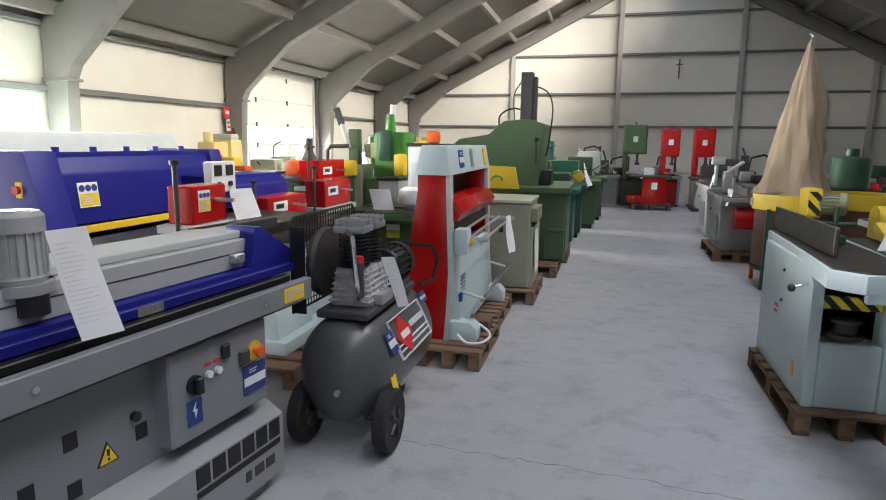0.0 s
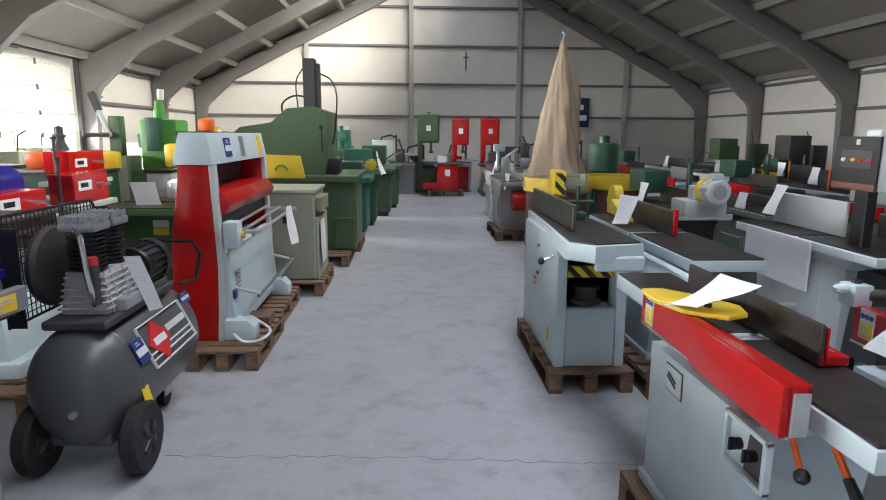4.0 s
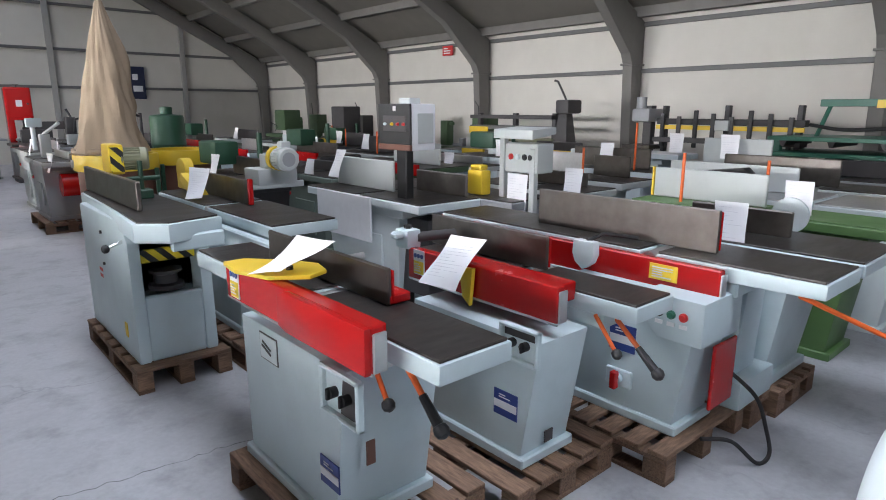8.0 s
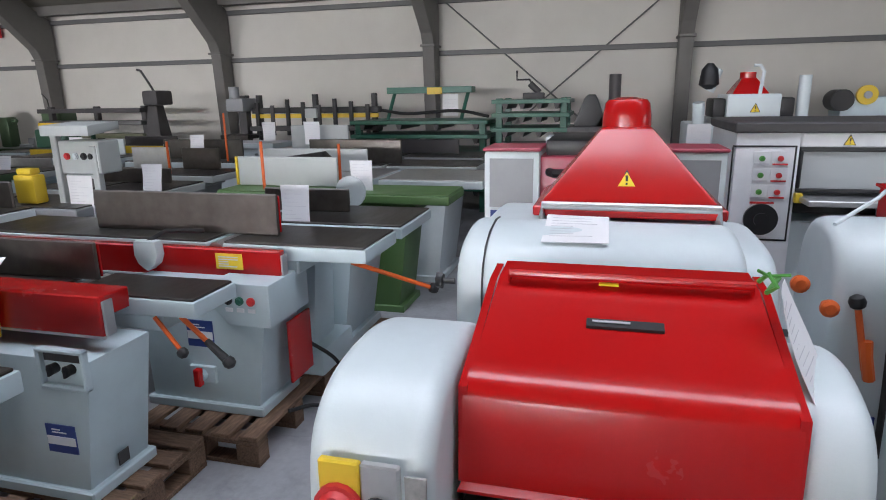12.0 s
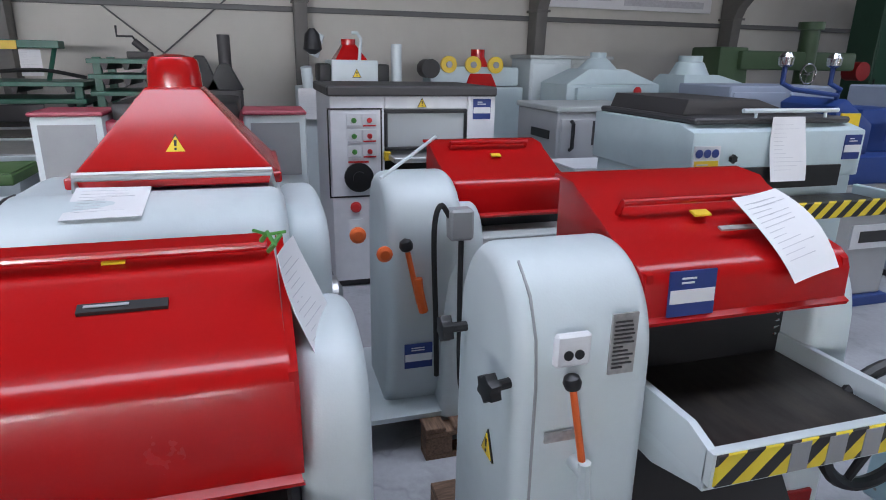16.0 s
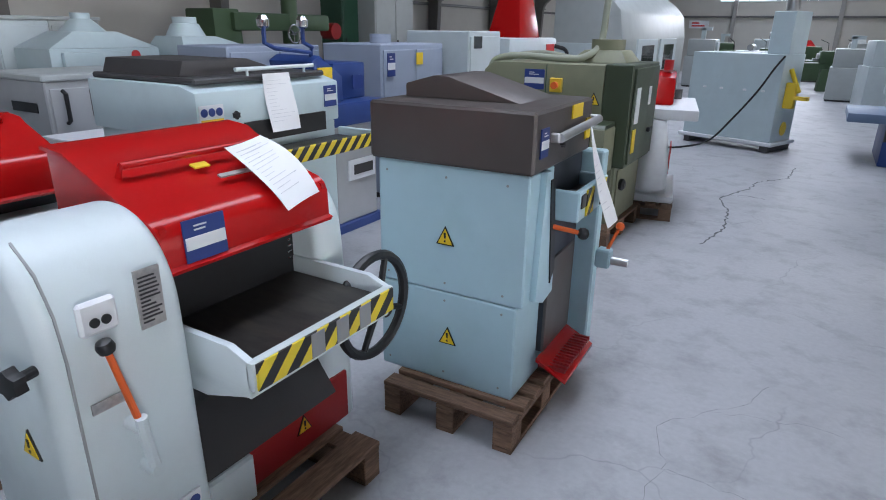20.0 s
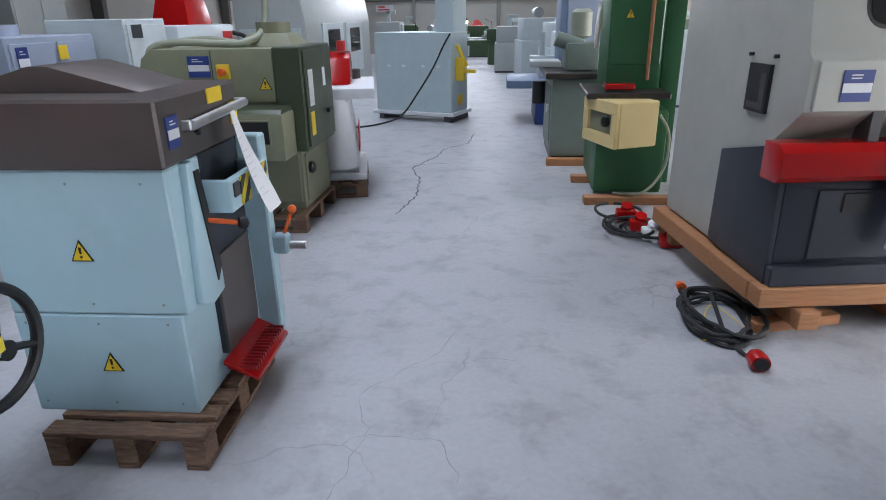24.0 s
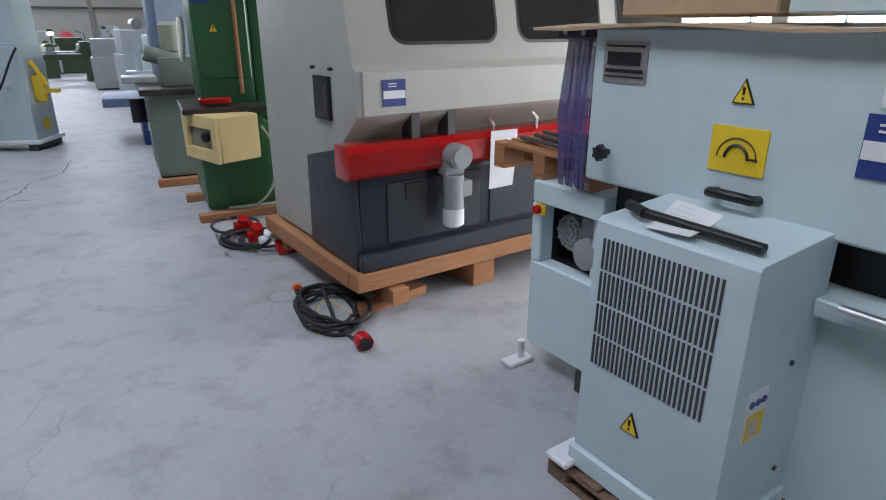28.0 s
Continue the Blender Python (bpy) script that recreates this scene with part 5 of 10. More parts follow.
decal(bp, "yellow_label", (2.277, -3.97, 1.36), (0, -1, 0), (0, 0, 1), 0.1, 0.1, "lyellow")
W("chip_hood", S().prism([(2.45, 1.50), (3.05, 1.50), (3.05, 1.56), (2.9, 1.60), (2.82, 1.60)], "y", -3.95, -3.35, 0.006), "lidsteel", lid)
warning(bp, (2.70, -3.056, 0.92), (-1, 0, 0), size=0.085)
warning(bp, (2.68, -3.056, 0.42), (-1, 0, 0), size=0.085)
W("side_shield", S().prism([(-3.22, 1.24), (-3.30, 1.24), (-3.46, 0.72), (-3.46, 0.64), (-3.30, 0.62), (-3.16, 0.66)], "x", 2.268, 2.30, 0.006), "sky", bp)
W("slot", S().prism([(-3.28, 1.2), (-3.34, 1.2), (-3.45, 0.76), (-3.38, 0.70)], "x", 2.262, 2.268), "black", bp)
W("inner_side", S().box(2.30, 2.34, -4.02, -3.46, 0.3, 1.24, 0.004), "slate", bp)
W("feed_tray", S().box(2.18, 2.34, -4.0, -3.42, 1.02, 1.06).box(2.16, 2.19, -4.0, -3.42, 1.0, 1.14).box(2.16, 2.34, -4.02, -3.99, 1.0, 1.14).box(2.16, 2.34, -3.43, -3.40, 1.0, 1.14), "sky", bp)
W("tray_stripes", S().box(2.152, 2.16, -3.68, -3.54, 1.01, 1.13, 0), "stripe", bp)
W("tray_stripes", S().box(2.152, 2.16, -3.99, -3.87, 1.01, 1.13, 0), "stripe", bp)
W("tray_plate", S().box(2.153, 2.16, -3.52, -3.44, 1.06, 1.12, 0), "dgrey", bp)
W("tray_bed", S().box(2.19, 2.36, -3.99, -3.43, 1.06, 1.075), "cast", bp)
W("roller_bar", S().rod((2.24, -3.28, 1.38), (2.24, -4.05, 1.40), 0.02).box(2.24, 2.30, -3.30, -3.27, 1.36, 1.40).box(2.24, 2.30, -4.05, -4.02, 1.38, 1.42), "alu", bp)
sticker(bp, (2.277, -3.16, 1.37), (0, -1, 0), w=0.12, h=0.12)
lever(bp, (2.28, -3.36, 0.98), (2.14, -3.44, 0.95), 0.012)
star_knob(bp, (2.25, -3.34, 1.36), (-1, 0, 0), 0.025)
W("lower_door", S().box(2.29, 2.31, -3.98, -3.46, 0.3, 0.78, 0.004), "lidsteel", bp)
W("kick_plate", S().prism([(2.14, 0.20), (2.30, 0.28), (2.30, 0.30), (2.14, 0.22)], "y", -3.98, -3.36, 0.003), "red", bp, "red perforated kick plate")
s = S()
for k in range(14):
    s.box(2.15, 2.29, -3.94 + k * 0.042, -3.925 + k * 0.042, 0.25, 0.27, 0)
W("kick_ribs", s, "dred", bp)
W("right_post", S().box(2.20, 2.32, -4.20, -4.08, 0.17, 1.24, 0.01).box(2.12, 2.2, -4.2, -4.1, 0.62, 0.72, 0.01), "sky", bp)
lever(bp, (2.16, -4.15, 0.68), (2.10, -4.20, 0.84), 0.010, "orange", "orange")
W("column_screw", S().rod((2.16, -4.15, 0.66), (2.03, -4.15, 0.66), 0.022), "alu", bp)
paper((2.19, -3.62, 1.39), (0.1, -1, 0), (-0.32, 0, -1), 0.15, 0.46, 0.02, seed=21)
# the machine is a fifth shallower than its parts were drawn
for ob in bp.children_recursive:
    ob.data.transform(Matrix.Translation((-0.43, 0.52 - 0.05, 0)) @ Matrix.Diagonal((1.04, 0.8, 1, 1)) @ Matrix.Translation((0.42, -0.52, 0)))
pallet(2.24, 2.97, -3.9, -2.93, along="x")
settle(before, (2.7, -3.1), (-0.09, 0.13), 1.6, (0.948, 0.906, 1.009))

# ---- the aisle towards the south ----
# enclosed moulder on timbers
before = standing()
bm_ = thing("enclosed_moulder", "large warm grey enclosed machine with dark base", "machine", (-0.60, -4.42, 0.33), 187.2)
part("shell", S().prism([(0.10, 0.02), (0.10, 0.80), (0.24, 0.86), (0.03, 1.03), (0.0, 1.06), (0.0, 1.34), (0.04, 1.38), (0.22, 2.2), (1.68, 2.2), (1.68, 0.02)], "x", 0.02, 3.6, 0.012), "beigegrey", bm_)
part("front_band", S().box(0.06, 3.58, -0.012, 0.01, 1.06, 1.335, 0.006), "beigegrey", bm_, "pale grey front band")
part("base", S().prism([(0.04, 0.0), (0.04, 0.62), (0.09, 0.80), (0.3, 0.84), (0.3, 0.0)], "x", 0.03, 3.55, 0.01), "slate", bm_, "dark slate painted base")
part("side_panel", S().prism([(0.04, 0.0), (0.82, 0.03), (0.80, 0.70), (0.10, 0.86), (0.05, 0.66)], "x", -0.006, 0.03, 0.004), "slate", bm_)
part("skirt_step", S().box(0.0, 3.55, -0.02, 0.06, 0.0, 0.13, 0.01), "slate", bm_)
for k in range(4):
    part("base_door", S().box(0.22 + k * 0.85, 0.98 + k * 0.85, 0.028, 0.042, 0.16, 0.60, 0.006), "slate", bm_)
part("vent", S().box(0.36, 0.52, 0.018, 0.03, 0.46, 0.58, 0.004), "black", bm_)
def rounded_rect(x0, x1, z0, z1, r, n=5):
    out = []
    for cx, cz, a0 in ((x1 - r, z1 - r, 0), (x0 + r, z1 - r, 90), (x0 + r, z0 + r, 180), (x1 - r, z0 + r, 270)):
        out += [(cx + r * math.cos(radians(a0 + 90 * k / n)), cz + r * math.sin(radians(a0 + 90 * k / n))) for k in range(n + 1)]
    return out


for k in range(3):
    x0 = 0.30 + k * 1.02
    g = part("window_frame", S().prism(rounded_rect(x0, x0 + 0.84, 1.49, 2.14, 0.11), "y", -0.012, 0.03).turn(Matrix.Translation((0, 0.072, 0)) @ Matrix(((1, 0, 0, 0), (0, 1, 0.22, -0.22 * 1.49), (0, 0, 1, 0), (0, 0, 0, 1)))), "black", bm_, "black rubber window seal")
    part("pane", S().prism(rounded_rect(x0 + 0.022, x0 + 0.818, 1.512, 2.118, 0.09), "y", -0.016, -0.012).turn(Matrix.Translation((0, 0.072, 0)) @ Matrix(((1, 0, 0, 0), (0, 1, 0.22, -0.22 * 1.49), (0, 0, 1, 0), (0, 0, 0, 1)))), "glassd", g, "smoked glass pane")
beam = part("feed_beam", S().prism([(-0.09, 0.71), (-0.05, 0.67), (0.12, 0.67), (0.12, 0.89), (-0.04, 0.89), (-0.09, 0.85)], "x", -0.09, 2.6, 0.008), "red", bm_, "red painted feed beam")
part("beam_slot", S().box(0.30, 2.5, -0.055, -0.03, 0.838, 0.85), "dgrey", beam)
part("gearmotor", S().rod((0.66, -0.20, 0.76), (0.66, 0.02, 0.76), 0.085, n=24).rod((0.66, -0.21, 0.76), (0.66, -0.20, 0.76), 0.07, n=24).box(0.58, 0.74, -0.12, -0.02, 0.62, 0.76, 0.02), "zinc", bm_)
part("motor_body", S().rod((0.66, -0.10, 0.38), (0.66, -0.10, 0.62), 0.07, n=20).box(0.67, 0.78, -0.16, -0.06, 0.46, 0.58, 0.01), "zinc", bm_)
part("motor_cap", S().lathe([(0.05, 0.24), (0.075, 0.26), (0.075, 0.38)], at=(0.66, -0.10, 0), n=20), "lwhite", bm_)
for k in range(2):
    part("pressure_arm", S().prism([(0.0, 0.86), (0.14, 0.86), (0.10, 1.06), (0.0, 1.06)], "x", 0.40 + k * 0.28, 0.46 + k * 0.28), "dgrey", bm_)
    part("hook_lever", S().tube([(1.02 + k * 0.4, -0.05, 0.86), (1.0 + k * 0.4, -0.08, 0.95), (0.96 + k * 0.4, -0.06, 1.0)], 0.014, 8), "chrome", bm_)
# no hole is cut; a black plate stands for the shaded inside
opening = part("side_opening", S().box(-0.004, 0.02, 0.36, 0.60, 1.0, 1.29, 0), "black", bm_, "inspection opening, its shade a black plate")
part("inner_bracket", S().box(-0.007, -0.003, 0.38, 0.57, 1.02, 1.06, 0).box(-0.007, -0.003, 0.38, 0.44, 1.06, 1.24, 0), "dgrey", opening)
for y in (0.33, 0.62):
    part("bolt", S().rod((-0.006, y, 1.34), (0.02, y, 1.34), 0.012, n=8), "black", bm_)
sticker(bm_, bm_.matrix_basis @ Vector((0.27, -0.014, 1.20)), bm_.matrix_basis.to_3x3() @ Vector((1, 0, 0)), w=0.16, h=0.17, seed=9)
q = bm_.matrix_basis
paper(q @ Vector((1.06, -0.12, 0.90)), q.to_3x3() @ Vector((1, 0, 0)), (0.05, 0, -1), 0.22, 0.42, 0.01, seed=23)
# timbers under it
def timber(x0, x1, y0, y1, z0, z1, at, rz, label="new orange-brown square timber under a machine"):
    e = thing("timber_beam", label, "timber", at, rz, "timber bearers")
    part("timber", S().box(x0, x1, y0, y1, z0, z1, 0.006), "timber", e)
    return e


timber(-0.05, 3.6, -0.04, 0.10, 0.20, 0.33, (-0.60, -4.42, 0), 187.2)
timber(-0.06, 0.06, 0.10, 1.75, 0.20, 0.33, (-0.60, -4.42, 0), 187.2)
timber(0.10, 0.23, -0.16, 1.0, 0.07, 0.19, (-0.66, -4.48, 0), 188.0)
timber(-0.03, 0.55, 0.02, 0.13, 0.0, 0.07, (-0.62, -4.40, 0), 196.0)
timber(-0.06, 0.08, 1.45, 1.75, 0.07, 0.195, (-0.66, -4.42, 0), 187.2)
timber(0.9, 1.1, -0.02, 1.2, 0.0, 0.195, (-0.60, -4.42, 0), 187.2)
timber(2.2, 2.4, -0.02, 1.2, 0.0, 0.195, (-0.60, -4.42, 0), 187.2)

settle(before, (-0.6, -4.42), (0.05, 0.22), 0.6, (0.993, 0.911, 0.924))

# cables on the floor
cable = thing("cable_coil", "coiled black power cable with red plug", "cable", (-0.38, -4.21, 0.0))
cable.scale = (1.1, 1.3, 1.0)
pts = []
rnd = random.Random(4)
for k in range(150):
    a = 2 * math.pi * k / 26
    r = 0.155 + 0.035 * math.sin(k * 0.37) + rnd.uniform(-0.006, 0.006)
    pts.append((r * 1.15 * math.cos(a), r * 1.5 * math.sin(a) - 0.12, 0.014 + 0.011 * (k // 26) + 0.004 * math.sin(k * 0.9)))
pts += [(0.04, 0.10, 0.02), (0.0, 0.22, 0.015), (-0.02, 0.27, 0.03)]
part("cable", S().tube(pts, 0.012, 7), "rubber", cable)
part("tail", S().cord([(0.1, -0.32, 0.03), (0.12, -0.40, 0.02), (0.10, -0.45, 0.02)], 0.012, 7), "rubber", cable)
part("wire", S().cord([(-0.1, 0.02, 0.03), (0.0, -0.2, 0.05), (0.1, -0.05, 0.04), (0.02, 0.05, 0.03), (0.16, 0.1, 0.01)], 0.003, 5), "lyellow", cable)
plug = part("plug", S().lathe([(0.03, 0), (0.045, 0.02), (0.05, 0.06), (0.046, 0.085)], "y", (-0.02, 0.26, 0.052), 16), "red", cable, "red industrial plug")
part("plug_face", S().rod((-0.02, 0.345, 0.052), (-0.02, 0.352, 0.052), 0.036, n=16), "black", plug)
part("tail_plug", S().lathe([(0.02, 0), (0.03, 0.02), (0.03, 0.05)], "y", (0.10, -0.49, 0.03), 12), "orange", cable)
heap = thing("cable_heap", "tangle of black leads with red sockets", "cable", (-0.30, -5.90, 0.0))
for j in range(7):
    cx, cy = rnd.uniform(-0.06, 0.16), rnd.uniform(-0.42, 0.05)
    part("lead", S().cord([(cx + (0.16 + 0.03 * j % 3 * 0.02) * math.cos(k * 0.5 + j), cy + 0.20 * math.sin(k * 0.5 + j), 0.015 + 0.011 * j + 0.004 * math.sin(k)) for k in range(13)], 0.011, 6), "rubber", heap)
for dx, dy, m in ((0.05, -0.1, "red"), (-0.08, 0.22, "red"), (0.1, -0.35, "red"), (0.0, 0.08, "lwhite")):
    part("socket", S().box(dx - 0.07, dx + 0.07, dy - 0.05, dy + 0.05, 0.01, 0.09, 0.015).rod((dx, dy, 0.09), (dx, dy + 0.02, 0.13), 0.04, n=14), m, heap)
part("socket_block", S().box(-0.18, 0.02, 0.02, 0.16, 0.0, 0.06, 0.012), "lwhite", heap)
heap.scale = (1.25, 1.2, 1.2)
part("socket_face", S().rod((-0.12, 0.2, 0.06), (-0.12, 0.26, 0.06), 0.055, n=16), "black", heap)

# pale blue machine with the slotted cover
before = standing()
mad = thing("panel_machine", "pale blue machine with slotted motor cover", "machine", (-1.2, -2.3, 0.0))
W("upper_cabinet", S().box(-1.75, -1.26, -3.08, -0.2, 1.22, 1.90, 0.012), "ice", mad)
# solid black block; the gap's shade under the cabinet is in its colour
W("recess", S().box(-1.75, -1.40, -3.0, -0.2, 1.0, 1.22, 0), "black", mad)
W("lower_body", S().box(-1.75, -1.30, -3.0, -0.2, 0.12, 1.02, 0.012), "ice", mad)
W("bench_edge", S().box(-1.32, -1.22, -1.85, -0.2, 0.96, 1.03, 0.008), "ice", mad)
# sloping cover with slots, built of its frame and slats
zf, zt_, xf, xt = 0.20, 1.225, -0.875, -0.89
cov = W("motor_cover", S().prism([(xf, 0.20), (-1.30, 0.20), (-1.30, 1.255), (xt - 0.02, 1.225), (xt, 1.21)], "y", -2.56, -1.85, 0.014), "ice", mad, "pale blue slotted motor cover")
def face(z):
    return xf + (xt - xf) * (z - zf) / (zt_ - zf)


s = S()
for row in range(4):
    z0 = 0.625 + row * 0.135
    for k in range(25):
        y = -2.505 + k * 0.0222
        W("slot", S().prism([(face(z0) - 0.012, z0), (face(z0) + 0.004, z0), (face(z0 + 0.122) + 0.004, z0 + 0.122), (face(z0 + 0.122) - 0.012, z0 + 0.122)], "y", y, y + 0.0095), "dgrey", cov)
W("cover_plinth", S().box(-1.3, -0.86, -2.575, -1.835, 0.10, 0.20, 0.008), "ice", mad)
W("foot", S().box(-0.99, -0.81, -2.66, -2.52, 0.10, 0.135, 0.01), "lwhite", mad)
warning(mad, (face(0.46) + 0.003, -2.26, 0.46), (0, 1, 0), (-0.02, 0, 1), 0.085)
safety_label(mad, (-1.0, -1.847, 0.66), (-1, 0, 0), w=0.10, h=0.20)
for x, z in ((-1.16, 0.80), (-0.9, 0.30), (-1.2, 0.33)):
    W("screw", S().rod((x, -1.848, z), (x, -1.84, z), 0.01, n=8), "dgrey", cov)
warning(mad, (-1.258, -2.28, 1.68), (0, 1, 0), size=0.085)
yl = decal(mad, "yellow_plate", (-1.258, -2.27, 1.47), (0, 1, 0), (0, 0, 1), 0.24, 0.17, "lyellow", "yellow plate with a printed dial")
W("dial", S().tube([(-1.252, -2.27 + 0.05 * math.cos(a), 1.44 + 0.05 * math.sin(a)) for a in [math.pi * k / 10 for k in range(11)]], 0.006, 5).rod((-1.252, -2.27 + 0.09, 1.445), (-1.252, -2.27 + 0.045, 1.445), 0.004), "black", yl)
W("dial_ticks", S().tube([(-1.252, -2.27 + 0.085 * math.cos(a), 1.44 + 0.075 * math.sin(a)) for a in [math.pi * k / 14 for k in range(15)]], 0.0025, 4), "black", yl)
mk = decal(mad, "maker_plate", (-1.258, -2.88, 1.76), (0, 1, 0), (0, 0, 1), 0.25, 0.17, "plate", "grey maker's plate with dark bars")
W("maker_bars", S().box(-1.2525, -1.25, -2.98, -2.79, 1.745, 1.80, 0).box(-1.2525, -1.25, -2.99, -2.77, 1.715, 1.73, 0).box(-1.2525, -1.25, -2.99, -2.77, 1.695, 1.703, 0).box(-1.2525, -1.25, -2.99, -2.77, 1.82, 1.828, 0), "black", mk)
star_knob(mad, (-1.225, -2.93, 1.37), (1, 0, 0), 0.04, stem=0.03)
W("grip", S().tube([(-1.26, -2.33, 1.30), (-1.21, -2.33, 1.31), (-1.20, -2.31, 1.315), (-1.20, -2.17, 1.315), (-1.21, -2.15, 1.31), (-1.26, -2.15, 1.30)], 0.02, 10), "black", mad)
red = decal(mad, "red_label", (-1.258, -1.72, 1.76), (0, 1, 0), (0, 0, 1), 0.16, 0.18, "lwhite")
W("red_band", S().box(-1.2535, -1.251, -1.79, -1.65, 1.79, 1.84, 0), "lred", red)
sticker(mad, (-1.258, -1.74, 1.55), (0, 1, 0), w=0.18, h=0.2, seed=12)
W("cover_rod", S().rod((-0.96, -2.42, 1.262), (-0.96, -1.90, 1.255), 0.018).rod((-0.99, -2.50, 1.265), (-0.95, -2.38, 1.265), 0.02), "black", mad)
paper((-1.05, -2.23, 1.30), (0, 1, 0), (0.9, 0, -0.35), 0.2, 0.16, 0.012, seed=31, rows=6)
W("steel_bar", S().box(-1.20, -1.17, -1.75, -0.6, 1.03, 1.05), "alu", mad)
# side cabinet with the gear motor
W("side_cabinet", S().box(-1.80, -1.32, -3.54, -3.0, 0.14, 0.66, 0.01), "ice", mad)
W("side_cheek", S().box(-1.80, -1.32, -3.54, -3.46, 0.66, 1.0, 0.008), "ice", mad)
W("side_top", S().box(-1.80, -1.32, -3.54, -3.0, 1.0, 1.12, 0.008), "ice", mad)
W("side_cheek", S().box(-1.80, -1.36, -3.1, -3.0, 0.66, 1.0, 0.005), "ice", mad)
# bay is dark navy; black back and sides add its shade as colour
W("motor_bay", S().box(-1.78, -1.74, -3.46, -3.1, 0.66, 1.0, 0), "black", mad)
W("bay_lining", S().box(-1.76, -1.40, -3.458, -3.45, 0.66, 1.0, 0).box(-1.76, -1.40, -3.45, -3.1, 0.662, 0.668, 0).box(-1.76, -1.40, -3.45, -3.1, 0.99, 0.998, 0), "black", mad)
W("motor_plate", S().box(-1.50, -1.48, -3.43, -3.22, 0.70, 0.97, 0.008), "wgrey", mad)
cowl = W("fan_cowl", S().lathe([(0.0, 0.012), (0.018, 0.012), (0.02, 0.0), (0.035, 0.0), (0.037, 0.012), (0.05, 0.012), (0.052, 0.002), (0.066, 0.002), (0.068, 0.014), (0.08, 0.014), (0.082, 0.004), (0.095, 0.006), (0.10, 0.03), (0.10, 0.12)], "x", (-1.40, -3.33, 0.85), 24, -1), "zinc", mad)
for k in range(12):
    a = 2 * math.pi * k / 12
    W("cooling_rib", S().rod((-1.402, -3.33 + 0.06 * math.cos(a), 0.85 + 0.06 * math.sin(a)), (-1.402, -3.33 + 0.098 * math.cos(a), 0.85 + 0.098 * math.sin(a)), 0.005, n=6), "zinc", cowl)
W("gearbox", S().lathe([(0.06, 0), (0.085, 0.01), (0.09, 0.08), (0.075, 0.16)], "x", (-1.35, -3.15, 0.78), 18, -1).box(-1.5, -1.4, -3.24, -3.08, 0.84, 0.96, 0.02), "zinc", mad)
W("isolator_plate", S().box(-1.322, -1.31, -3.50, -3.42, 0.94, 1.0, 0.003), "yellow", mad)
W("isolator", S().rod((-1.312, -3.47, 0.97), (-1.285, -3.47, 0.97), 0.025, n=14), "red", mad)
W("side_foot", S().box(-1.36, -1.20, -3.60, -3.50, 0.0, 0.03, 0.006).rod((-1.3, -3.55, 0.03), (-1.3, -3.55, 0.14), 0.02), "lwhite", mad)
for x, y in ((-1.75, -3.5), (-1.75, -3.1), (-1.41, -3.1)):
    W("side_leg", S().box(x, x + 0.09, y, y + 0.1, 0.0, 0.14), "dgrey", mad)
W("inner_legs", S().box(-1.7, -1.35, -0.5, -0.3, 0, 0.13).box(-1.7, -1.35, -2.9, -2.7, 0, 0.13), "dgrey", mad)
pallet(-1.35, -0.83, -2.66, -1.8, h=0.10, along="x", label="low brown wooden pallet under a machine")
cur = thing("strip_curtain", "violet plastic strip curtain on a cabinet", "curtain", (-1.3, -3.25, 1.2))
for k in range(6):
    W("strip", S().sheet([[(-1.30 - 0.01 * (k % 2), -3.30 + 0.035 * k, 1.86), (-1.30 - 0.01 * (k % 2), -3.25 + 0.035 * k, 1.86)], [(-1.27 - 0.02 * (k % 3), -3.31 + 0.035 * k, 1.5), (-1.29, -3.26 + 0.035 * k, 1.5)], [(-1.29 - 0.015 * (k % 2), -3.30 + 0.036 * k, 1.15), (-1.28, -3.25 + 0.036 * k, 1.15)]], 0.003), "purple", cur)
W("curtain_bar", S().box(-1.32, -1.25, -3.32, -3.08, 1.85, 1.90), "black", cur)
for y in (-3.26, -3.14):
    W("rivet", S().rod((-1.25, y, 1.875), (-1.243, y, 1.875), 0.012, n=10), "alu", cur)
for k, (x0, x1, y0, y1, z0, z1, m) in enumerate(((-1.80, -1.20, -3.44, -0.3, 1.905, 1.925, "cardboard"),)):
    c = thing("cardboard_sheet", "flat brown cardboard sheet on a cabinet", "cardboard", ((x0 + x1) / 2, -2, z0))
    rows = [[(x0 + (x1 - x0) * i / 4, y0 + (y1 - y0) * j / 12, z0 + 0.012 * math.sin(j * 1.3 + i)) for j in range(13)] for i in range(5)]
    W("sheet", S().sheet(rows, 0.012), "cardboard", c)
for y0, y1, x0, x1, z1, m, lab in ((-3.0, -2.25, -1.75, -1.32, 2.3, "cardboard", "plain brown cardboard box on a cabinet"), (-2.2, -1.3, -1.75, -1.3, 2.25, "ice2", "pale blue sheet-metal box on a cabinet")):
    c = thing("box", lab, "box", ((x0 + x1) / 2, (y0 + y1) / 2, 1.935))
    W("carton", S().box(x0, x1, y0, y1, 1.94, z1, 0.008), m, c)
    W("tape", S().box(x1, x1 + 0.004, y0 + 0.1, y0 + 0.16, z1 - 0.12, z1 - 0.01, 0), "lwhite" if m == "ice2" else "teal", c)
small = pallet(-1.85, -1.34, -3.95, -3.12, h=0.15, material="timber", along="y", label="small light wooden pallet on a cabinet")
small.location.z = 1.125
rods = thing("steel_rods", "dark steel rods lying on a pallet", "rods", (-1.6, -3.5, 1.28))
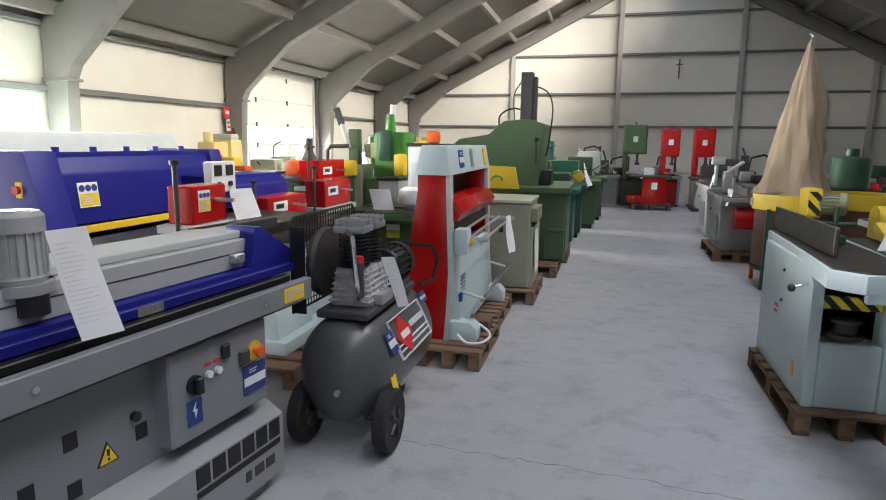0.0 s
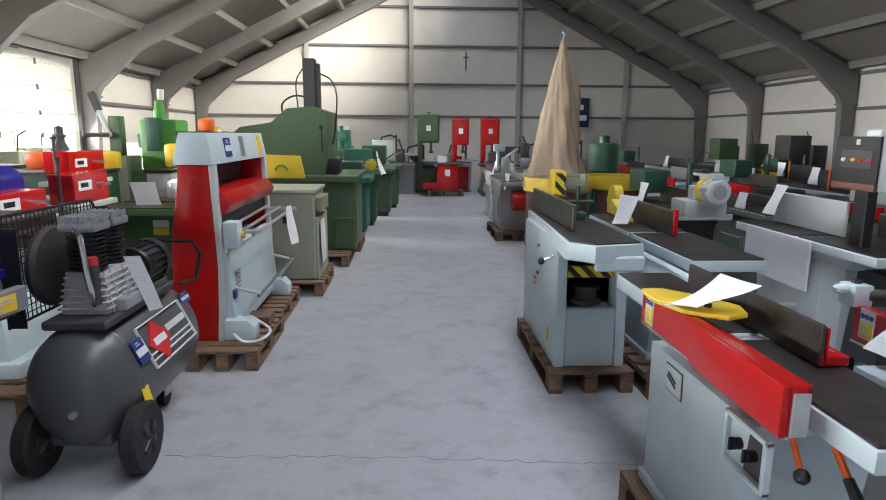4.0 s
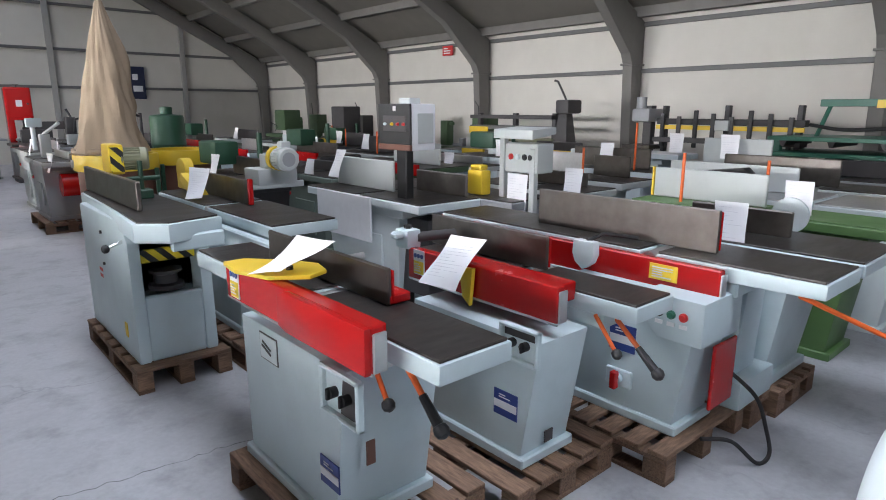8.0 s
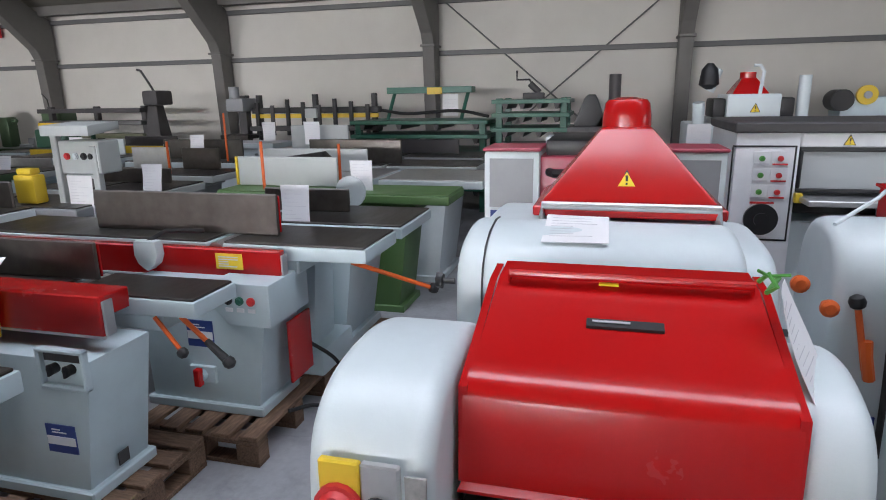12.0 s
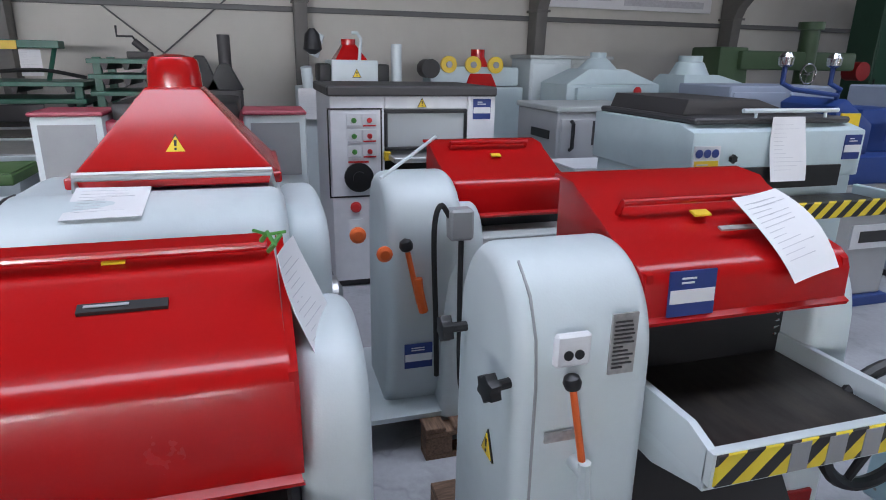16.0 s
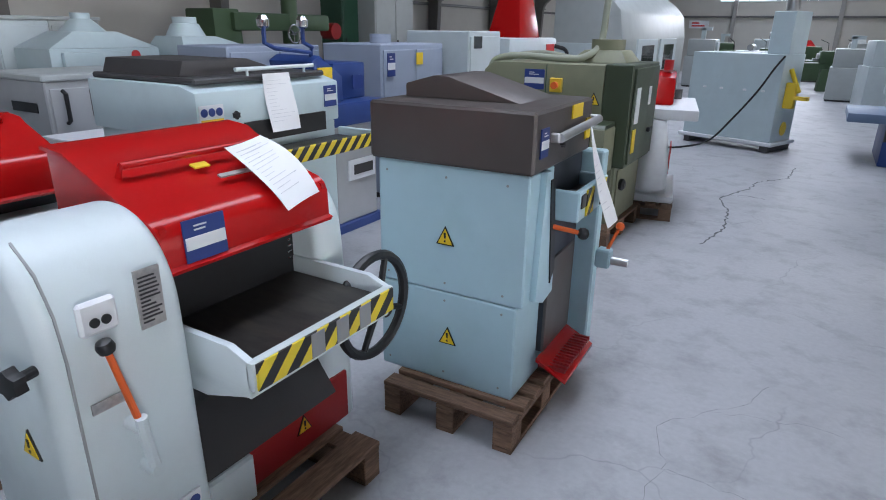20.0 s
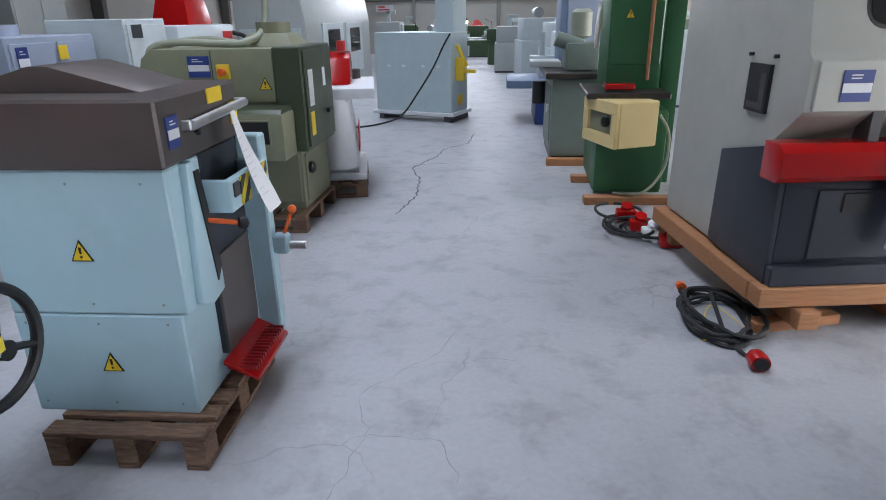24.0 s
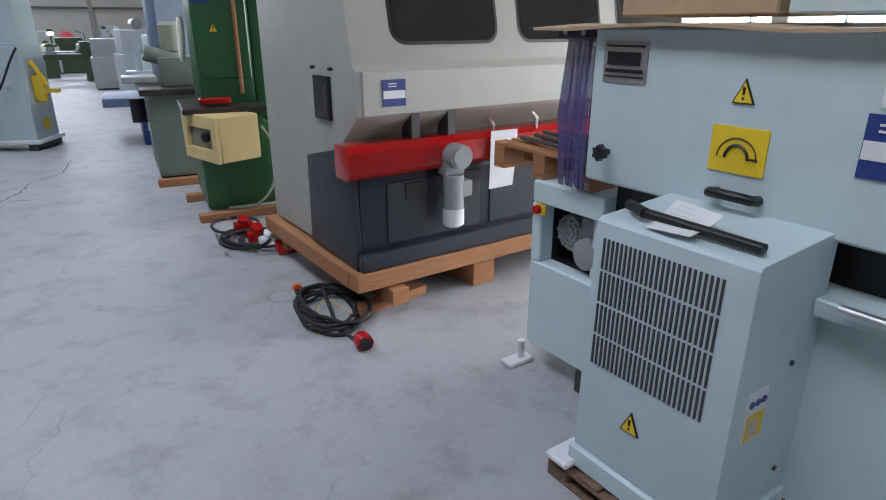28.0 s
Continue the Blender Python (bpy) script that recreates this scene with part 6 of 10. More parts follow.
for k in range(7):
    W("rod", S().rod((-1.75 + 0.05 * k, -3.85 + 0.03 * (k % 3), 1.295 + 0.015 * (k % 2)), (-1.65 + 0.05 * k, -3.2 + 0.05 * (k % 2), 1.31), 0.012, n=8), "dgrey", rods)

settle(before, (-1.2, -2.6), (0.06, 0.16), 7.2, (1.111, 0.861, 0.94))

# green bandsaw with a cream infeed box
before = standing()
bs = thing("resaw", "green bandsaw with a cream guide box", "bandsaw", (-0.3, -7.8, 0.07))
W("base", S().box(-0.72, 0.0, -8.5, -7.42, 0.07, 0.95, 0.06), "resaw", bs)
W("column", S().box(-0.66, -0.10, -8.5, -7.75, 0.95, 2.75, 0.03), "resaw", bs)
W("upper_door", S().box(-0.64, -0.12, -7.78, -7.74, 1.35, 2.7, 0.012), "resaw", bs)
W("back_column", S().box(-0.88, -0.68, -8.4, -7.85, 0.07, 2.6, 0.02), "resaw", bs)
W("table", S().box(-0.70, 0.12, -8.3, -7.36, 1.05, 1.11, 0.01), "cast", bs)
skew = Matrix.Translation((-0.22, -7.4, 0)) @ Matrix.Rotation(radians(24), 4, "Z")
gbx = W("guide_box", S().box(-0.24, 0.20, -0.31, 0.31, 0.62, 1.06, 0.012).box(0.20, 0.24, -0.31, 0.31, 0.62, 0.74, 0.006).box(0.20, 0.24, -0.31, 0.31, 0.94, 1.06, 0.006).box(0.20, 0.24, 0.22, 0.31, 0.74, 0.94, 0.004).box(0.20, 0.24, -0.31, -0.22, 0.74, 0.94, 0.004).turn(skew), "cream", bs, "cream painted guide box")
W("box_slot", S().box(0.198, 0.206, -0.22, 0.22, 0.74, 0.94, 0).turn(skew), "olive", gbx)
W("slot_knob", S().lathe([(0.02, 0), (0.05, 0.02), (0.05, 0.06), (0.02, 0.08)], "x", (0.20, 0.12, 0.86), 14).turn(skew), "black", gbx)
W("red_lever", S().box(-0.36, -0.06, -7.6, -7.45, 1.13, 1.19, 0.01), "red", bs)
W("tension_rack", S().rod((-0.52, -7.73, 1.2), (-0.52, -7.73, 2.7), 0.02), "timber", bs)
warning(bs, (-0.30, -7.738, 1.85), (-1, 0, 0), size=0.09)
paper((0.0, -7.74, 1.95), (0.3, 0.9, 0), (0, 0, -1), 0.2, 0.42, 0.015, seed=33)
W("hose", S().cord([(-0.62, -7.4, 0.9), (-0.72, -7.36, 0.7), (-0.7, -7.36, 0.35), (-0.5, -7.3, 0.12), (-0.2, -7.32, 0.1)], 0.014, 7), "sage", bs)
sticker(bs, (-0.20, -7.738, 2.15), (-1, 0, 0), w=0.16, h=0.14)
timber(-0.45, 0.45, -0.06, 0.06, 0.0, 0.08, (-0.35, -7.30, 0), 3, "brown timber bearer under a bandsaw")
timber(-0.45, 0.45, -0.06, 0.06, 0.0, 0.08, (-0.28, -8.1, 0), 0, "brown timber bearer under a bandsaw")
settle(before, (-0.3, -7.3), (0.06, 0.42), -2.0, (0.95, 1.05, 0.959))
# grey-green machines behind it
gs = thing("shaper", "grey green shaper with a dark table", "shaper", (0.1, -9.2, 0.0))
W("cabinet", S().box(-0.35, 0.36, -10.0, -8.62, 0.1, 1.05, 0.015), "greygreen", gs)
W("door", S().box(0.355, 0.372, -9.5, -8.8, 0.25, 0.95, 0.006), "greygreen", gs)
W("door_handle", S().box(0.37, 0.40, -9.0, -8.96, 0.6, 0.7), "alu", gs)
W("plinth", S().box(-0.32, 0.34, -9.95, -8.66, 0.0, 0.1), "black", gs)
W("table", S().box(-0.5, 0.45, -10.1, -8.5, 1.05, 1.12, 0.01), "cast", gs)
W("head", S().box(-0.2, 0.2, -9.3, -8.8, 1.12, 1.45, 0.04).rod((0.0, -8.95, 1.4), (0.32, -8.95, 1.5), 0.09).rod((0, -9.1, 1.12), (0, -9.1, 1.8), 0.06), "greygreen", gs)
W("spindle_motor", S().lathe([(0.1, 1.5), (0.13, 1.52), (0.13, 1.8), (0.08, 1.84)], at=(0.0, -9.1, 0), n=18), "sage", gs)
W("tray", S().box(0.2, 0.6, -9.9, -9.4, 1.12, 1.2, 0.02), "wgrey", gs)
W("drum", S().rod((0.46, -9.7, 0.62), (0.46, -9.7, 0.92), 0.09, n=18), "black", gs)
timber(-0.3, 0.4, -0.06, 0.06, 0.0, 0.09, (0.0, -8.55, 0), 0, "brown timber bearer under a machine")
wb = thing("sanding_machine", "white and blue edge sander", "sander", (-0.2, -12.2, 0))
W("base", S().box(-0.9, 0.4, -13.0, -11.6, 0.0, 0.6, 0.02), "cobalt", wb)
W("table", S().box(-0.6, 0.9, -12.9, -11.5, 0.62, 0.75, 0.02), "steelblue", wb)
W("head", S().box(-0.5, 0.1, -12.8, -11.7, 0.75, 1.5, 0.05), "white", wb)
W("arm", S().box(-0.2, 0.5, -12.2, -11.9, 1.0, 1.12, 0.02).rod((0.3, -12.0, 0.75), (0.3, -12.0, 1.5), 0.05), "white", wb)
gt = thing("control_tower", "blue grey control cabinet", "cabinet", (-0.4, -10.8, 0))
W("cabinet", S().box(-0.9, 0.15, -11.2, -10.4, 0.0, 2.3, 0.02), "steelblue", gt)
W("door", S().box(-0.8, 0.05, -10.4, -10.38, 0.2, 2.2, 0.006), "lav", gt)

# pale blue cabinet standing in the aisle, with a suction pipe
before = standing()
fc = thing("extractor_cabinet", "pale blue extraction cabinet in the aisle", "cabinet", (2.0, -12.9, 0.1), -12)
part("cabinet", S().box(0.0, 1.55, -0.75, 0.0, 0.06, 1.42, 0.01), "ice2", fc)
part("skid", S().box(-0.06, 1.62, -0.82, 0.05, 0.0, 0.06, 0.01), "lwhite", fc)
part("foot", S().box(0.0, 0.14, -0.8, 0.02, -0.1, 0.0), "dgrey", fc)
part("foot", S().box(1.4, 1.5, -0.8, 0.02, -0.1, 0.0), "dgrey", fc)
part("pipe_box", S().box(0.0, 0.34, -0.7, -0.1, 1.42, 2.05, 0.01), "ice2", fc)
part("suction_pipe", S().tube([(0.17, -0.35, 2.0), (0.2, -0.38, 2.25), (0.35, -0.4, 2.55), (0.65, -0.42, 2.8), (1.1, -0.45, 2.9)], 0.10, 14), "alu", fc, "bent galvanised pipe")
for x in (0.25, 0.55, 0.95, 1.25):
    part("catch", S().box(x - 0.03, x + 0.03, 0.0, 0.02, 0.84, 0.87), "lwhite", fc)
part("valve", S().rod((-0.02, -0.25, 1.2), (-0.2, -0.25, 0.85), 0.035).box(-0.16, -0.0, -0.3, -0.2, 0.6, 1.0, 0.02).box(-0.36, -0.06, -0.29, -0.21, 0.74, 0.80), "yellow", fc, "yellow lever valve")
part("yellow_disc", S().rod((-0.012, -0.4, 0.26), (0.0, -0.4, 0.26), 0.11, n=18), "lyellow", fc)
cb = thing("floor_cable", "black cable running across the floor", "cable", (2.6, -12.6, 0))
W("cable", S().cord([(2.0, -12.86, 1.5), (2.12, -12.84, 1.3), (2.3, -12.82, 0.95), (2.6, -12.8, 0.5), (2.9, -12.75, 0.12), (3.2, -12.4, 0.02), (3.5, -12.0, 0.02), (3.9, -12.05, 0.02)], 0.016, 7), "rubber", cb)

settle(before, (2.0, -12.9), (-0.14, 1.06), -8.6, (0.993, 0.934, 1.0))

# olive moulder next to the blue planer
before = standing()
ol = thing("moulder", "olive moulder with dark green end cabinet and hose", "moulder", (3.2, -6.3, 0.17))
W("base", S().box(2.66, 3.75, -6.72, -5.89, 0.17, 1.12, 0.015), "olive", ol)
W("base_door", S().box(2.68, 3.04, -5.89, -5.872, 0.24, 0.68, 0.006), "olive", ol)
W("side_door", S().box(2.645, 2.66, -6.66, -5.96, 0.24, 0.66, 0.005), "olive", ol)
W("hood", S().prism([(2.82, 1.12), (4.05, 1.12), (3.95, 1.48), (3.86, 1.55), (2.82, 1.55)], "y", -6.72, -5.85, 0.015), "olive", ol, "olive sheet-metal hood")
W("hood_joint", S().box(3.335, 3.342, -5.852, -5.846, 1.14, 1.54, 0), "dgreen", ol)
W("cabinet", S().box(2.58, 2.818, -6.74, -5.853, 0.70, 1.56, 0.008), "dolive", ol, "dark green switch cabinet")
W("cabinet_door", S().box(2.562, 2.58, -6.70, -5.90, 0.73, 1.53, 0.006), "dolive", ol)
W("door_handle", S().box(2.53, 2.562, -6.56, -6.44, 0.95, 0.99, 0.008), "black", ol)
inf = W("infeed", S().box(2.68, 3.32, -5.87, -5.56, 0.68, 1.06, 0.02), "olive", ol, "olive infeed box")
W("infeed_lid", S().prism([(-5.87, 1.06), (-5.57, 1.06), (-5.60, 1.09), (-5.87, 1.10)], "x", 2.69, 3.31, 0.004), "dolive", inf)
# mouth is a black plate, its inner shade given as colour
W("infeed_mouth", S().box(2.80, 3.20, -5.562, -5.556, 0.82, 1.0, 0), "black", inf)
W("mouth_rim", S().box(2.785, 2.80, -5.562, -5.55, 0.80, 1.02, 0.002).box(2.80, 3.20, -5.562, -5.55, 1.0, 1.015, 0.002).box(2.80, 3.20, -5.562, -5.55, 0.805, 0.82, 0.002), "olive", inf)
nk = W("neck", S().frustum(2.72, 3.26, -6.62, -6.14, 1.55, 2.80, 3.14, -6.54, -6.22, 1.66, 0.015), "olive", ol)
W("neck_collar", S().rod((2.97, -6.38, 1.66), (2.97, -6.38, 1.75), 0.15, n=24), "olive", nk)
W("hose", S().cord([(3.95, -5.95, 1.46), (3.9, -5.98, 1.56), (3.7, -6.0, 1.60), (3.3, -6.05, 1.585), (3.1, -6.1, 1.60), (3.02, -6.3, 1.72), (3.02, -6.4, 2.1)], 0.03, 12), "sage", ol, "grey corrugated hose")
W("second_hose", S().cord([(3.92, -6.1, 1.50), (3.8, -6.12, 1.585), (3.5, -6.15, 1.62), (3.2, -6.12, 1.585)], 0.028, 10), "sage", ol, "grey corrugated hose")
sticker(ol, (3.45, -5.848, 1.41), (-1, 0, 0), w=0.19, h=0.17)
W("isolator", S().box(3.18, 3.29, -5.85, -5.81, 1.31, 1.43, 0.006), "yellow", ol)
W("isolator_knob", S().rod((3.235, -5.81, 1.37), (3.235, -5.77, 1.37), 0.03), "orange", ol)
warning(ol, (2.895, -5.848, 1.27), (-1, 0, 0), size=0.1)
W("round_knob", S().lathe([(0.05, 0), (0.055, 0.03), (0.03, 0.05)], "x", (2.645, -6.05, 0.52), 14, -1), "black", ol)
for y, z, w, h, m in ((-6.02, 1.22, 0.12, 0.30, "lwhite"), (-6.42, 1.28, 0.08, 0.16, "lwhite"), (-6.0, 0.92, 0.10, 0.20, "lyellow")):
    decal(ol, "label", (2.561, y, z), (0, -1, 0), (0, 0, 1), w, h, m)
pallet(2.62, 3.6, -6.74, -5.72, along="y", label="dark weathered wooden pallet on the floor")
settle(before, (2.6, -6.0), (0.04, -0.1), 0.0, (1.0, 1.0, 1.0))
# white saw with a red hood beyond it
before = standing()
ws = thing("saw", "white trimming saw with red hood", "saw", (2.95, -7.4, 0.17))
W("column", S().frustum(2.66, 3.2, -8.0, -7.0, 0.22, 2.75, 3.1, -7.9, -7.1, 1.0, 0.03), "lwhite", ws)
W("foot", S().box(2.58, 3.3, -8.1, -6.9, 0.17, 0.24, 0.02), "lwhite", ws)
W("table", S().box(2.45, 3.3, -8.2, -6.8, 1.0, 1.1, 0.015), "lwhite", ws)
W("front_label", S().box(2.655, 2.67, -7.9, -7.55, 0.35, 0.65, 0), "lred", ws)
W("motor_hood", S().prism([(-7.9, 1.1), (-7.9, 1.3), (-7.6, 1.42), (-7.3, 1.36), (-7.15, 1.1)], "x", 2.7, 3.1, 0.04), "red", ws, "red saw hood")
W("stop_button", S().rod((2.8, -7.5, 1.42), (2.8, -7.5, 1.52), 0.05), "lred", ws)
W("switch", S().rod((2.7, -8.0, 1.1), (2.7, -8.0, 1.2), 0.09), "dgrey", ws)
bag = thing("plastic_sack", "translucent white plastic sack on a saw", "sack", (2.87, -6.95, 0.30))
W("sack", S().lathe([(0.10, 1.0), (0.14, 0.94), (0.17, 0.75), (0.20, 0.5), (0.19, 0.33), (0.05, 0.30)], at=(2.87, -6.88, 0), n=16), "lwhite", bag)
pallet(2.58, 3.35, -8.05, -6.85, along="y", label="dark weathered wooden pallet on the floor")

settle(before, (2.6, -7.4), (-0.12, -0.1), 11.6, (0.936, 0.936, 1.02))

# ---- left of the aisle, by the start ----
eb = thing("edge_grinder", "grey and blue grinding machine with long bed", "machine", (-0.73, 2.92, 0.0), -7.3)
part("front_rail", S().box(-0.05, 0.0, -3.4, 0.0, 1.01, 1.13, 0.006), "ebgrey", eb, "silver grey front rail")
part("bed", S().box(-0.75, -0.05, -3.4, -0.02, 0.98, 1.09, 0.006), "black", eb)
for x in (-0.17, -0.30):
    part("guide_rail", S().box(x - 0.03, x + 0.02, -3.4, 0.01, 1.09, 1.13, 0.006), "black", eb)
part("cabinet", S().box(-0.75, -0.14, -3.3, -0.32, 0.46, 0.98, 0.008), "ebgrey", eb)
box_ = part("switch_box", S().box(-0.16, -0.05, -1.02, -0.36, 0.54, 0.98, 0.01), "ebgrey", eb, "grey switch box with buttons")
part("plinth", S().prism([(-0.75, 0.08), (-0.02, 0.08), (-0.02, 0.42), (-0.14, 0.49), (-0.75, 0.49)], "y", -3.3, -0.28, 0.01), "grey", eb, "silver grey plinth")
for y in (-3.1, -0.6):
    part("foot", S().frustum(-0.7, -0.08, y - 0.2, y + 0.25, 0.0, -0.66, -0.14, y - 0.1, y + 0.15, 0.08), "wgrey", eb)
for y in (-0.42, -1.62):
    part("rail_bolt", S().rod((0.0, y, 1.07), (0.008, y, 1.07), 0.014, n=10), "chrome", eb)
lb = part("yellow_label", S().box(0.0, 0.003, -0.26, -0.08, 1.03, 1.11, 0), "lyellow", eb)
q = eb.matrix_basis
u = q.to_3x3() @ Vector((0, 1, 0))
W("label_print", bars(q @ Vector((0.002, -0.17, 1.07)), u, (0, 0, 1), 0.17, 0.07, 4, 2, 0.003, 0.4), "ink", eb)
# switches
part("main_switch", S().rod((-0.05, -0.88, 0.80), (-0.03, -0.88, 0.80), 0.045, n=18).box(-0.03, 0.0, -0.90, -0.86, 0.76, 0.84, 0.006), "black", box_)
for k in (0, 1):
    part("push_button", S().rod((-0.05, -0.79 + 0.06 * k, 0.82), (-0.03, -0.79 + 0.06 * k, 0.82), 0.018, n=12), "lwhite", box_)
    part("button_tag", S().box(-0.052, -0.046, -0.81 + 0.06 * k, -0.77 + 0.06 * k, 0.86, 0.875, 0), "lred", box_)
part("socket", S().box(-0.05, -0.03, -0.70, -0.65, 0.86, 0.93, 0.005), "black", box_)
part("stop_plate", S().rod((-0.05, -0.46, 0.83), (-0.046, -0.46, 0.83), 0.052, n=20), "yellow", box_)
part("stop_button", S().lathe([(0.02, 0), (0.02, 0.02), (0.034, 0.03), (0.03, 0.045)], "x", (-0.046, -0.46, 0.83), 16), "orange", box_)
part("stop_base", S().box(-0.05, -0.03, -0.58, -0.51, 0.78, 0.86, 0.006), "dgrey", box_)
sticker(eb, q @ Vector((-0.048, -0.47, 0.69)), u, w=0.17, h=0.15, seed=41)
part("volt_label", S().box(-0.052, -0.046, -0.93, -0.84, 0.61, 0.73, 0), "label", box_)
part("volt_mark", S().prism([(-0.885, 0.64), (-0.87, 0.68), (-0.885, 0.685), (-0.875, 0.72), (-0.9, 0.68), (-0.89, 0.675)], "x", -0.047, -0.044), "lwhite", box_)
for y, z in ((-1.10, 0.66), (-1.42, 0.76), (-1.42, 0.56), (-1.6, 0.64)):
    part("hole", S().box(-0.142, -0.136, y - 0.03, y + 0.03, z - 0.035, z + 0.035, 0.004), "black", eb)
part("push_cap", S().rod((-0.14, -1.13, 0.74), (-0.12, -1.13, 0.74), 0.022), "black", eb)
warning(eb, q @ Vector((-0.139, -1.27, 0.64)), u, size=0.09)
# name on the plinth as plain bars
for k in range(6):
    part("name_bar", S().box(-0.02, -0.016, -0.93 + k * 0.105, -0.845 + k * 0.105, 0.31, 0.41, 0), "black", eb)
part("name_stripe", S().box(-0.02, -0.016, -0.93, -0.32, 0.262, 0.292, 0), "black", eb)
for a, b in ((-0.60, -0.56), (-0.53, -0.46), (-0.44, -0.37)):
    part("type_bar", S().box(-0.02, -0.016, a, b, 0.165, 0.22, 0), "dgrey", eb)
part("round_label", S().rod((-0.0, -1.95, 1.05), (0.004, -1.95, 1.05), 0.05, n=18), "label", eb)
# blue carriage with the grey beam and upright motor
part("carriage", S().prism([(-1.85, 1.36), (-1.78, 1.36), (-1.60, 1.20), (-0.22, 1.20), (-0.18, 1.42), (-0.13, 1.42), (0.16, 1.24), (0.16, 1.13), (-1.70, 1.11), (-1.85, 1.16)], "x", -0.44, -0.24, 0.004), "blue", eb, "deep blue carriage trough")
part("trough_lip", S().box(-0.24, -0.20, -1.65, 0.14, 1.13, 1.18, 0.006), "blue", eb)
part("beam", S().box(-0.50, -0.30, -1.75, -0.16, 1.20, 1.36, 0.008), "silver", eb, "brushed grey beam")
part("beam_groove", S().box(-0.302, -0.298, -1.75, -0.16, 1.285, 1.292, 0), "dgrey", eb)
part("beam_cap", S().box(-0.62, -0.34, -1.75, 0.0, 1.36, 1.40, 0.006), "wgrey", eb)
part("end_bar", S().box(-0.66, -0.56, -0.25, 0.45, 1.32, 1.40, 0.006), "dgrey", eb)
part("catch", S().box(-0.30, -0.26, -0.33, -0.24, 1.24, 1.29).rod((-0.26, -0.3, 1.265), (-0.25, -0.3, 1.265), 0.014), "alu", eb)
part("maker_plate", S().box(-0.202, -0.196, -1.02, -0.88, 1.135, 1.175, 0), "plate", eb)
motor(eb, q @ Vector((-0.36, -1.40, 1.36)), (0, 0, 1), 0.105, 0.27, "grey", name="upright_motor")
part("motor_flange", S().rod((-0.36, -1.40, 1.32), (-0.36, -1.40, 1.36), 0.12, n=24), "grey", eb)
part("wheel_head", S().rod((-0.3, -1.40, 1.24), (-0.3, -1.40, 1.32), 0.06, n=18), "black", eb)
part("small_motor", S().rod((-0.9, -1.62, 1.46), (-0.65, -1.62, 1.46), 0.08, n=18), "blue", eb)
part("hose", S().cord([(-0.36, -1.48, 1.60), (-0.30, -1.62, 1.56), (-0.22, -1.75, 1.42), (-0.2, -1.85, 1.3)], 0.022, 10), "grey", eb)
paper(q @ Vector((-0.09, -1.39, 1.58)), q.to_3x3() @ Vector((0.1, 1, 0)), (0.12, 0.18, -1), 0.16, 0.43, 0.012, seed=43, rows=18)

# red vice-like clamps and a white sheet behind
def red_box(x, y, z, w, d, h, label, lab="safety"):
    e = thing("clamp_unit", label, "clamp", (x, y, z))
    part("housing", S().box(-w / 2, w / 2, -d / 2, d / 2, 0, h, 0.01), "red", e)
    part("base", S().box(-w / 2 - 0.05, w / 2 + 0.05, -d / 2 - 0.06, d / 2 + 0.08, -0.06, 0, 0.008), "wgrey", e)
    part("column", S().rod((0.02, -d / 2 - 0.06, -0.06), (0.02, -d / 2 - 0.06, h + 0.14), 0.016, n=12), "dgrey", e)
    part("top_knob", S().rod((0.02, -d / 2 - 0.06, h + 0.14), (0.02, -d / 2 - 0.06, h + 0.17), 0.03, n=12), "black", e)
    part("screw_bar", S().rod((w / 2, d * 0.15, h * 0.6), (w / 2 + 0.14, d * 0.15, h * 0.6), 0.014, n=10), "alu", e)
    p = Vector((x + w / 2 + 0.001, y - d * 0.2, z + h * 0.6))
    if lab == "safety":
        safety_label(e, p, (0, 1, 0), w=0.12, h=0.14)
    else:
        pl = decal(e, "name_plate", p, (0, 1, 0), (0, 0, 1), 0.26, 0.10, "lwhite", "white plate with dark bars")
        W("name_bars", bars(p + Vector((0.003, 0, 0)), (0, 1, 0), (0, 0, 1), 0.24, 0.1, 1, 5, 0.003, 0.6, 0.12), "black", pl)
    return e


long_table = thing("machine_table", "long grey cast machine table", "table", (-1.75, 3.4, 0))
W("table", S().box(-2.2, -1.5, 1.9, 4.6, 1.20, 1.29, 0.01), "cast", long_table)
W("base", S().box(-2.15, -1.75, 2.2, 3.3, 0.0, 1.2, 0.015), "dgrey", long_table)
red_box(-1.78, 3.36, 1.35, 0.2, 0.36, 0.25, "red clamp unit with safety label")
paper((-1.62, 3.62, 1.56), (0.3, 1, 0), (0.2, 0, -1), 0.2, 0.26, 0.02, seed=44)
red_box(-2.3, 5.3, 1.12, 0.25, 0.75, 0.24, "red clamp unit with name plate", "plate")
red_box(-2.3, 6.5, 1.15, 0.25, 0.7, 0.30, "red clamp unit with name plate", "plate")
red_box(-2.9, 7.6, 1.30, 0.3, 0.8, 0.34, "red clamp unit with name plate", "plate")
sm = thing("swing_arm_saw", "pale blue machine base behind the compressor", "machine", (-1.75, 5.3, 0.17))
W("base", S().frustum(-2.2, -1.72, 4.75, 5.5, 0.28, -2.12, -1.78, 4.8, 5.4, 1.0, 0.02), "ice2", sm)
W("foot", S().box(-2.25, -1.55, 4.05, 5.6, 0.17, 0.28, 0.015), "ice2", sm)
W("front_block", S().frustum(-2.15, -1.64, 4.10, 4.72, 0.28, -2.1, -1.70, 4.14, 4.70, 0.66, 0.015), "ice2", sm)
W("table", S().box(-2.55, -1.7, 4.6, 6.0, 1.0, 1.1, 0.015), "cast", sm)
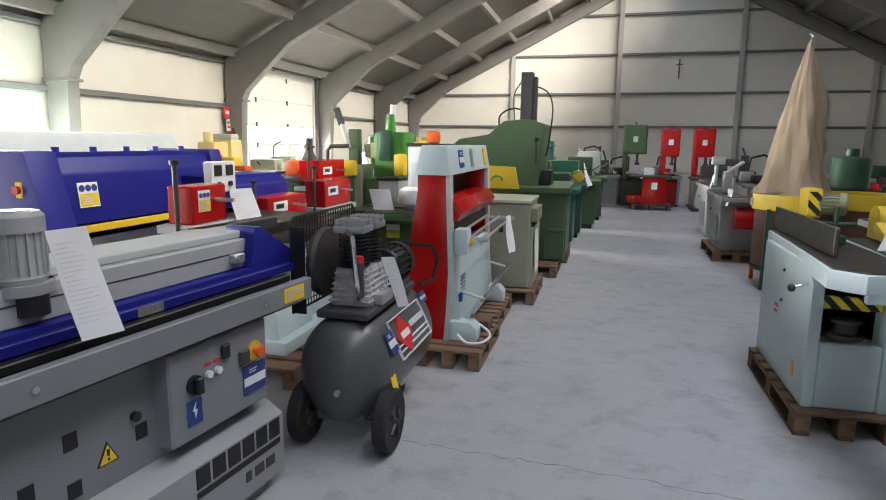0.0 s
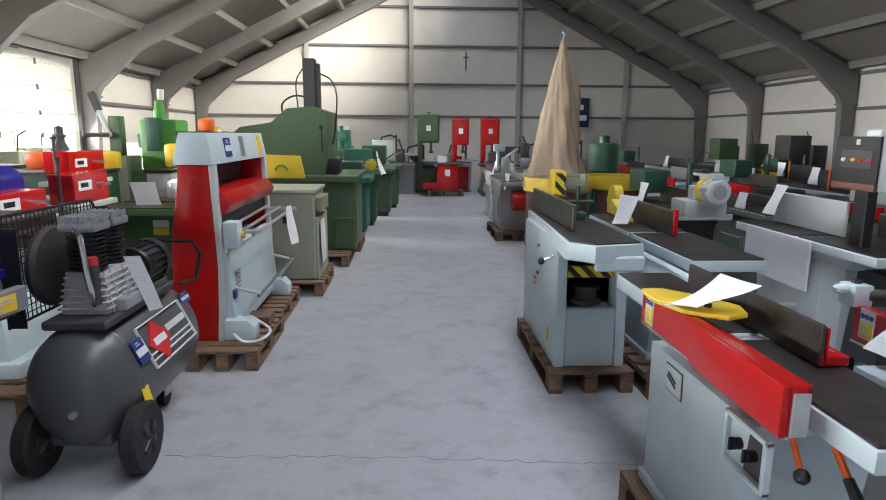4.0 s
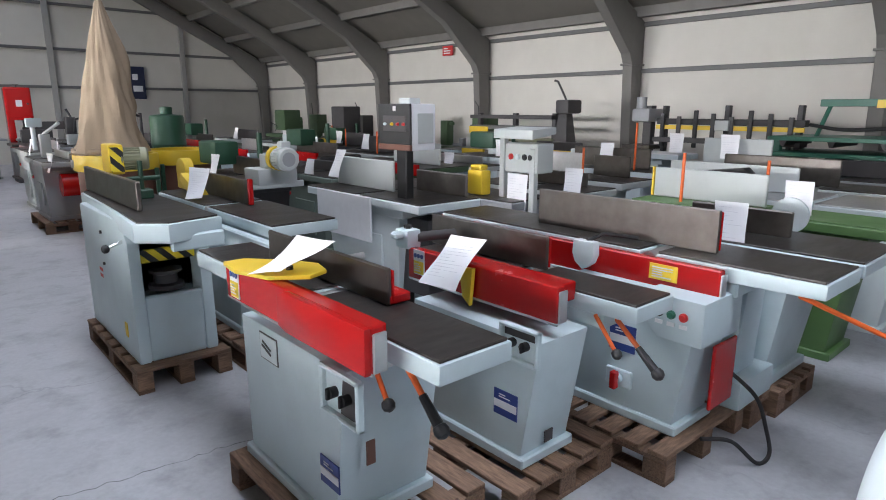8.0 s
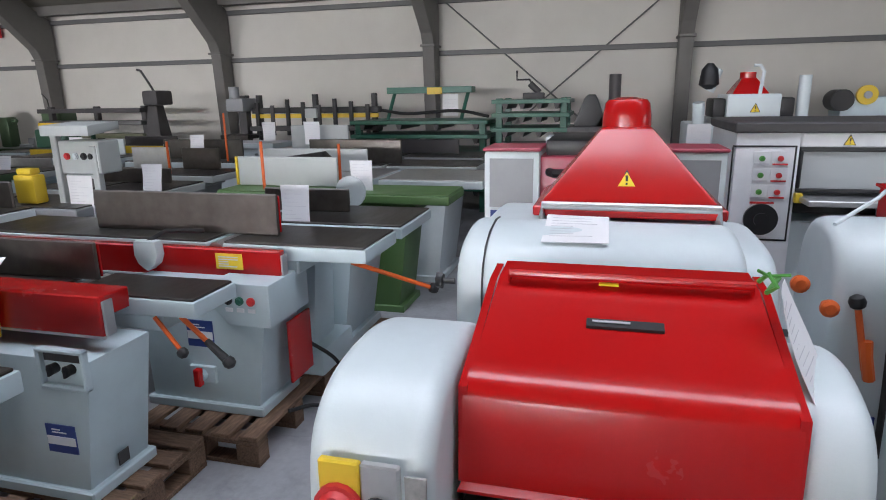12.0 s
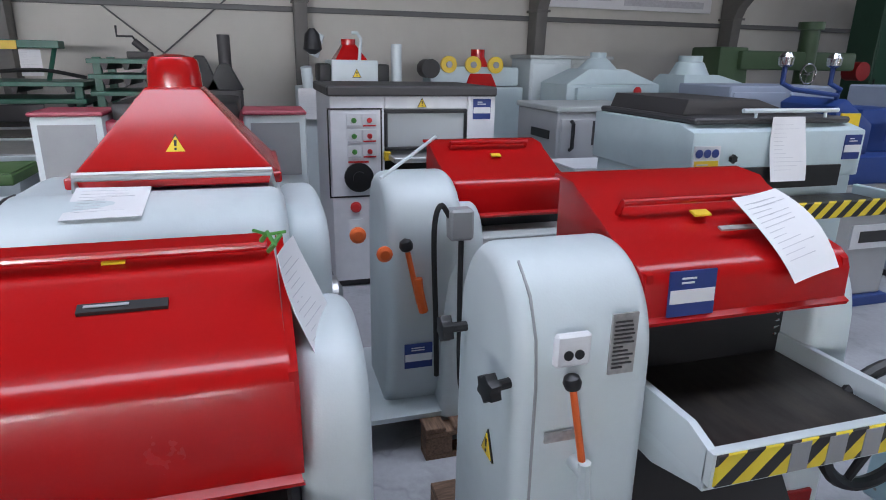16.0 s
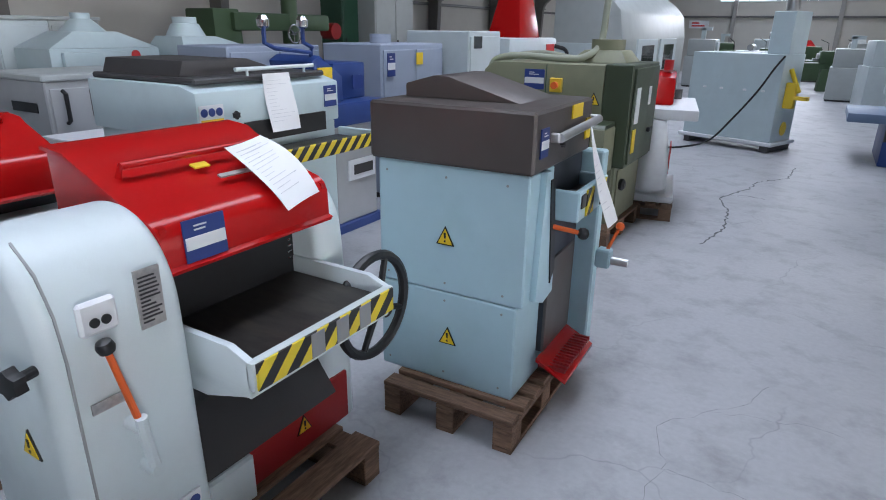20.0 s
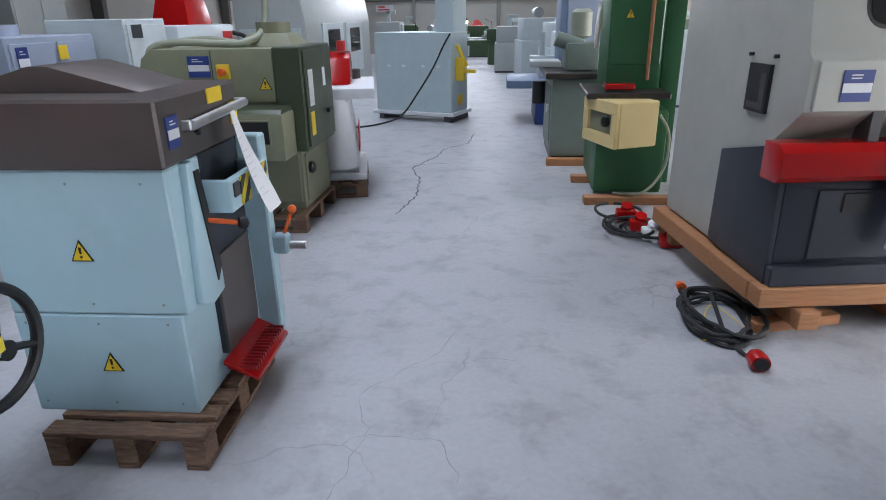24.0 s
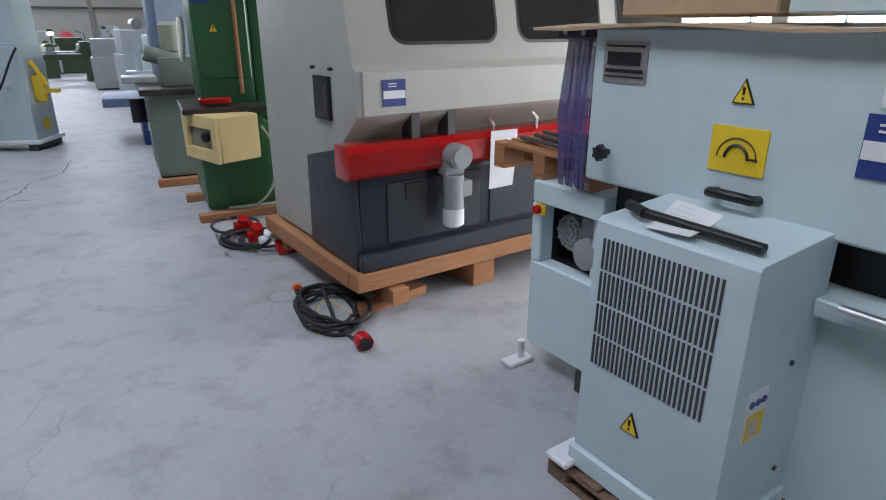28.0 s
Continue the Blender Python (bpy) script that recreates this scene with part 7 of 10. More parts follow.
decal(sm, "yellow_label", (-1.9, 4.77, 0.5), (1, 0, 0), (0, 0, 1), 0.1, 0.1, "lyellow")
pallet(-2.3, -1.35, 3.8, 5.4, along="x", label="dark weathered wooden pallet on the floor")
cons = thing("control_console", "white console with two dials", "console", (-2.3, 4.35, 1.45))
W("panel", S().box(-2.34, -2.26, 4.2, 4.55, 1.46, 1.72, 0.012), "lwhite", cons)
W("stand", S().rod((-2.32, 4.38, 0.0), (-2.32, 4.38, 1.46), 0.03), "dgrey", cons)
for y in (4.29, 4.45):
    W("dial", S().box(-2.262, -2.25, y - 0.05, y + 0.05, 1.6, 1.69, 0.005), "black", cons)
    W("knob", S().rod((-2.262, y, 1.53), (-2.24, y, 1.53), 0.022), "black", cons)

# blue shear with a long hood
bh = thing("plate_shear", "long deep blue machine with yellow strip", "machine", (-3.4, 4.5, 0))
W("hood", S().prism([(-3.9, 0.95), (-3.15, 1.22), (-3.18, 1.62), (-3.24, 1.75), (-3.36, 1.79), (-3.9, 1.76)], "y", 3.62, 5.5, 0.02), "blue", bh)
W("end_panel", S().prism([(-4.0, 0.0), (-3.05, 0.0), (-3.05, 1.2), (-3.2, 1.8), (-4.0, 1.8)], "y", 3.34, 3.62, 0.02), "blue", bh)
W("far_panel", S().prism([(-4.0, 0.0), (-3.05, 0.0), (-3.05, 1.2), (-3.2, 1.8), (-4.0, 1.8)], "y", 5.5, 5.7, 0.02), "blue", bh)
W("yellow_strip", S().box(-3.14, -3.09, 3.62, 5.5, 1.15, 1.21), "yellow", bh, "yellow safety strip")
W("table", S().box(-3.5, -2.5, 3.5, 5.6, 0.95, 1.05, 0.01), "cast", bh)
W("body", S().box(-3.9, -3.0, 3.6, 5.5, 0.0, 0.95, 0.01), "blue", bh)
W("isolator", S().box(-3.30, -3.24, 3.33, 3.35, 1.46, 1.58), "yellow", bh)
W("isolator_knob", S().rod((-3.27, 3.33, 1.52), (-3.27, 3.30, 1.52), 0.03), "red", bh)
safety_label(bh, (-3.16, 3.85, 1.45), (0, 1, 0), (-0.1, 0, 1), 0.2, 0.2)
for k in range(5):
    W("bolt", S().rod((-3.4, 3.8 + k * 0.38, 1.77), (-3.4, 3.8 + k * 0.38, 1.83), 0.03), "blue", bh)
b2 = thing("plate_roller", "smaller deep blue machine on grey bed", "machine", (-2.9, 5.9, 0))
W("hood", S().prism([(-3.2, 1.2), (-2.62, 1.25), (-2.65, 1.45), (-2.75, 1.54), (-3.2, 1.55)], "y", 5.0, 6.15, 0.02), "blue", b2)
W("bed", S().box(-3.1, -2.5, 4.8, 6.8, 1.06, 1.18, 0.01), "wgrey", b2)
W("base", S().box(-3.0, -2.6, 5.0, 6.6, 0.0, 1.06, 0.01), "blue", b2)
paper((-2.72, 5.2, 1.58), (0.4, 1, 0), (-0.8, 0.2, 0.1), 0.2, 0.3, 0.02, seed=45)
for k, (y, m) in enumerate(((4.2, "alu"), (4.4, "dgrey"), (4.62, "alu"), (4.85, "cast"))):
    c = thing("tool_holder", "steel tool holder standing on a table", "tool", (-2.72, y, 1.05), group="tool holders")
    part("holder", S().lathe([(0.05, 0), (0.06, 0.02), (0.05, 0.05), (0.06, 0.1 + 0.04 * (k % 2)), (0.03, 0.14 + 0.04 * (k % 2))], n=16), m, c)

# compressor
cp = thing("air_compressor", "dark grey wheeled air compressor", "compressor", (-0.62, 3.55, 0))
prof = [(0.02, -0.02), (0.08, -0.012), (0.14, 0.004), (0.19, 0.03), (0.235, 0.065), (0.27, 0.11), (0.293, 0.165), (0.30, 0.22), (0.30, 1.10), (0.293, 1.155), (0.27, 1.21), (0.235, 1.255), (0.19, 1.29), (0.14, 1.316), (0.02, 1.34)]
W("tank", S().lathe([(r, h) for r, h in prof], "y", (0, 0, 0), 40).turn(Matrix.Translation((-0.64, 2.98, 0.49)) @ Matrix.Diagonal((1.0, 1.0, 1.15, 1))), "tank", cp, "dark grey pressure tank")
W("tank_weld", S().lathe([(0.301, 0), (0.304, 0.01), (0.301, 0.02)], "y", (0, 0, 0), 40).turn(Matrix.Translation((-0.64, 3.2, 0.49)) @ Matrix.Diagonal((1, 1, 1.15, 1))), "tank", cp)
W("drain_bolt", S().rod((-0.60, 2.965, 0.42), (-0.60, 2.94, 0.42), 0.02), "alu", cp)
for x in (-0.345, -0.90):
    wh = W("wheel", S().lathe([(0.10, -0.04), (0.185, -0.045), (0.20, -0.03), (0.20, 0.03), (0.185, 0.045), (0.10, 0.04)], "x", (x, 3.14, 0.20), 28), "rubber", cp, "black solid rubber wheel")
    W("rim", S().lathe([(0.03, -0.05), (0.10, -0.042), (0.12, -0.03), (0.12, 0.03), (0.10, 0.042), (0.03, 0.05)], "x", (x, 3.14, 0.20), 20), "dgrey", wh)
    for k in range(5):
        a = 2 * math.pi * k / 5
        W("rim_spoke", S().rod((x + 0.05, 3.14, 0.20), (x + 0.046, 3.14 + 0.10 * math.cos(a), 0.20 + 0.10 * math.sin(a)), 0.016, n=8), "black", wh)
W("axle", S().rod((-0.93, 3.14, 0.20), (-0.33, 3.14, 0.20), 0.018), "dgrey", cp)
W("axle_bracket", S().box(-0.80, -0.48, 3.08, 3.2, 0.18, 0.26), "tank", cp)
W("caster", S().lathe([(0.03, -0.025), (0.07, -0.025), (0.075, 0), (0.07, 0.025), (0.03, 0.025)], "x", (-0.56, 3.98, 0.078), 20), "rubber", cp)
W("caster_fork", S().box(-0.60, -0.52, 3.93, 4.03, 0.08, 0.2, 0.01), "alu", cp)
W("top_plate", S().box(-0.80, -0.46, 3.1, 4.05, 0.83, 0.88, 0.01), "dgrey", cp)
# two finned cylinders and crankcase
W("crankcase", S().frustum(-0.76, -0.50, 3.22, 3.62, 0.88, -0.72, -0.54, 3.26, 3.58, 1.12, 0.02), "casting", cp, "bright cast aluminium crankcase")
for k in range(6):
    o = 0.036 * k / 6
    W("case_rib", S().box(-0.768 + o, -0.492 - o, 3.212 + o, 3.628 - o, 0.91 + k * 0.034, 0.920 + k * 0.034, 0.002), "casting", cp)
for y in (3.27, 3.35, 3.49, 3.57):
    W("case_rib", S().frustum(-0.772, -0.488, y - 0.006, y + 0.006, 0.885, -0.732, -0.528, y - 0.006, y + 0.006, 1.115, 0.001), "casting", cp)
W("oil_glass", S().rod((-0.50, 3.42, 0.95), (-0.475, 3.42, 0.95), 0.028, n=16), "chrome", cp)
for y in (3.31, 3.53):
    cyl = W("cylinder", S().rod((-0.63, y, 1.12), (-0.63, y, 1.34), 0.07, n=20), "black", cp, "black finned cylinder")
    for k in range(9):
        W("cooling_fin", S().rod((-0.63, y, 1.13 + k * 0.024), (-0.63, y, 1.137 + k * 0.024), 0.098, n=20), "black", cyl)
    W("cylinder_head", S().box(-0.73, -0.53, y - 0.095, y + 0.095, 1.34, 1.39, 0.02), "ebgrey", cyl, "grey cast cylinder head")
    for k in range(6):
        W("head_fin", S().box(-0.722 + k * 0.034, -0.712 + k * 0.034, y - 0.09, y + 0.09, 1.385, 1.425, 0.003), "ebgrey", cyl)
    W("head_bolt", S().rod((-0.535, y, 1.39), (-0.535, y, 1.405), 0.012, n=6), "chrome", cyl)
W("copper_pipe", S().tube([(-0.63, 3.2, 1.36), (-0.56, 3.12, 1.34), (-0.54, 3.12, 1.1), (-0.56, 3.2, 0.95), (-0.6, 3.3, 0.9)], 0.016, 10), "chrome", cp)
motor(cp, (-0.60, 3.72, 1.03), (0, 1, 0), 0.145, 0.34, "black", name="motor")
W("motor_foot", S().box(-0.74, -0.48, 3.75, 4.0, 0.88, 0.92), "dgrey", cp)
gy0, gy1, gz0, gz1 = 3.06, 4.02, 0.86, 1.44
gd = W("belt_guard", S().tube([(-0.93, gy0, gz0), (-0.93, gy0, gz1 - 0.04), (-0.93, gy0 + 0.04, gz1), (-0.93, gy1 - 0.04, gz1), (-0.93, gy1, gz1 - 0.04), (-0.93, gy1, gz0)], 0.009, 8, True), "black", cp, "black wire mesh belt guard")
for y in (gy0, gy1):
    W("guard_return", S().box(-0.93, -0.84, y - 0.004, y + 0.004, gz0, gz1 - 0.05, 0.001), "black", gd)
s = S()
for k in range(1, 24):
    y = gy0 + (gy1 - gy0) * k / 24
    s.rod((-0.93, y, gz0), (-0.93, y, gz1), 0.0035, n=5, cap=False)
for k in range(1, 15):
    z = gz0 + (gz1 - gz0) * k / 15
    s.rod((-0.93, gy0, z), (-0.93, gy1, z), 0.0035, n=5, cap=False)
W("guard_mesh", s, "black", gd)
W("flywheel", S().lathe([(0.04, -0.03), (0.22, -0.03), (0.23, 0), (0.22, 0.03), (0.04, 0.03)], "x", (-0.88, 3.42, 1.12), 28), "dgrey", cp)
W("valve_block", S().rod((-0.55, 3.2, 0.95), (-0.55, 3.2, 1.12), 0.025).rod((-0.55, 3.2, 1.12), (-0.55, 3.2, 1.17), 0.03), "dgrey", cp)
W("valve_knob", S().rod((-0.55, 3.2, 1.17), (-0.55, 3.2, 1.21), 0.028), "lred", cp)
W("push_handle", S().tube([(-0.42, 4.05, 0.85), (-0.36, 4.2, 0.86), (-0.34, 4.25, 1.02), (-0.38, 4.22, 1.12), (-0.62, 4.22, 1.13)], 0.014, 8), "black", cp)
W("regulator", S().box(-0.58, -0.44, 3.30, 3.52, 0.88, 0.95, 0.015), "grey", cp)
n = Vector((0.90, 0, 0.44)).normalized()
up_ = Vector((-0.44, 0, 0.90)).normalized()
c0 = Vector((-0.64, 3.72, 0.49)) + Vector((n.x * 0.305, 0, n.z * 0.345))
dm = W("logo_diamond", S().prism([(-0.14, 0), (0, -0.13), (0.14, 0), (0, 0.13)], "z", -0.008, 0.006).turn(Matrix(((0, up_.x, n.x, c0.x), (1, up_.y, n.y, c0.y - 0.2), (0, up_.z, n.z, c0.z), (0, 0, 0, 1)))), "lred", cp, "red diamond sign with white edge")
W("diamond_bar", S().box(-0.08, 0.08, -0.022, 0.022, 0.006, 0.009, 0).turn(Matrix(((0, up_.x, n.x, c0.x), (1, up_.y, n.y, c0.y - 0.2), (0, up_.z, n.z, c0.z), (0, 0, 0, 1)))), "lwhite", dm)
s = S()
for z in (-0.13, -0.05, -0.085, 0.13):
    s.box(-0.22, 0.42, z - 0.004, z + 0.004, -0.012, 0.004, 0)
for y in (-0.22, 0.42):
    s.box(y - 0.004, y + 0.004, -0.13, 0.13, -0.012, 0.004, 0)
for k in range(10):
    s.box(0.10 + k * 0.03, 0.122 + k * 0.03, 0.005, 0.045, -0.012, 0.004, 0)
W("logo_lines", s.turn(Matrix(((0, up_.x, n.x, c0.x), (1, up_.y, n.y, c0.y - 0.16), (0, up_.z, n.z, c0.z), (0, 0, 0, 1)))), "lwhite", cp)
sticker(cp, c0 + Vector((0.0, -0.46, 0.02)), (0, 1, 0), up_, 0.12, 0.14, 51)
decal(cp, "yellow_label", c0 + Vector((0.035, -0.50, -0.24)), (0, 1, 0), (-0.25, 0, 1), 0.08, 0.12, "lyellow")
sticker(cp, c0 + Vector((-0.06, 0.40, 0.10)), (0, 1, 0), up_, 0.14, 0.08, 52)
paper((-0.47, 3.48, 1.16), (0.75, 0.6, 0), (0.22, 0.25, -1), 0.085, 0.36, 0.02, seed=46)

# folding press with red end panels
gu = thing("folding_press", "white and red sheet folding press", "press", (-0.5, 5.7, 0.17))
for y in (4.83, 6.55):
    W("end_panel", S().prism([(-0.78, 0.17), (-0.44, 0.17), (-0.40, 0.75), (-0.42, 1.62), (-0.66, 1.62), (-0.76, 1.0)], "y", y, y + 0.06, 0.008), "red", gu, "red end panel")
    W("panel_edge", S().prism([(-0.43, 0.17), (-0.39, 0.17), (-0.36, 0.78), (-0.39, 1.62), (-0.43, 1.62), (-0.40, 0.78)], "y", y - 0.01, y + 0.09, 0.004), "wgrey", gu)
W("top_beam", S().frustum(-0.70, -0.39, 4.80, 6.66, 1.62, -0.65, -0.43, 4.83, 6.62, 1.87, 0.01), "ice2", gu, "pale blue top beam")
sticker(gu, (-0.408, 5.3, 1.75), (0, 1, 0), (-0.15, 0, 1), 0.18, 0.16, 53)
for y, m in ((5.75, "plate"), (6.42, "lyellow")):
    decal(gu, "label", (-0.408, y, 1.75), (0, 1, 0), (-0.15, 0, 1), 0.13, 0.18, m)
W("back_plate", S().box(-0.70, -0.64, 4.89, 6.55, 1.2, 1.62), "dgrey", gu)
W("red_apron", S().prism([(-0.62, 1.24), (-0.34, 1.22), (-0.30, 1.30), (-0.36, 1.40), (-0.62, 1.42)], "y", 4.90, 6.54, 0.008), "red", gu, "red folding apron")
W("blade_holder", S().box(-0.60, -0.40, 4.92, 6.52, 1.10, 1.22, 0.006), "black", gu)
W("chute", S().prism([(-0.66, 0.78), (-0.38, 0.98), (-0.38, 1.0), (-0.66, 0.82)], "y", 4.9, 6.54), "dred", gu)
W("front_apron", S().prism([(-0.62, 0.30), (-0.30, 0.22), (-0.36, 0.90), (-0.42, 0.92), (-0.62, 0.9)], "y", 4.92, 6.54, 0.01), "ice2", gu, "pale blue front apron")
s = S()
for k in range(6):
    s.box(-0.345, -0.325, 5.06, 5.2, 0.52 + k * 0.035, 0.535 + k * 0.035, 0)
W("louvres", s, "grey", gu)
for k in range(3):
    W("support_rod", S().rod((-0.38 + 0.12 * k, 4.95, 1.08 - 0.02 * k), (-0.38 + 0.12 * k, 6.6, 1.10 - 0.02 * k), 0.014, n=10), "alu", gu)
for y in (4.98, 6.58):
    W("support_arm", S().box(-0.40, -0.08, y - 0.012, y + 0.012, 1.05, 1.085), "wgrey", gu)
W("switch_box", S().box(-0.36, -0.24, 4.86, 5.02, 0.94, 1.16, 0.015), "ice2", gu)
W("switch_knob", S().rod((-0.24, 4.97, 1.04), (-0.21, 4.97, 1.04), 0.03), "yellow", gu)
W("foot_bar", S().rod((-0.12, 4.95, 0.52), (-0.12, 6.5, 0.55), 0.016, n=10), "chrome", gu)
for y in (5.0, 6.45):
    W("foot_arm", S().rod((-0.34, y, 0.24), (-0.12, y, 0.54), 0.018).rod((-0.38, y + 0.05, 0.58), (-0.12, y, 0.53), 0.014), "ice2", gu)
    W("foot", S().prism([(-0.5, 0.17), (-0.14, 0.17), (-0.14, 0.28), (-0.2, 0.34), (-0.5, 0.34)], "y", y - 0.16, y + 0.02, 0.012), "ice2", gu)
W("cable", S().cord([(-0.3, 4.8, 0.24), (-0.2, 4.72, 0.2), (-0.08, 4.8, 0.19), (-0.05, 5.0, 0.21), (-0.2, 5.06, 0.3)], 0.012, 7), "lwhite", gu)
W("blue_socket", S().box(-0.33, -0.30, 4.93, 4.99, 0.5, 0.58), "label", gu)
paper((-0.12, 6.35, 1.12), (0.2, 1, 0), (0.08, 0, -1), 0.16, 0.40, 0.02, seed=47)
pallet(-0.62, -0.06, 4.58, 5.62, along="x")
pallet(-0.7, -0.1, 5.7, 6.7, along="x")
blk = thing("timber_block", "short brown timber block on a pallet", "timber", (-0.18, 5.3, 0.17))
W("block", S().box(-0.32, -0.1, 5.2, 5.42, 0.17, 0.26, 0.006), "wood", blk)

# sage cabinet, green press and drills along the aisle
oc = thing("switch_cabinet", "sage grey machine cabinet on pallet", "cabinet", (-0.2, 7.4, 0.17))
W("cabinet", S().box(-0.62, 0.04, 7.0, 7.85, 0.17, 1.19, 0.012), "sage", oc)
W("top_panel", S().box(-0.64, 0.06, 6.98, 7.87, 1.19, 1.23, 0.006), "sage", oc)
W("instrument_box", S().box(0.04, 0.12, 7.1, 7.7, 0.96, 1.13, 0.015), "olive", oc)
W("front_step", S().box(0.0, 0.08, 7.02, 7.84, 0.17, 0.9, 0.01), "sage", oc)
W("mark", S().box(-0.32, -0.27, 6.994, 7.0, 0.84, 0.92, 0).box(-0.24, -0.21, 6.994, 7.0, 0.84, 0.92, 0), "black", oc)
paper((0.10, 7.25, 0.86), (0, 1, 0), (0, 0, -1), 0.3, 0.5, 0.01, seed=48)
pallet(-0.6, 0.14, 6.86, 7.92, along="x")
gp2 = thing("broaching_press", "tall dark green press with yellow panel", "press", (-0.4, 9.3, 0.17))
W("lower_cabinet", S().box(-0.25, 0.34, 8.85, 10.3, 0.17, 1.18, 0.015), "green", gp2)
W("table", S().box(-0.45, 0.40, 8.7, 10.4, 1.18, 1.27, 0.012), "green", gp2)
W("body", S().prism([(-1.6, 0.17), (-0.25, 0.17), (-0.1, 1.25), (-0.05, 1.5), (-0.02, 2.18), (-0.25, 2.25), (-0.62, 2.22), (-0.85, 2.02), (-1.3, 1.95), (-1.6, 1.7)], "y", 9.0, 10.2, 0.03), "green", gp2, "dark green cast body")
W("ram_column", S().box(-0.42, -0.24, 9.3, 9.5, 2.2, 2.95, 0.008).box(-0.24, -0.18, 9.32, 9.48, 2.2, 2.88), "dgrey", gp2)
W("tool_head", S().box(-0.14, 0.1, 9.1, 9.6, 1.27, 1.5, 0.03), "black", gp2)
W("yellow_panel", S().prism([(-0.95, 1.25), (-0.30, 1.25), (-0.36, 1.56), (-0.95, 1.58)], "y", 8.52, 8.56, 0.005), "yellow", gp2, "yellow sheet guard")
W("panel_dial", S().tube([(-0.62 + 0.08 * math.cos(a), 8.512, 1.36 + 0.07 * math.sin(a)) for a in [math.pi * k / 8 for k in range(9)]], 0.014, 6), "lime", gp2)
W("hose", S().cord([(-0.75, 9.5, 2.05), (-0.75, 9.4, 2.3), (-0.55, 9.4, 2.42), (-0.35, 9.4, 2.36), (-0.3, 9.4, 2.2)], 0.014, 7).cord([(-0.2, 9.4, 2.75), (-0.02, 9.4, 2.65), (0.06, 9.4, 2.4), (0.02, 9.4, 1.9), (-0.02, 9.4, 1.7)], 0.012, 7).cord([(-0.42, 9.3, 2.8), (-0.52, 9.3, 2.6), (-0.5, 9.3, 2.2)], 0.01, 7), "black", gp2)
lever(gp2, (-0.12, 9.0, 1.6), (-0.12, 8.9, 1.95), 0.014, "dgrey", "black")
W("door", S().box(0.34, 0.355, 9.0, 9.9, 0.25, 1.1, 0.006), "green", gp2)
W("front_shelf", S().box(0.10, 0.34, 8.80, 8.86, 0.62, 0.66).box(0.05, 0.34, 8.82, 8.86, 0.2, 0.62, 0.006), "green", gp2)
pallet(-0.5, 0.28, 8.45, 9.5, along="x", label="dark weathered wooden pallet on the floor")
pallet(-0.4, 0.36, 9.6, 10.55, along="x", label="dark weathered wooden pallet on the floor")


def drill(x, y, col, head, label, h=1.6, rz=0):
    e = thing("pillar_drill", label, "drill", (x, y, 0.0), rz, "green drills")
    part("cabinet", S().box(-0.35, 0.35, -0.5, 0.5, 0.1, 0.98, 0.015), col, e)
    part("plinth", S().box(-0.3, 0.3, -0.46, 0.46, 0.0, 0.1), "black", e)
    part("table", S().box(-0.45, 0.45, -0.6, 0.6, 0.98, 1.08, 0.012), col, e)
    part("head", S().box(-0.3, 0.25, -0.3, 0.35, 1.18, h, 0.03), head, e)
    part("neck", S().box(-0.2, 0.1, 0.1, 0.4, 1.08, 1.2, 0.02), head, e)
    part("chuck", S().rod((0.1, -0.15, 1.18), (0.1, -0.15, 1.10), 0.04), "alu", e)
    part("feed_handle", S().rod((0.25, -0.1, 1.3), (0.45, -0.2, 1.42), 0.012).rod((0.25, -0.1, 1.3), (0.4, 0.0, 1.18), 0.012), "chrome", e)
    part("drawer", S().box(0.35, 0.36, -0.4, 0.4, 0.7, 0.92, 0.006), col, e)
    return e


drill(0.1, 12.9, "dgreen", "teal", "green drill with teal head", 1.55)
drill(0.35, 14.4, "green", "green", "green drill with dark head", 1.6)
drill(0.5, 16.0, "green", "wgrey", "green bench machine with grey head", 1.7)
W("yellow_wheel", S().rod((0.36, 12.35, 1.25), (0.36, 12.42, 1.25), 0.12, n=20), "yellow", drill(0.0, 11.7, "teal", "dgreen", "teal green machine with yellow wheel", 1.35))
paper((0.45, 13.0, 1.5), (0.2, 1, 0), (0.3, 0, -1), 0.25, 0.5, 0.03, seed=49)

# ---- sectional door, signs and fittings on the walls ----
door = tagged(new("door_1"), "cream sectional door with a row of windows", kind="structure")
zs = [0.02, 0.62, 1.22, 1.80, 2.28, 2.86, 3.42, 3.75]
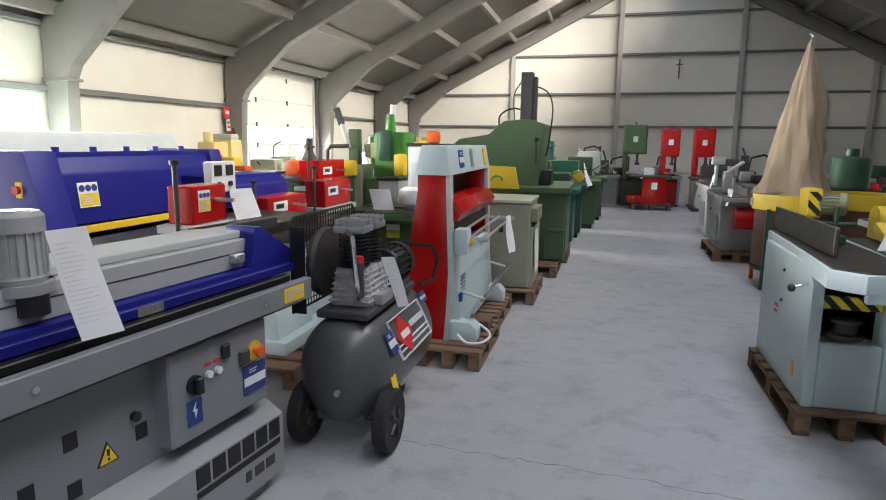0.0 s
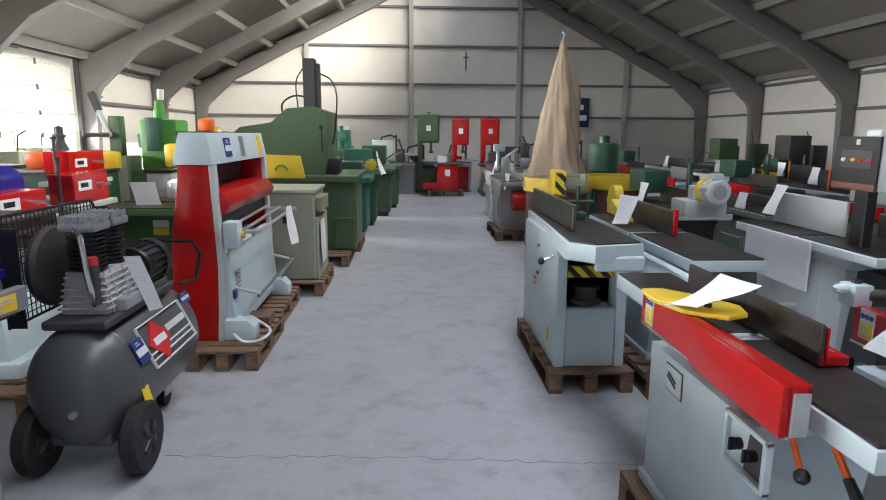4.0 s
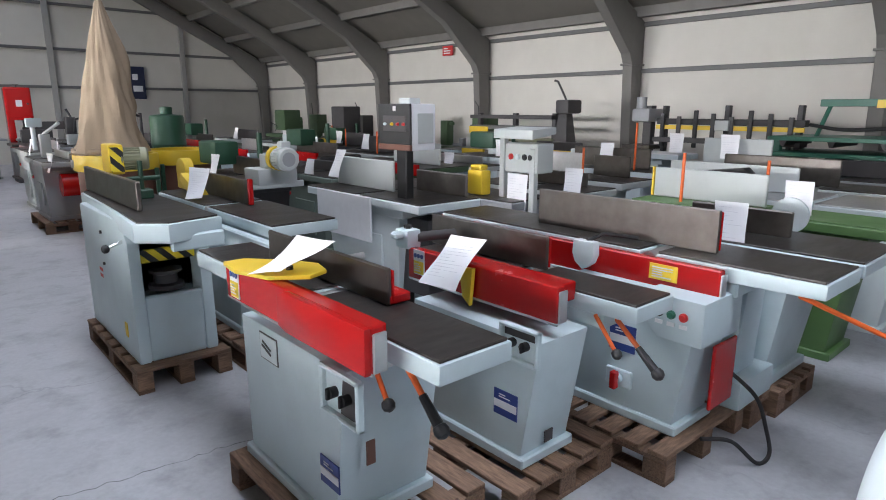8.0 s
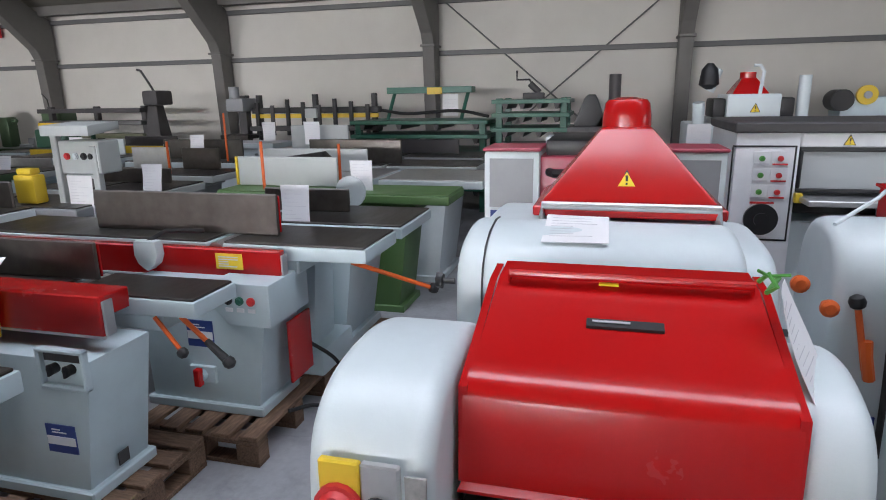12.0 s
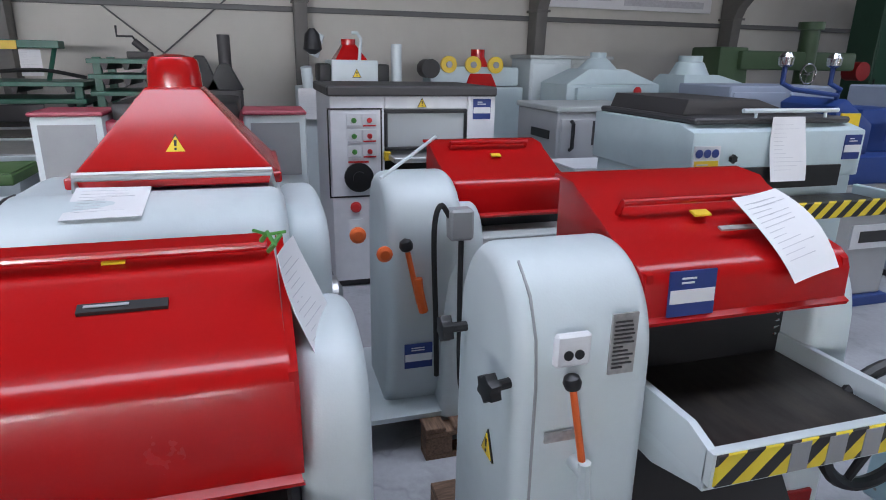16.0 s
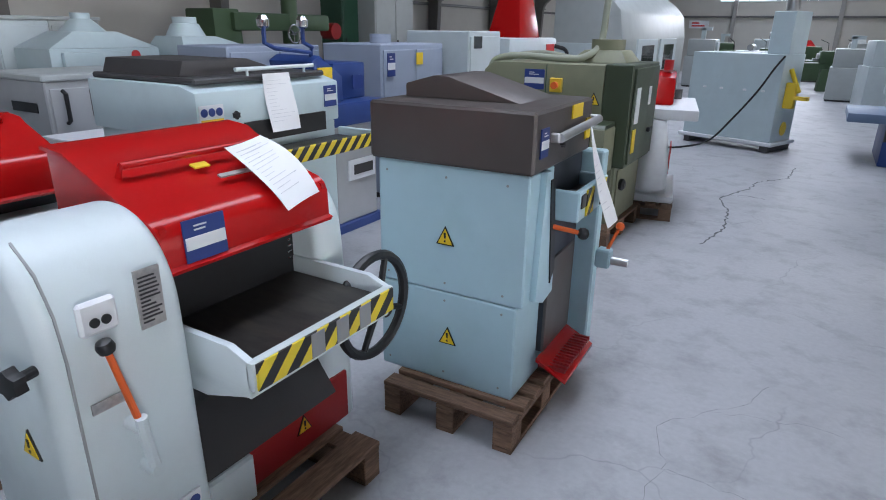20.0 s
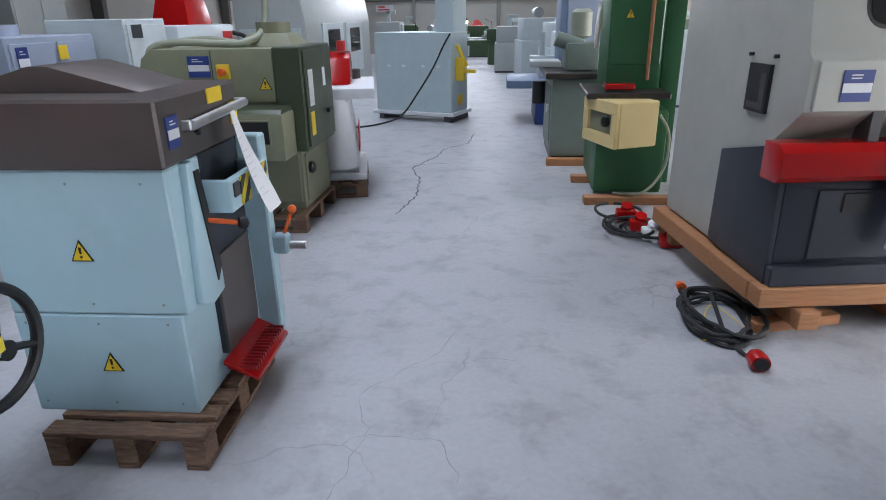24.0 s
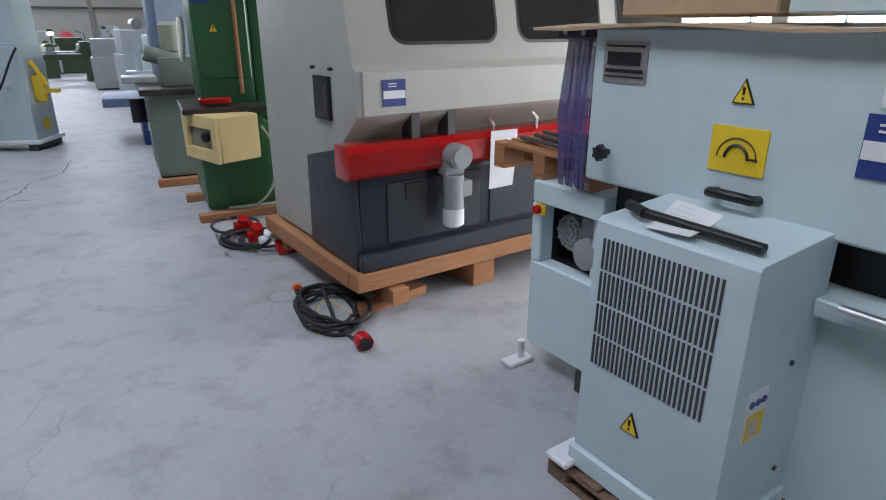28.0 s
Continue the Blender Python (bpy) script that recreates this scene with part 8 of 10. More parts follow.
for k in range(len(zs) - 1):
    a, b = zs[k] + 0.008, zs[k + 1] - 0.008
    if k in (2, 3):
        for z0, z1 in ((a, a + 0.05), (b - 0.05, b)):
            part("door_rail", S().box(XL - 0.10, XL - 0.05, DOOR[0] + 0.03, DOOR[1] - 0.03, z0, z1, 0.006), "plaster", door)
        n = 5
        d = (DOOR[1] - DOOR[0] - 0.06) / n
        for j in range(n):
            y0 = DOOR[0] + 0.03 + j * d
            part("pane", S().box(XL - 0.09, XL - 0.075, y0 + 0.03, y0 + d - 0.03, a + 0.05, b - 0.05, 0), "daylight" if k == 3 else "plaster", door)
            part("mullion", S().box(XL - 0.10, XL - 0.05, y0 + d - 0.03, min(y0 + d + 0.03, DOOR[1] - 0.03), a + 0.05, b - 0.05, 0.005), "plaster", door)
    else:
        p = part("door_panel", S().box(XL - 0.10, XL - 0.05, DOOR[0] + 0.03, DOOR[1] - 0.03, a, b, 0.008), "plaster", door)
    for y in (13.1, 14.6):
        part("hinge", S().box(XL - 0.05, XL - 0.03, y - 0.03, y + 0.03, zs[k + 1] - 0.07, zs[k + 1] + 0.05, 0.004), "dgrey", door)
for y in (DOOR[0] - 0.06, DOOR[1] + 0.06):
    part("guide_rail", S().box(XL + 0.002, XL + 0.10, y - 0.05, y + 0.05, 0, 3.7), "dgrey", door, "dark steel door guide")
part("torsion_shaft", S().rod((XL + 0.14, DOOR[0] - 0.1, 3.62), (XL + 0.14, DOOR[1] + 0.1, 3.62), 0.03).rod((XL + 0.14, 12.6, 3.62), (XL + 0.14, 13.7, 3.62), 0.055), "dgrey", door)


def wall_sign(p, u, w, h, mat, label, rows=3, frame=None, ink="lwhite", seed=1):
    e = thing("wall_sign", label, "sign", p)
    decal(e, "board", p, u, (0, 0, 1), w, h, mat, thick=0.012)
    n = Vector(u).normalized().cross(Vector((0, 0, 1)))
    W("lettering", bars(Vector(p) + n * 0.012, u, (0, 0, 1), w * 0.9, h * 0.9, rows, seed, 0.003, 0.5), ink, e)
    return e


wall_sign((XL + 0.12, 11.72, 2.48), (0, 1, 0), 0.34, 0.22, "lred", "red fire sign with white print", 1)
wall_sign((XL + 0.12, 11.72, 2.22), (0, 1, 0), 0.2, 0.26, "lwhite", "white and red extinguisher sign", 2, ink="lred")
ext = thing("fire_extinguisher", "red fire extinguisher on the wall", "extinguisher", (XL + 0.2, 11.75, 1.62))
part("cylinder", S().lathe([(0.0, 0), (0.09, 0.0), (0.1, 0.02), (0.1, 0.36), (0.07, 0.43), (0.03, 0.46), (0, 0.46)], n=20), "red", ext)
part("valve", S().rod((0, 0, 0.46), (0, 0, 0.53), 0.022).box(-0.01, 0.01, -0.05, 0.09, 0.52, 0.535), "black", ext)
part("hose", S().cord([(0.0, 0.02, 0.5), (0.06, 0.1, 0.44), (0.08, 0.13, 0.3), (0.07, 0.12, 0.12)], 0.012), "rubber", ext)
wall_sign((XR - 0.11, 13.35, 3.42), (0, -1, 0), 0.42, 0.26, "lred", "small red sign with white lines", 3)
wall_sign((8.15, YN - 0.13, 2.75), (1, 0, 0), 0.5, 1.15, "navy", "tall dark blue advertising banner", 2)
bn = thing("wall_banner", "long white banner with grey print", "banner", (XR - 0.1, -8.1, 2.85))
W("cloth", S().box(XR - 0.12, XR - 0.095, -10.1, -6.1, 2.85, 3.36, 0.004), "paper", bn)
for a, b, c, d in ((-6.95, -6.25, 2.98, 3.2), (-7.7, -7.15, 3.0, 3.22), (-9.9, -8.0, 2.93, 3.06), (-9.5, -8.2, 3.13, 3.26)):
    W("print_bar", S().box(XR - 0.126, XR - 0.12, a, b, c, d, 0), "ink", bn)
cr = thing("wall_cross", "small dark wooden cross on the gable", "cross", (3.38, YN - 0.02, 4.33))
W("upright", S().box(3.355, 3.405, YN - 0.06, YN - 0.005, 4.33, 5.05), "brown", cr)
W("crossbar", S().box(3.26, 3.5, YN - 0.075, YN - 0.06, 4.82, 4.87), "brown", cr)
brace = tagged(new("wall_bracing"), "thin crossed steel tie rods", kind="structure")
part("tie_rod", S().rod((XR - 0.05, 2.75, 3.6), (XR - 0.05, -1.4, 0.1), 0.014, n=8), "rail", brace)
part("tie_rod", S().rod((XR - 0.07, -1.4, 3.6), (XR - 0.07, 2.75, 0.1), 0.014, n=8), "rail", brace)
wall_sign((7.0, YS + 0.12, 2.2), (-1, 0, 0), 0.9, 0.35, "lwhite", "white sign with red print", 2, ink="lred")


# ---- kinds of machines that repeat ----
def bench(name, label, cat, x0, x1, y0, y1, zt, body="ice2", top="cast", edge=None, fence=(), side=None, legs=False, sheet=None, post=None, base=0.0, group=""):
    """A machine with a long table: cabinet or legs, table casting, ground top, fences, a control post, a price sheet."""
    e = thing(name, label, cat, ((x0 + x1) / 2, (y0 + y1) / 2, base), 0, group)
    w, l = x1 - x0, y1 - y0
    edge = edge or body
    xm, ym = (x0 + x1) / 2, (y0 + y1) / 2
    if legs:
        for sx in (x0 + 0.05, x1 - 0.11):
            for sy in (y0 + 0.08, y1 - 0.14):
                W("leg", S().box(sx, sx + 0.06, sy, sy + 0.06, base, zt - 0.08), body, e)
        W("apron", S().box(x0 + 0.04, x1 - 0.04, y0 + 0.06, y1 - 0.06, zt - 0.22, zt - 0.08), body, e)
    else:
        W("cabinet", S().frustum(x0 + w * 0.12, x1 - w * 0.06, ym - l * 0.28, ym + l * 0.28, base + 0.05, x0 + w * 0.05, x1 - w * 0.03, ym - l * 0.33, ym + l * 0.33, zt - 0.15, 0.01), body, e)
        W("plinth", S().box(x0 + w * 0.08, x1 - w * 0.02, ym - l * 0.3, ym + l * 0.3, base, base + 0.06), body, e)
        W("bridge", S().box(x0 + 0.03, x1 - 0.03, ym - l * 0.36, ym + l * 0.36, zt - 0.16, zt - 0.085), body, e)
        W("access_door", S().box(x0 + w * 0.045, x0 + w * 0.09, ym - l * 0.18, ym + l * 0.12, base + 0.22, zt - 0.35, 0.004), body, e)
        button(e, (x0 + w * 0.05, ym + l * 0.2, zt - 0.3), (-1, 0, 0), 0.02, "lred")
        button(e, (x0 + w * 0.05, ym + l * 0.24, zt - 0.3), (-1, 0, 0), 0.02, "lime")
    for a, b in ((y0, ym - 0.03), (ym + 0.03, y1)):
        t = W("table_half", S().box(x0, x1, a, b, zt - 0.085, zt - 0.012, 0.008), edge, e)
        W("table_top", S().box(x0 + 0.012, x1 - 0.012, a + 0.01, b - 0.004, zt - 0.012, zt, 0.003), top, t, "dark ground table surface")
    for fx, fa, fb, fz, fm in fence:
        f = W("fence", S().box(fx, fx + 0.028, fa, fb, zt + 0.006, fz, 0.008), fm, e)
        W("fence_bracket", S().box(fx + 0.028, fx + 0.14, (fa + fb) / 2 - 0.06, (fa + fb) / 2 + 0.06, zt + 0.004, zt + 0.07).rod((fx + 0.05, (fa + fb) / 2, zt + 0.06), (fx + 0.05, (fa + fb) / 2, fz - 0.03), 0.014, n=10), "alu", f)
    if side:
        W("side_panel", S().box(x0 - 0.03, x0 - 0.004, side[0], side[1], side[2], side[3], 0.006), side[4], e)
    if post:
        W("guard_post", S().rod((post[0], post[1], zt), (post[0], post[1], zt + post[2]), 0.014, n=10), "orange", e, "orange guard post")
    if sheet:
        paper(sheet[:3], (0.1, -1, 0), (-0.15, -0.1, -1) if len(sheet) < 4 else sheet[3], 0.2, 0.28, 0.02, seed=round(sheet[0] * 10), rows=8)
    return e


def bandsaw(label, x, y, col, h, w=0.6, rz=0, table="grey", base=None):
    e = thing("bandsaw", label, "bandsaw", (x, y, 0), rz, "bandsaws by the gable")
    b = part("lower_wheel_box", S().box(-w / 2, w / 2, -0.2, 0.2, 0.06, 0.82, 0.04), base or col, e)
    part("lower_door", S().box(-w / 2 + 0.04, w / 2 - 0.04, -0.225, -0.2, 0.14, 0.76, 0.008), base or col, b)
    part("foot", S().box(-w / 2 - 0.04, w / 2 + 0.04, -0.24, 0.24, 0, 0.06, 0.01), "dgrey", e)
    part("column", S().box(-w / 2, -w / 2 + 0.16, -0.16, 0.16, 0.8, h * 0.66, 0.02), col, e)
    u = part("upper_wheel_box", S().box(-w / 2, w / 2, -0.19, 0.19, h * 0.64, h, 0.05), col, e)
    d = part("upper_door", S().box(-w / 2 + 0.04, w / 2 - 0.04, -0.215, -0.19, h * 0.66, h - 0.04, 0.008), col, u)
    part("door_plate", S().box(-0.07, 0.07, -0.222, -0.215, h * 0.79, h * 0.86, 0.002), "lwhite", d)
    part("door_knob", S().rod((w * 0.32, -0.215, h * 0.82), (w * 0.32, -0.25, h * 0.82), 0.025, n=12), "black", d)
    t = part("saw_table", S().box(-w / 2 + 0.12, w / 2 + 0.3, -0.42, 0.3, 1.0, 1.05, 0.006), table, e)
    part("trunnion", S().box(-0.1, 0.2, -0.12, 0.12, 0.82, 1.0, 0.01), "dgrey", e)
    part("fence", S().box(0.2, 0.23, -0.4, 0.28, 1.06, 1.15), "alu", t)
    part("blade_guide", S().box(0.05, 0.12, -0.05, 0.05, 1.3, h * 0.66).box(0.02, 0.16, -0.07, 0.07, 1.26, 1.34), "dgrey", e)
    part("blade", S().box(0.08, 0.09, -0.012, 0.012, 1.05, 1.3, 0), "alu", e)
    part("tension_wheel", S().rod((0, 0, h), (0, 0, h + 0.05), 0.02, n=10).rod((0, 0, h + 0.05), (0, 0, h + 0.07), 0.07, n=16), "black", e)
    return e


def cone_machine(label, x0, x1, y0, y1, zb, zt, body, cone, cx, cy, base=0.0, cat="machine", shoulder=0.28, r=0.11, door="white"):
    """A boxy machine whose hood narrows to a round extraction spigot."""
    e = thing("machine_with_hood", label, cat, ((x0 + x1) / 2, (y0 + y1) / 2, base))
    W("base", S().box(x0 + 0.05, x1 - 0.05, y0 + 0.05, y1 - 0.05, base, base + 0.1), "dgrey", e)
    c = W("cabinet", S().box(x0, x1, y0, y1, base + 0.1, zb - 0.02, 0.015), body, e)
    W("front_door", S().box(x0 - 0.02, x0, y0 + 0.08, (y0 + y1) / 2 - 0.02, base + 0.25, zb - 0.3, 0.006), door, c)
    W("front_door", S().box(x0 - 0.02, x0, (y0 + y1) / 2 + 0.02, y1 - 0.08, base + 0.25, zb - 0.3, 0.006), door, c)
    W("work_table", S().box(x0 - 0.16, x0, y0 + 0.05, y1 - 0.05, base + 0.92, base + 0.97), "cast", e)
    h = W("hood", S().frustum(x0, x1, y0, y1, zb - 0.02, cx - shoulder, cx + shoulder, cy - shoulder, cy + shoulder, zb + (zt - zb) * 0.45, 0.01), body if cone != "red" else "red", e)
    W("spigot", S().lathe([(shoulder * 0.95, zb + (zt - zb) * 0.45), (r * 1.15, zb + (zt - zb) * 0.8), (r, zb + (zt - zb) * 0.82), (r, zt), (r - 0.01, zt), (r - 0.01, zb + (zt - zb) * 0.8)], at=(cx, cy, 0), n=24), cone, e)
    sticker(e, (x0 - 0.004, y1 - 0.3, zb - 0.12), (0, -1, 0))
    warning(e, (x0 - 0.004, y0 + 0.3, zb - 0.14), (0, -1, 0))
    return e


def cabinet(label, x0, x1, y0, y1, z0, z1, mat, name="control_cabinet", doors=1, face="x", vents=0, top=None):
    e = thing(name, label, "cabinet", ((x0 + x1) / 2, (y0 + y1) / 2, z0))
    W("body", S().box(x0, x1, y0, y1, z0 + 0.06, z1, 0.012), mat, e)
    W("plinth", S().box(x0 + 0.03, x1 - 0.03, y0 + 0.03, y1 - 0.03, z0, z0 + 0.06, 0), "dgrey", e)
    d = (y1 - y0) / doors
    for k in range(doors):
        a, b = y0 + k * d + 0.03, y0 + (k + 1) * d - 0.03
        q = W("door", S().box(x0 - 0.018, x0, a, b, z0 + 0.12, z1 - 0.06, 0.006), mat, e)
        W("handle", S().box(x0 - 0.045, x0 - 0.018, b - 0.06, b - 0.03, (z0 + z1) / 2 - 0.07, (z0 + z1) / 2 + 0.07, 0.006), "black", q)
        for j in range(vents):
            W("vent_slot", S().box(x0 - 0.022, x0 - 0.016, a + 0.08, b - 0.08, z0 + 0.2 + j * 0.05, z0 + 0.22 + j * 0.05, 0), "dgrey", q)
    if top:
        W("lid", S().box(x0 - 0.02, x1 + 0.02, y0 - 0.02, y1 + 0.02, z1, z1 + 0.05, 0.01), top, e)
    return e


def lathe_machine(label, x, y, l, mat, rz=0, h=1.25, cat="lathe", base=0.0):
    e = thing("lathe", label, cat, (x, y, base), rz)
    part("bed", S().box(-l / 2, l / 2, -0.16, 0.16, 0.72, 0.9, 0.012), mat, e)
    part("bed_way", S().box(-l / 2 + 0.5, l / 2 - 0.05, -0.13, -0.06, 0.9, 0.93).box(-l / 2 + 0.5, l / 2 - 0.05, 0.06, 0.13, 0.9, 0.93), "alu", e)
    for sx in (-l / 2, l / 2 - 0.42):
        part("pedestal", S().frustum(sx, sx + 0.42, -0.22, 0.22, 0, sx + 0.04, sx + 0.38, -0.17, 0.17, 0.72, 0.012), mat, e)
    hs = part("headstock", S().box(-l / 2, -l / 2 + 0.5, -0.2, 0.2, 0.9, h, 0.03), mat, e)
    part("chuck", S().rod((-l / 2 + 0.5, 0, h - 0.16), (-l / 2 + 0.58, 0, h - 0.16), 0.1, n=20), "alu", hs)
    part("gear_lever", S().rod((-l / 2 + 0.2, -0.2, h - 0.1), (-l / 2 + 0.2, -0.3, h - 0.04), 0.012, n=8), "black", hs)
    part("type_plate", S().box(-l / 2 + 0.12, -l / 2 + 0.36, -0.206, -0.2, h - 0.26, h - 0.16, 0), "plate", hs)
    part("tailstock", S().box(l / 2 - 0.4, l / 2 - 0.14, -0.12, 0.12, 0.93, h - 0.1, 0.03).rod((l / 2 - 0.52, 0, h - 0.18), (l / 2 - 0.08, 0, h - 0.18), 0.04, n=12), mat, e)
    part("saddle", S().box(-0.1, 0.25, -0.24, 0.2, 0.93, 1.0, 0.01).box(-0.02, 0.14, -0.14, 0.08, 1.0, 1.12, 0.01), "grey", e)
    handwheel(e, (e.matrix_basis @ Vector((0.06, -0.28, 0.84)))[:], (e.matrix_basis.to_3x3() @ Vector((0, -1, 0)))[:], 0.08, "chrome", 3, 0.009)
    part("lamp_arm", S().tube([(-l / 2 + 0.3, 0.15, h), (-l / 2 + 0.32, 0.16, h + 0.25), (-l / 2 + 0.55, 0.05, h + 0.36)], 0.012), "black", e)
    return e


# ---- dust collector with the draped bag ----
dc = thing("dust_collector", "dust collector with yellow rings and draped canvas bag", "dust collector", (3.6, 9.0, 0))
for cx, cy in ((3.35, 8.9), (4.32, 9.35)):
    ring = W("ring", S().lathe([(0.44, 1.06), (0.5, 1.06), (0.505, 1.08), (0.505, 1.24), (0.5, 1.26), (0.44, 1.26), (0.44, 1.06)], at=(cx, cy, 0), n=36), "yellow", dc, "yellow sheet-metal ring")
    W("clamp", S().box(cx - 0.53, cx - 0.50, cy - 0.02, cy + 0.02, 1.1, 1.2), "alu", ring)
    W("drum", S().lathe([(0.42, 0.28), (0.46, 0.3), (0.46, 1.06), (0.43, 1.06)], at=(cx, cy, 0), n=32), "brown", dc, "rust brown collecting drum")
    W("floor_board", S().lathe([(0, 0.24), (0.47, 0.24), (0.47, 0.28), (0, 0.28)], at=(cx, cy, 0), n=32), "dgreen", dc)
    for a in (0.8, 2.3, 3.9, 5.5):
        W("leg", S().box(cx + 0.53 * math.cos(a) - 0.025, cx + 0.53 * math.cos(a) + 0.025, cy + 0.53 * math.sin(a) - 0.025, cy + 0.53 * math.sin(a) + 0.025, 0, 1.08), "dgreen" if a > 3 else "orange", dc)
    W("castor_plate", S().box(cx - 0.3, cx + 0.3, cy - 0.05, cy + 0.05, 0.0, 0.24), "dgrey", dc)
rows = []
for i in range(33):
    t = i / 32
    z = 1.27 + (3.24 - 1.27) * t
    r = 0.37 * (1 - t) ** 0.9 + 0.018 + 0.07 * math.exp(-t * 14)
    bulge = 0.13 * math.exp(-((t - 0.60) / 0.22) ** 2) + 0.05 * math.exp(-((t - 0.30) / 0.08) ** 2)
    cx, cy = 3.30 + 0.09 * t, 8.95 + 0.15 * t
    row = []
    for j in range(65):
        a = 2 * math.pi * j / 64
        fold = 1 + 0.07 * math.sin(4 * a + 1.2 * t) + 0.05 * math.sin(7 * a - 6 * t + 1) + 0.03 * math.sin(15 * a + 12 * t) + 0.07 * math.sin(3 * a + 17 * t) * math.exp(-t * 5) + 0.025 * math.sin(23 * t + 5 * a)
        out = bulge * max(0.0, math.cos(a - 0.1)) ** 2
        row.append((cx + r * fold * math.cos(a) + out, cy + r * fold * math.sin(a), z + 0.02 * math.sin(4 * a) * (1 - t)))
    rows.append(row)
W("canvas_bag", S().sheet(rows, 0.004), "cloth", dc, "creased beige canvas bag hanging in folds")
W("hem", S().tube([(3.30 + 0.40 * math.cos(a) * (1 + 0.05 * math.sin(7 * a)), 8.95 + 0.40 * math.sin(a) * (1 + 0.05 * math.sin(7 * a)), 1.29 + 0.02 * math.sin(5 * a)) for a in [2 * math.pi * k / 40 for k in range(40)]], 0.035, 8, True), "cloth", dc)
W("hook", S().tube([(3.39, 9.1, 3.2), (3.40, 9.1, 3.28), (3.42, 9.1, 3.31), (3.37, 9.1, 3.35)], 0.012), "white", dc)
W("fan_housing", S().lathe([(0.0, -0.14), (0.33, -0.14), (0.36, -0.1), (0.36, 0.1), (0.33, 0.14), (0, 0.14)], n=32).turn(Matrix.Translation((4.75, 8.6, 0.55)) @ Matrix.Rotation(math.pi / 2, 4, "X")), "green", dc)
tank = thing("waste_barrel", "dark green steel barrel behind the canvas bag", "barrel", (4.75, 11.2, 0.9))
W("drum", S().lathe([(0.0, 0.9), (0.27, 0.9), (0.28, 0.93), (0.28, 1.22), (0.29, 1.24), (0.28, 1.26), (0.28, 1.68), (0.26, 1.72), (0.1, 1.74), (0.1, 1.86), (0, 1.87)], at=(4.75, 11.2, 0), n=32), "dgreen", tank)
bench("machine_table", "grey steel table under a green barrel", "table", 4.2, 5.3, 10.6, 11.8, 0.895, "dgrey", legs=True)

# machines beside the aisle beyond the collector
m = bench("planer", "dark grey planer with red drum on pallet", "planer", 2.72, 3.35, 10.4, 12.0, 1.08, "grey", base=0.17, fence=((3.1, 10.6, 11.7, 1.2, "alu"),), sheet=(2.85, 10.5, 1.2))
W("red_drum", S().rod((2.95, 10.55, 0.72), (3.3, 10.55, 0.72), 0.17, n=20), "red", m)
W("clamp_head", S().box(2.86, 3.0, 11.2, 11.36, 1.09, 1.45, 0.02).rod((2.93, 11.28, 1.45), (3.1, 11.0, 1.62), 0.025), "wgrey", m)
pallet(2.68, 3.4, 10.55, 11.9, along="y", label="dark weathered wooden pallet on the floor")
m = bench("saw_bench", "light grey sliding table saw", "saw", 2.9, 3.6, 13.0, 14.8, 1.08, "wgrey", fence=((3.4, 13.2, 14.4, 1.25, "alu"),), sheet=(3.0, 13.05, 1.3))
W("arm", S().rod((3.1, 13.5, 1.08), (3.1, 13.5, 1.55), 0.04).box(3.0, 3.25, 13.42, 13.58, 1.5, 1.66, 0.02), "white", m)
bench("saw_bench", "mid grey saw with black fence", "saw", 3.3, 4.1, 15.6, 17.2, 1.02, "grey", fence=((3.8, 15.8, 17, 1.2, "dgrey"),))
bandsaw("dark green bandsaw with white plate", 1.75, 19.9, "green", 2.48, 0.7)
bandsaw("red bandsaw with white plate", 2.8, 20.1, "red", 2.38, 0.54)
bandsaw("red bandsaw with pale base and guard", 3.75, 20.0, "red", 2.38, 0.6, base="wgrey")
ts = thing("table_saw", "red table saw on a wooden pallet", "saw", (2.3, 18.9, 0.17))
W("body", S().frustum(1.95, 2.65, 18.6, 19.2, 0.17, 2.0, 2.6, 18.65, 19.15, 0.95, 0.01), "red", ts)
W("table", S().box(1.6, 2.75, 18.5, 19.35, 0.95, 1.0), "cast", ts)
W("motor_box", S().box(1.55, 1.98, 18.55, 18.95, 0.2, 0.42, 0.02), "red", ts)
W("label_plate", S().box(2.22, 2.38, 18.6, 18.625, 0.6, 0.8, 0), "lwhite", ts)
W("hood", S().box(2.0, 2.3, 18.85, 18.95, 1.0, 1.22, 0.03), "white", ts)
pallet(1.7, 2.8, 18.5, 19.3, along="x")
sp = thing("spindle_shaper", "grey spindle shaper with dark base", "shaper", (3.85, 18.9, 0))
W("column", S().frustum(3.45, 4.25, 18.55, 19.25, 0.1, 3.6, 4.1, 18.65, 19.15, 0.9, 0.03), "wgrey", sp)
W("foot", S().box(3.35, 4.35, 18.5, 19.3, 0, 0.1, 0.02), "dgrey", sp)
W("emblem", S().rod((3.85, 18.59, 0.5), (3.85, 18.56, 0.5), 0.07, n=5), "dgrey", sp)
W("table", S().box(3.3, 4.5, 18.45, 19.35, 0.9, 0.97, 0.01), "cast", sp)
W("cutter_guard", S().box(3.6, 4.3, 19.0, 19.25, 0.97, 1.3, 0.03).box(3.8, 4.6, 19.05, 19.1, 1.3, 1.5, 0.01), "dgrey", sp)
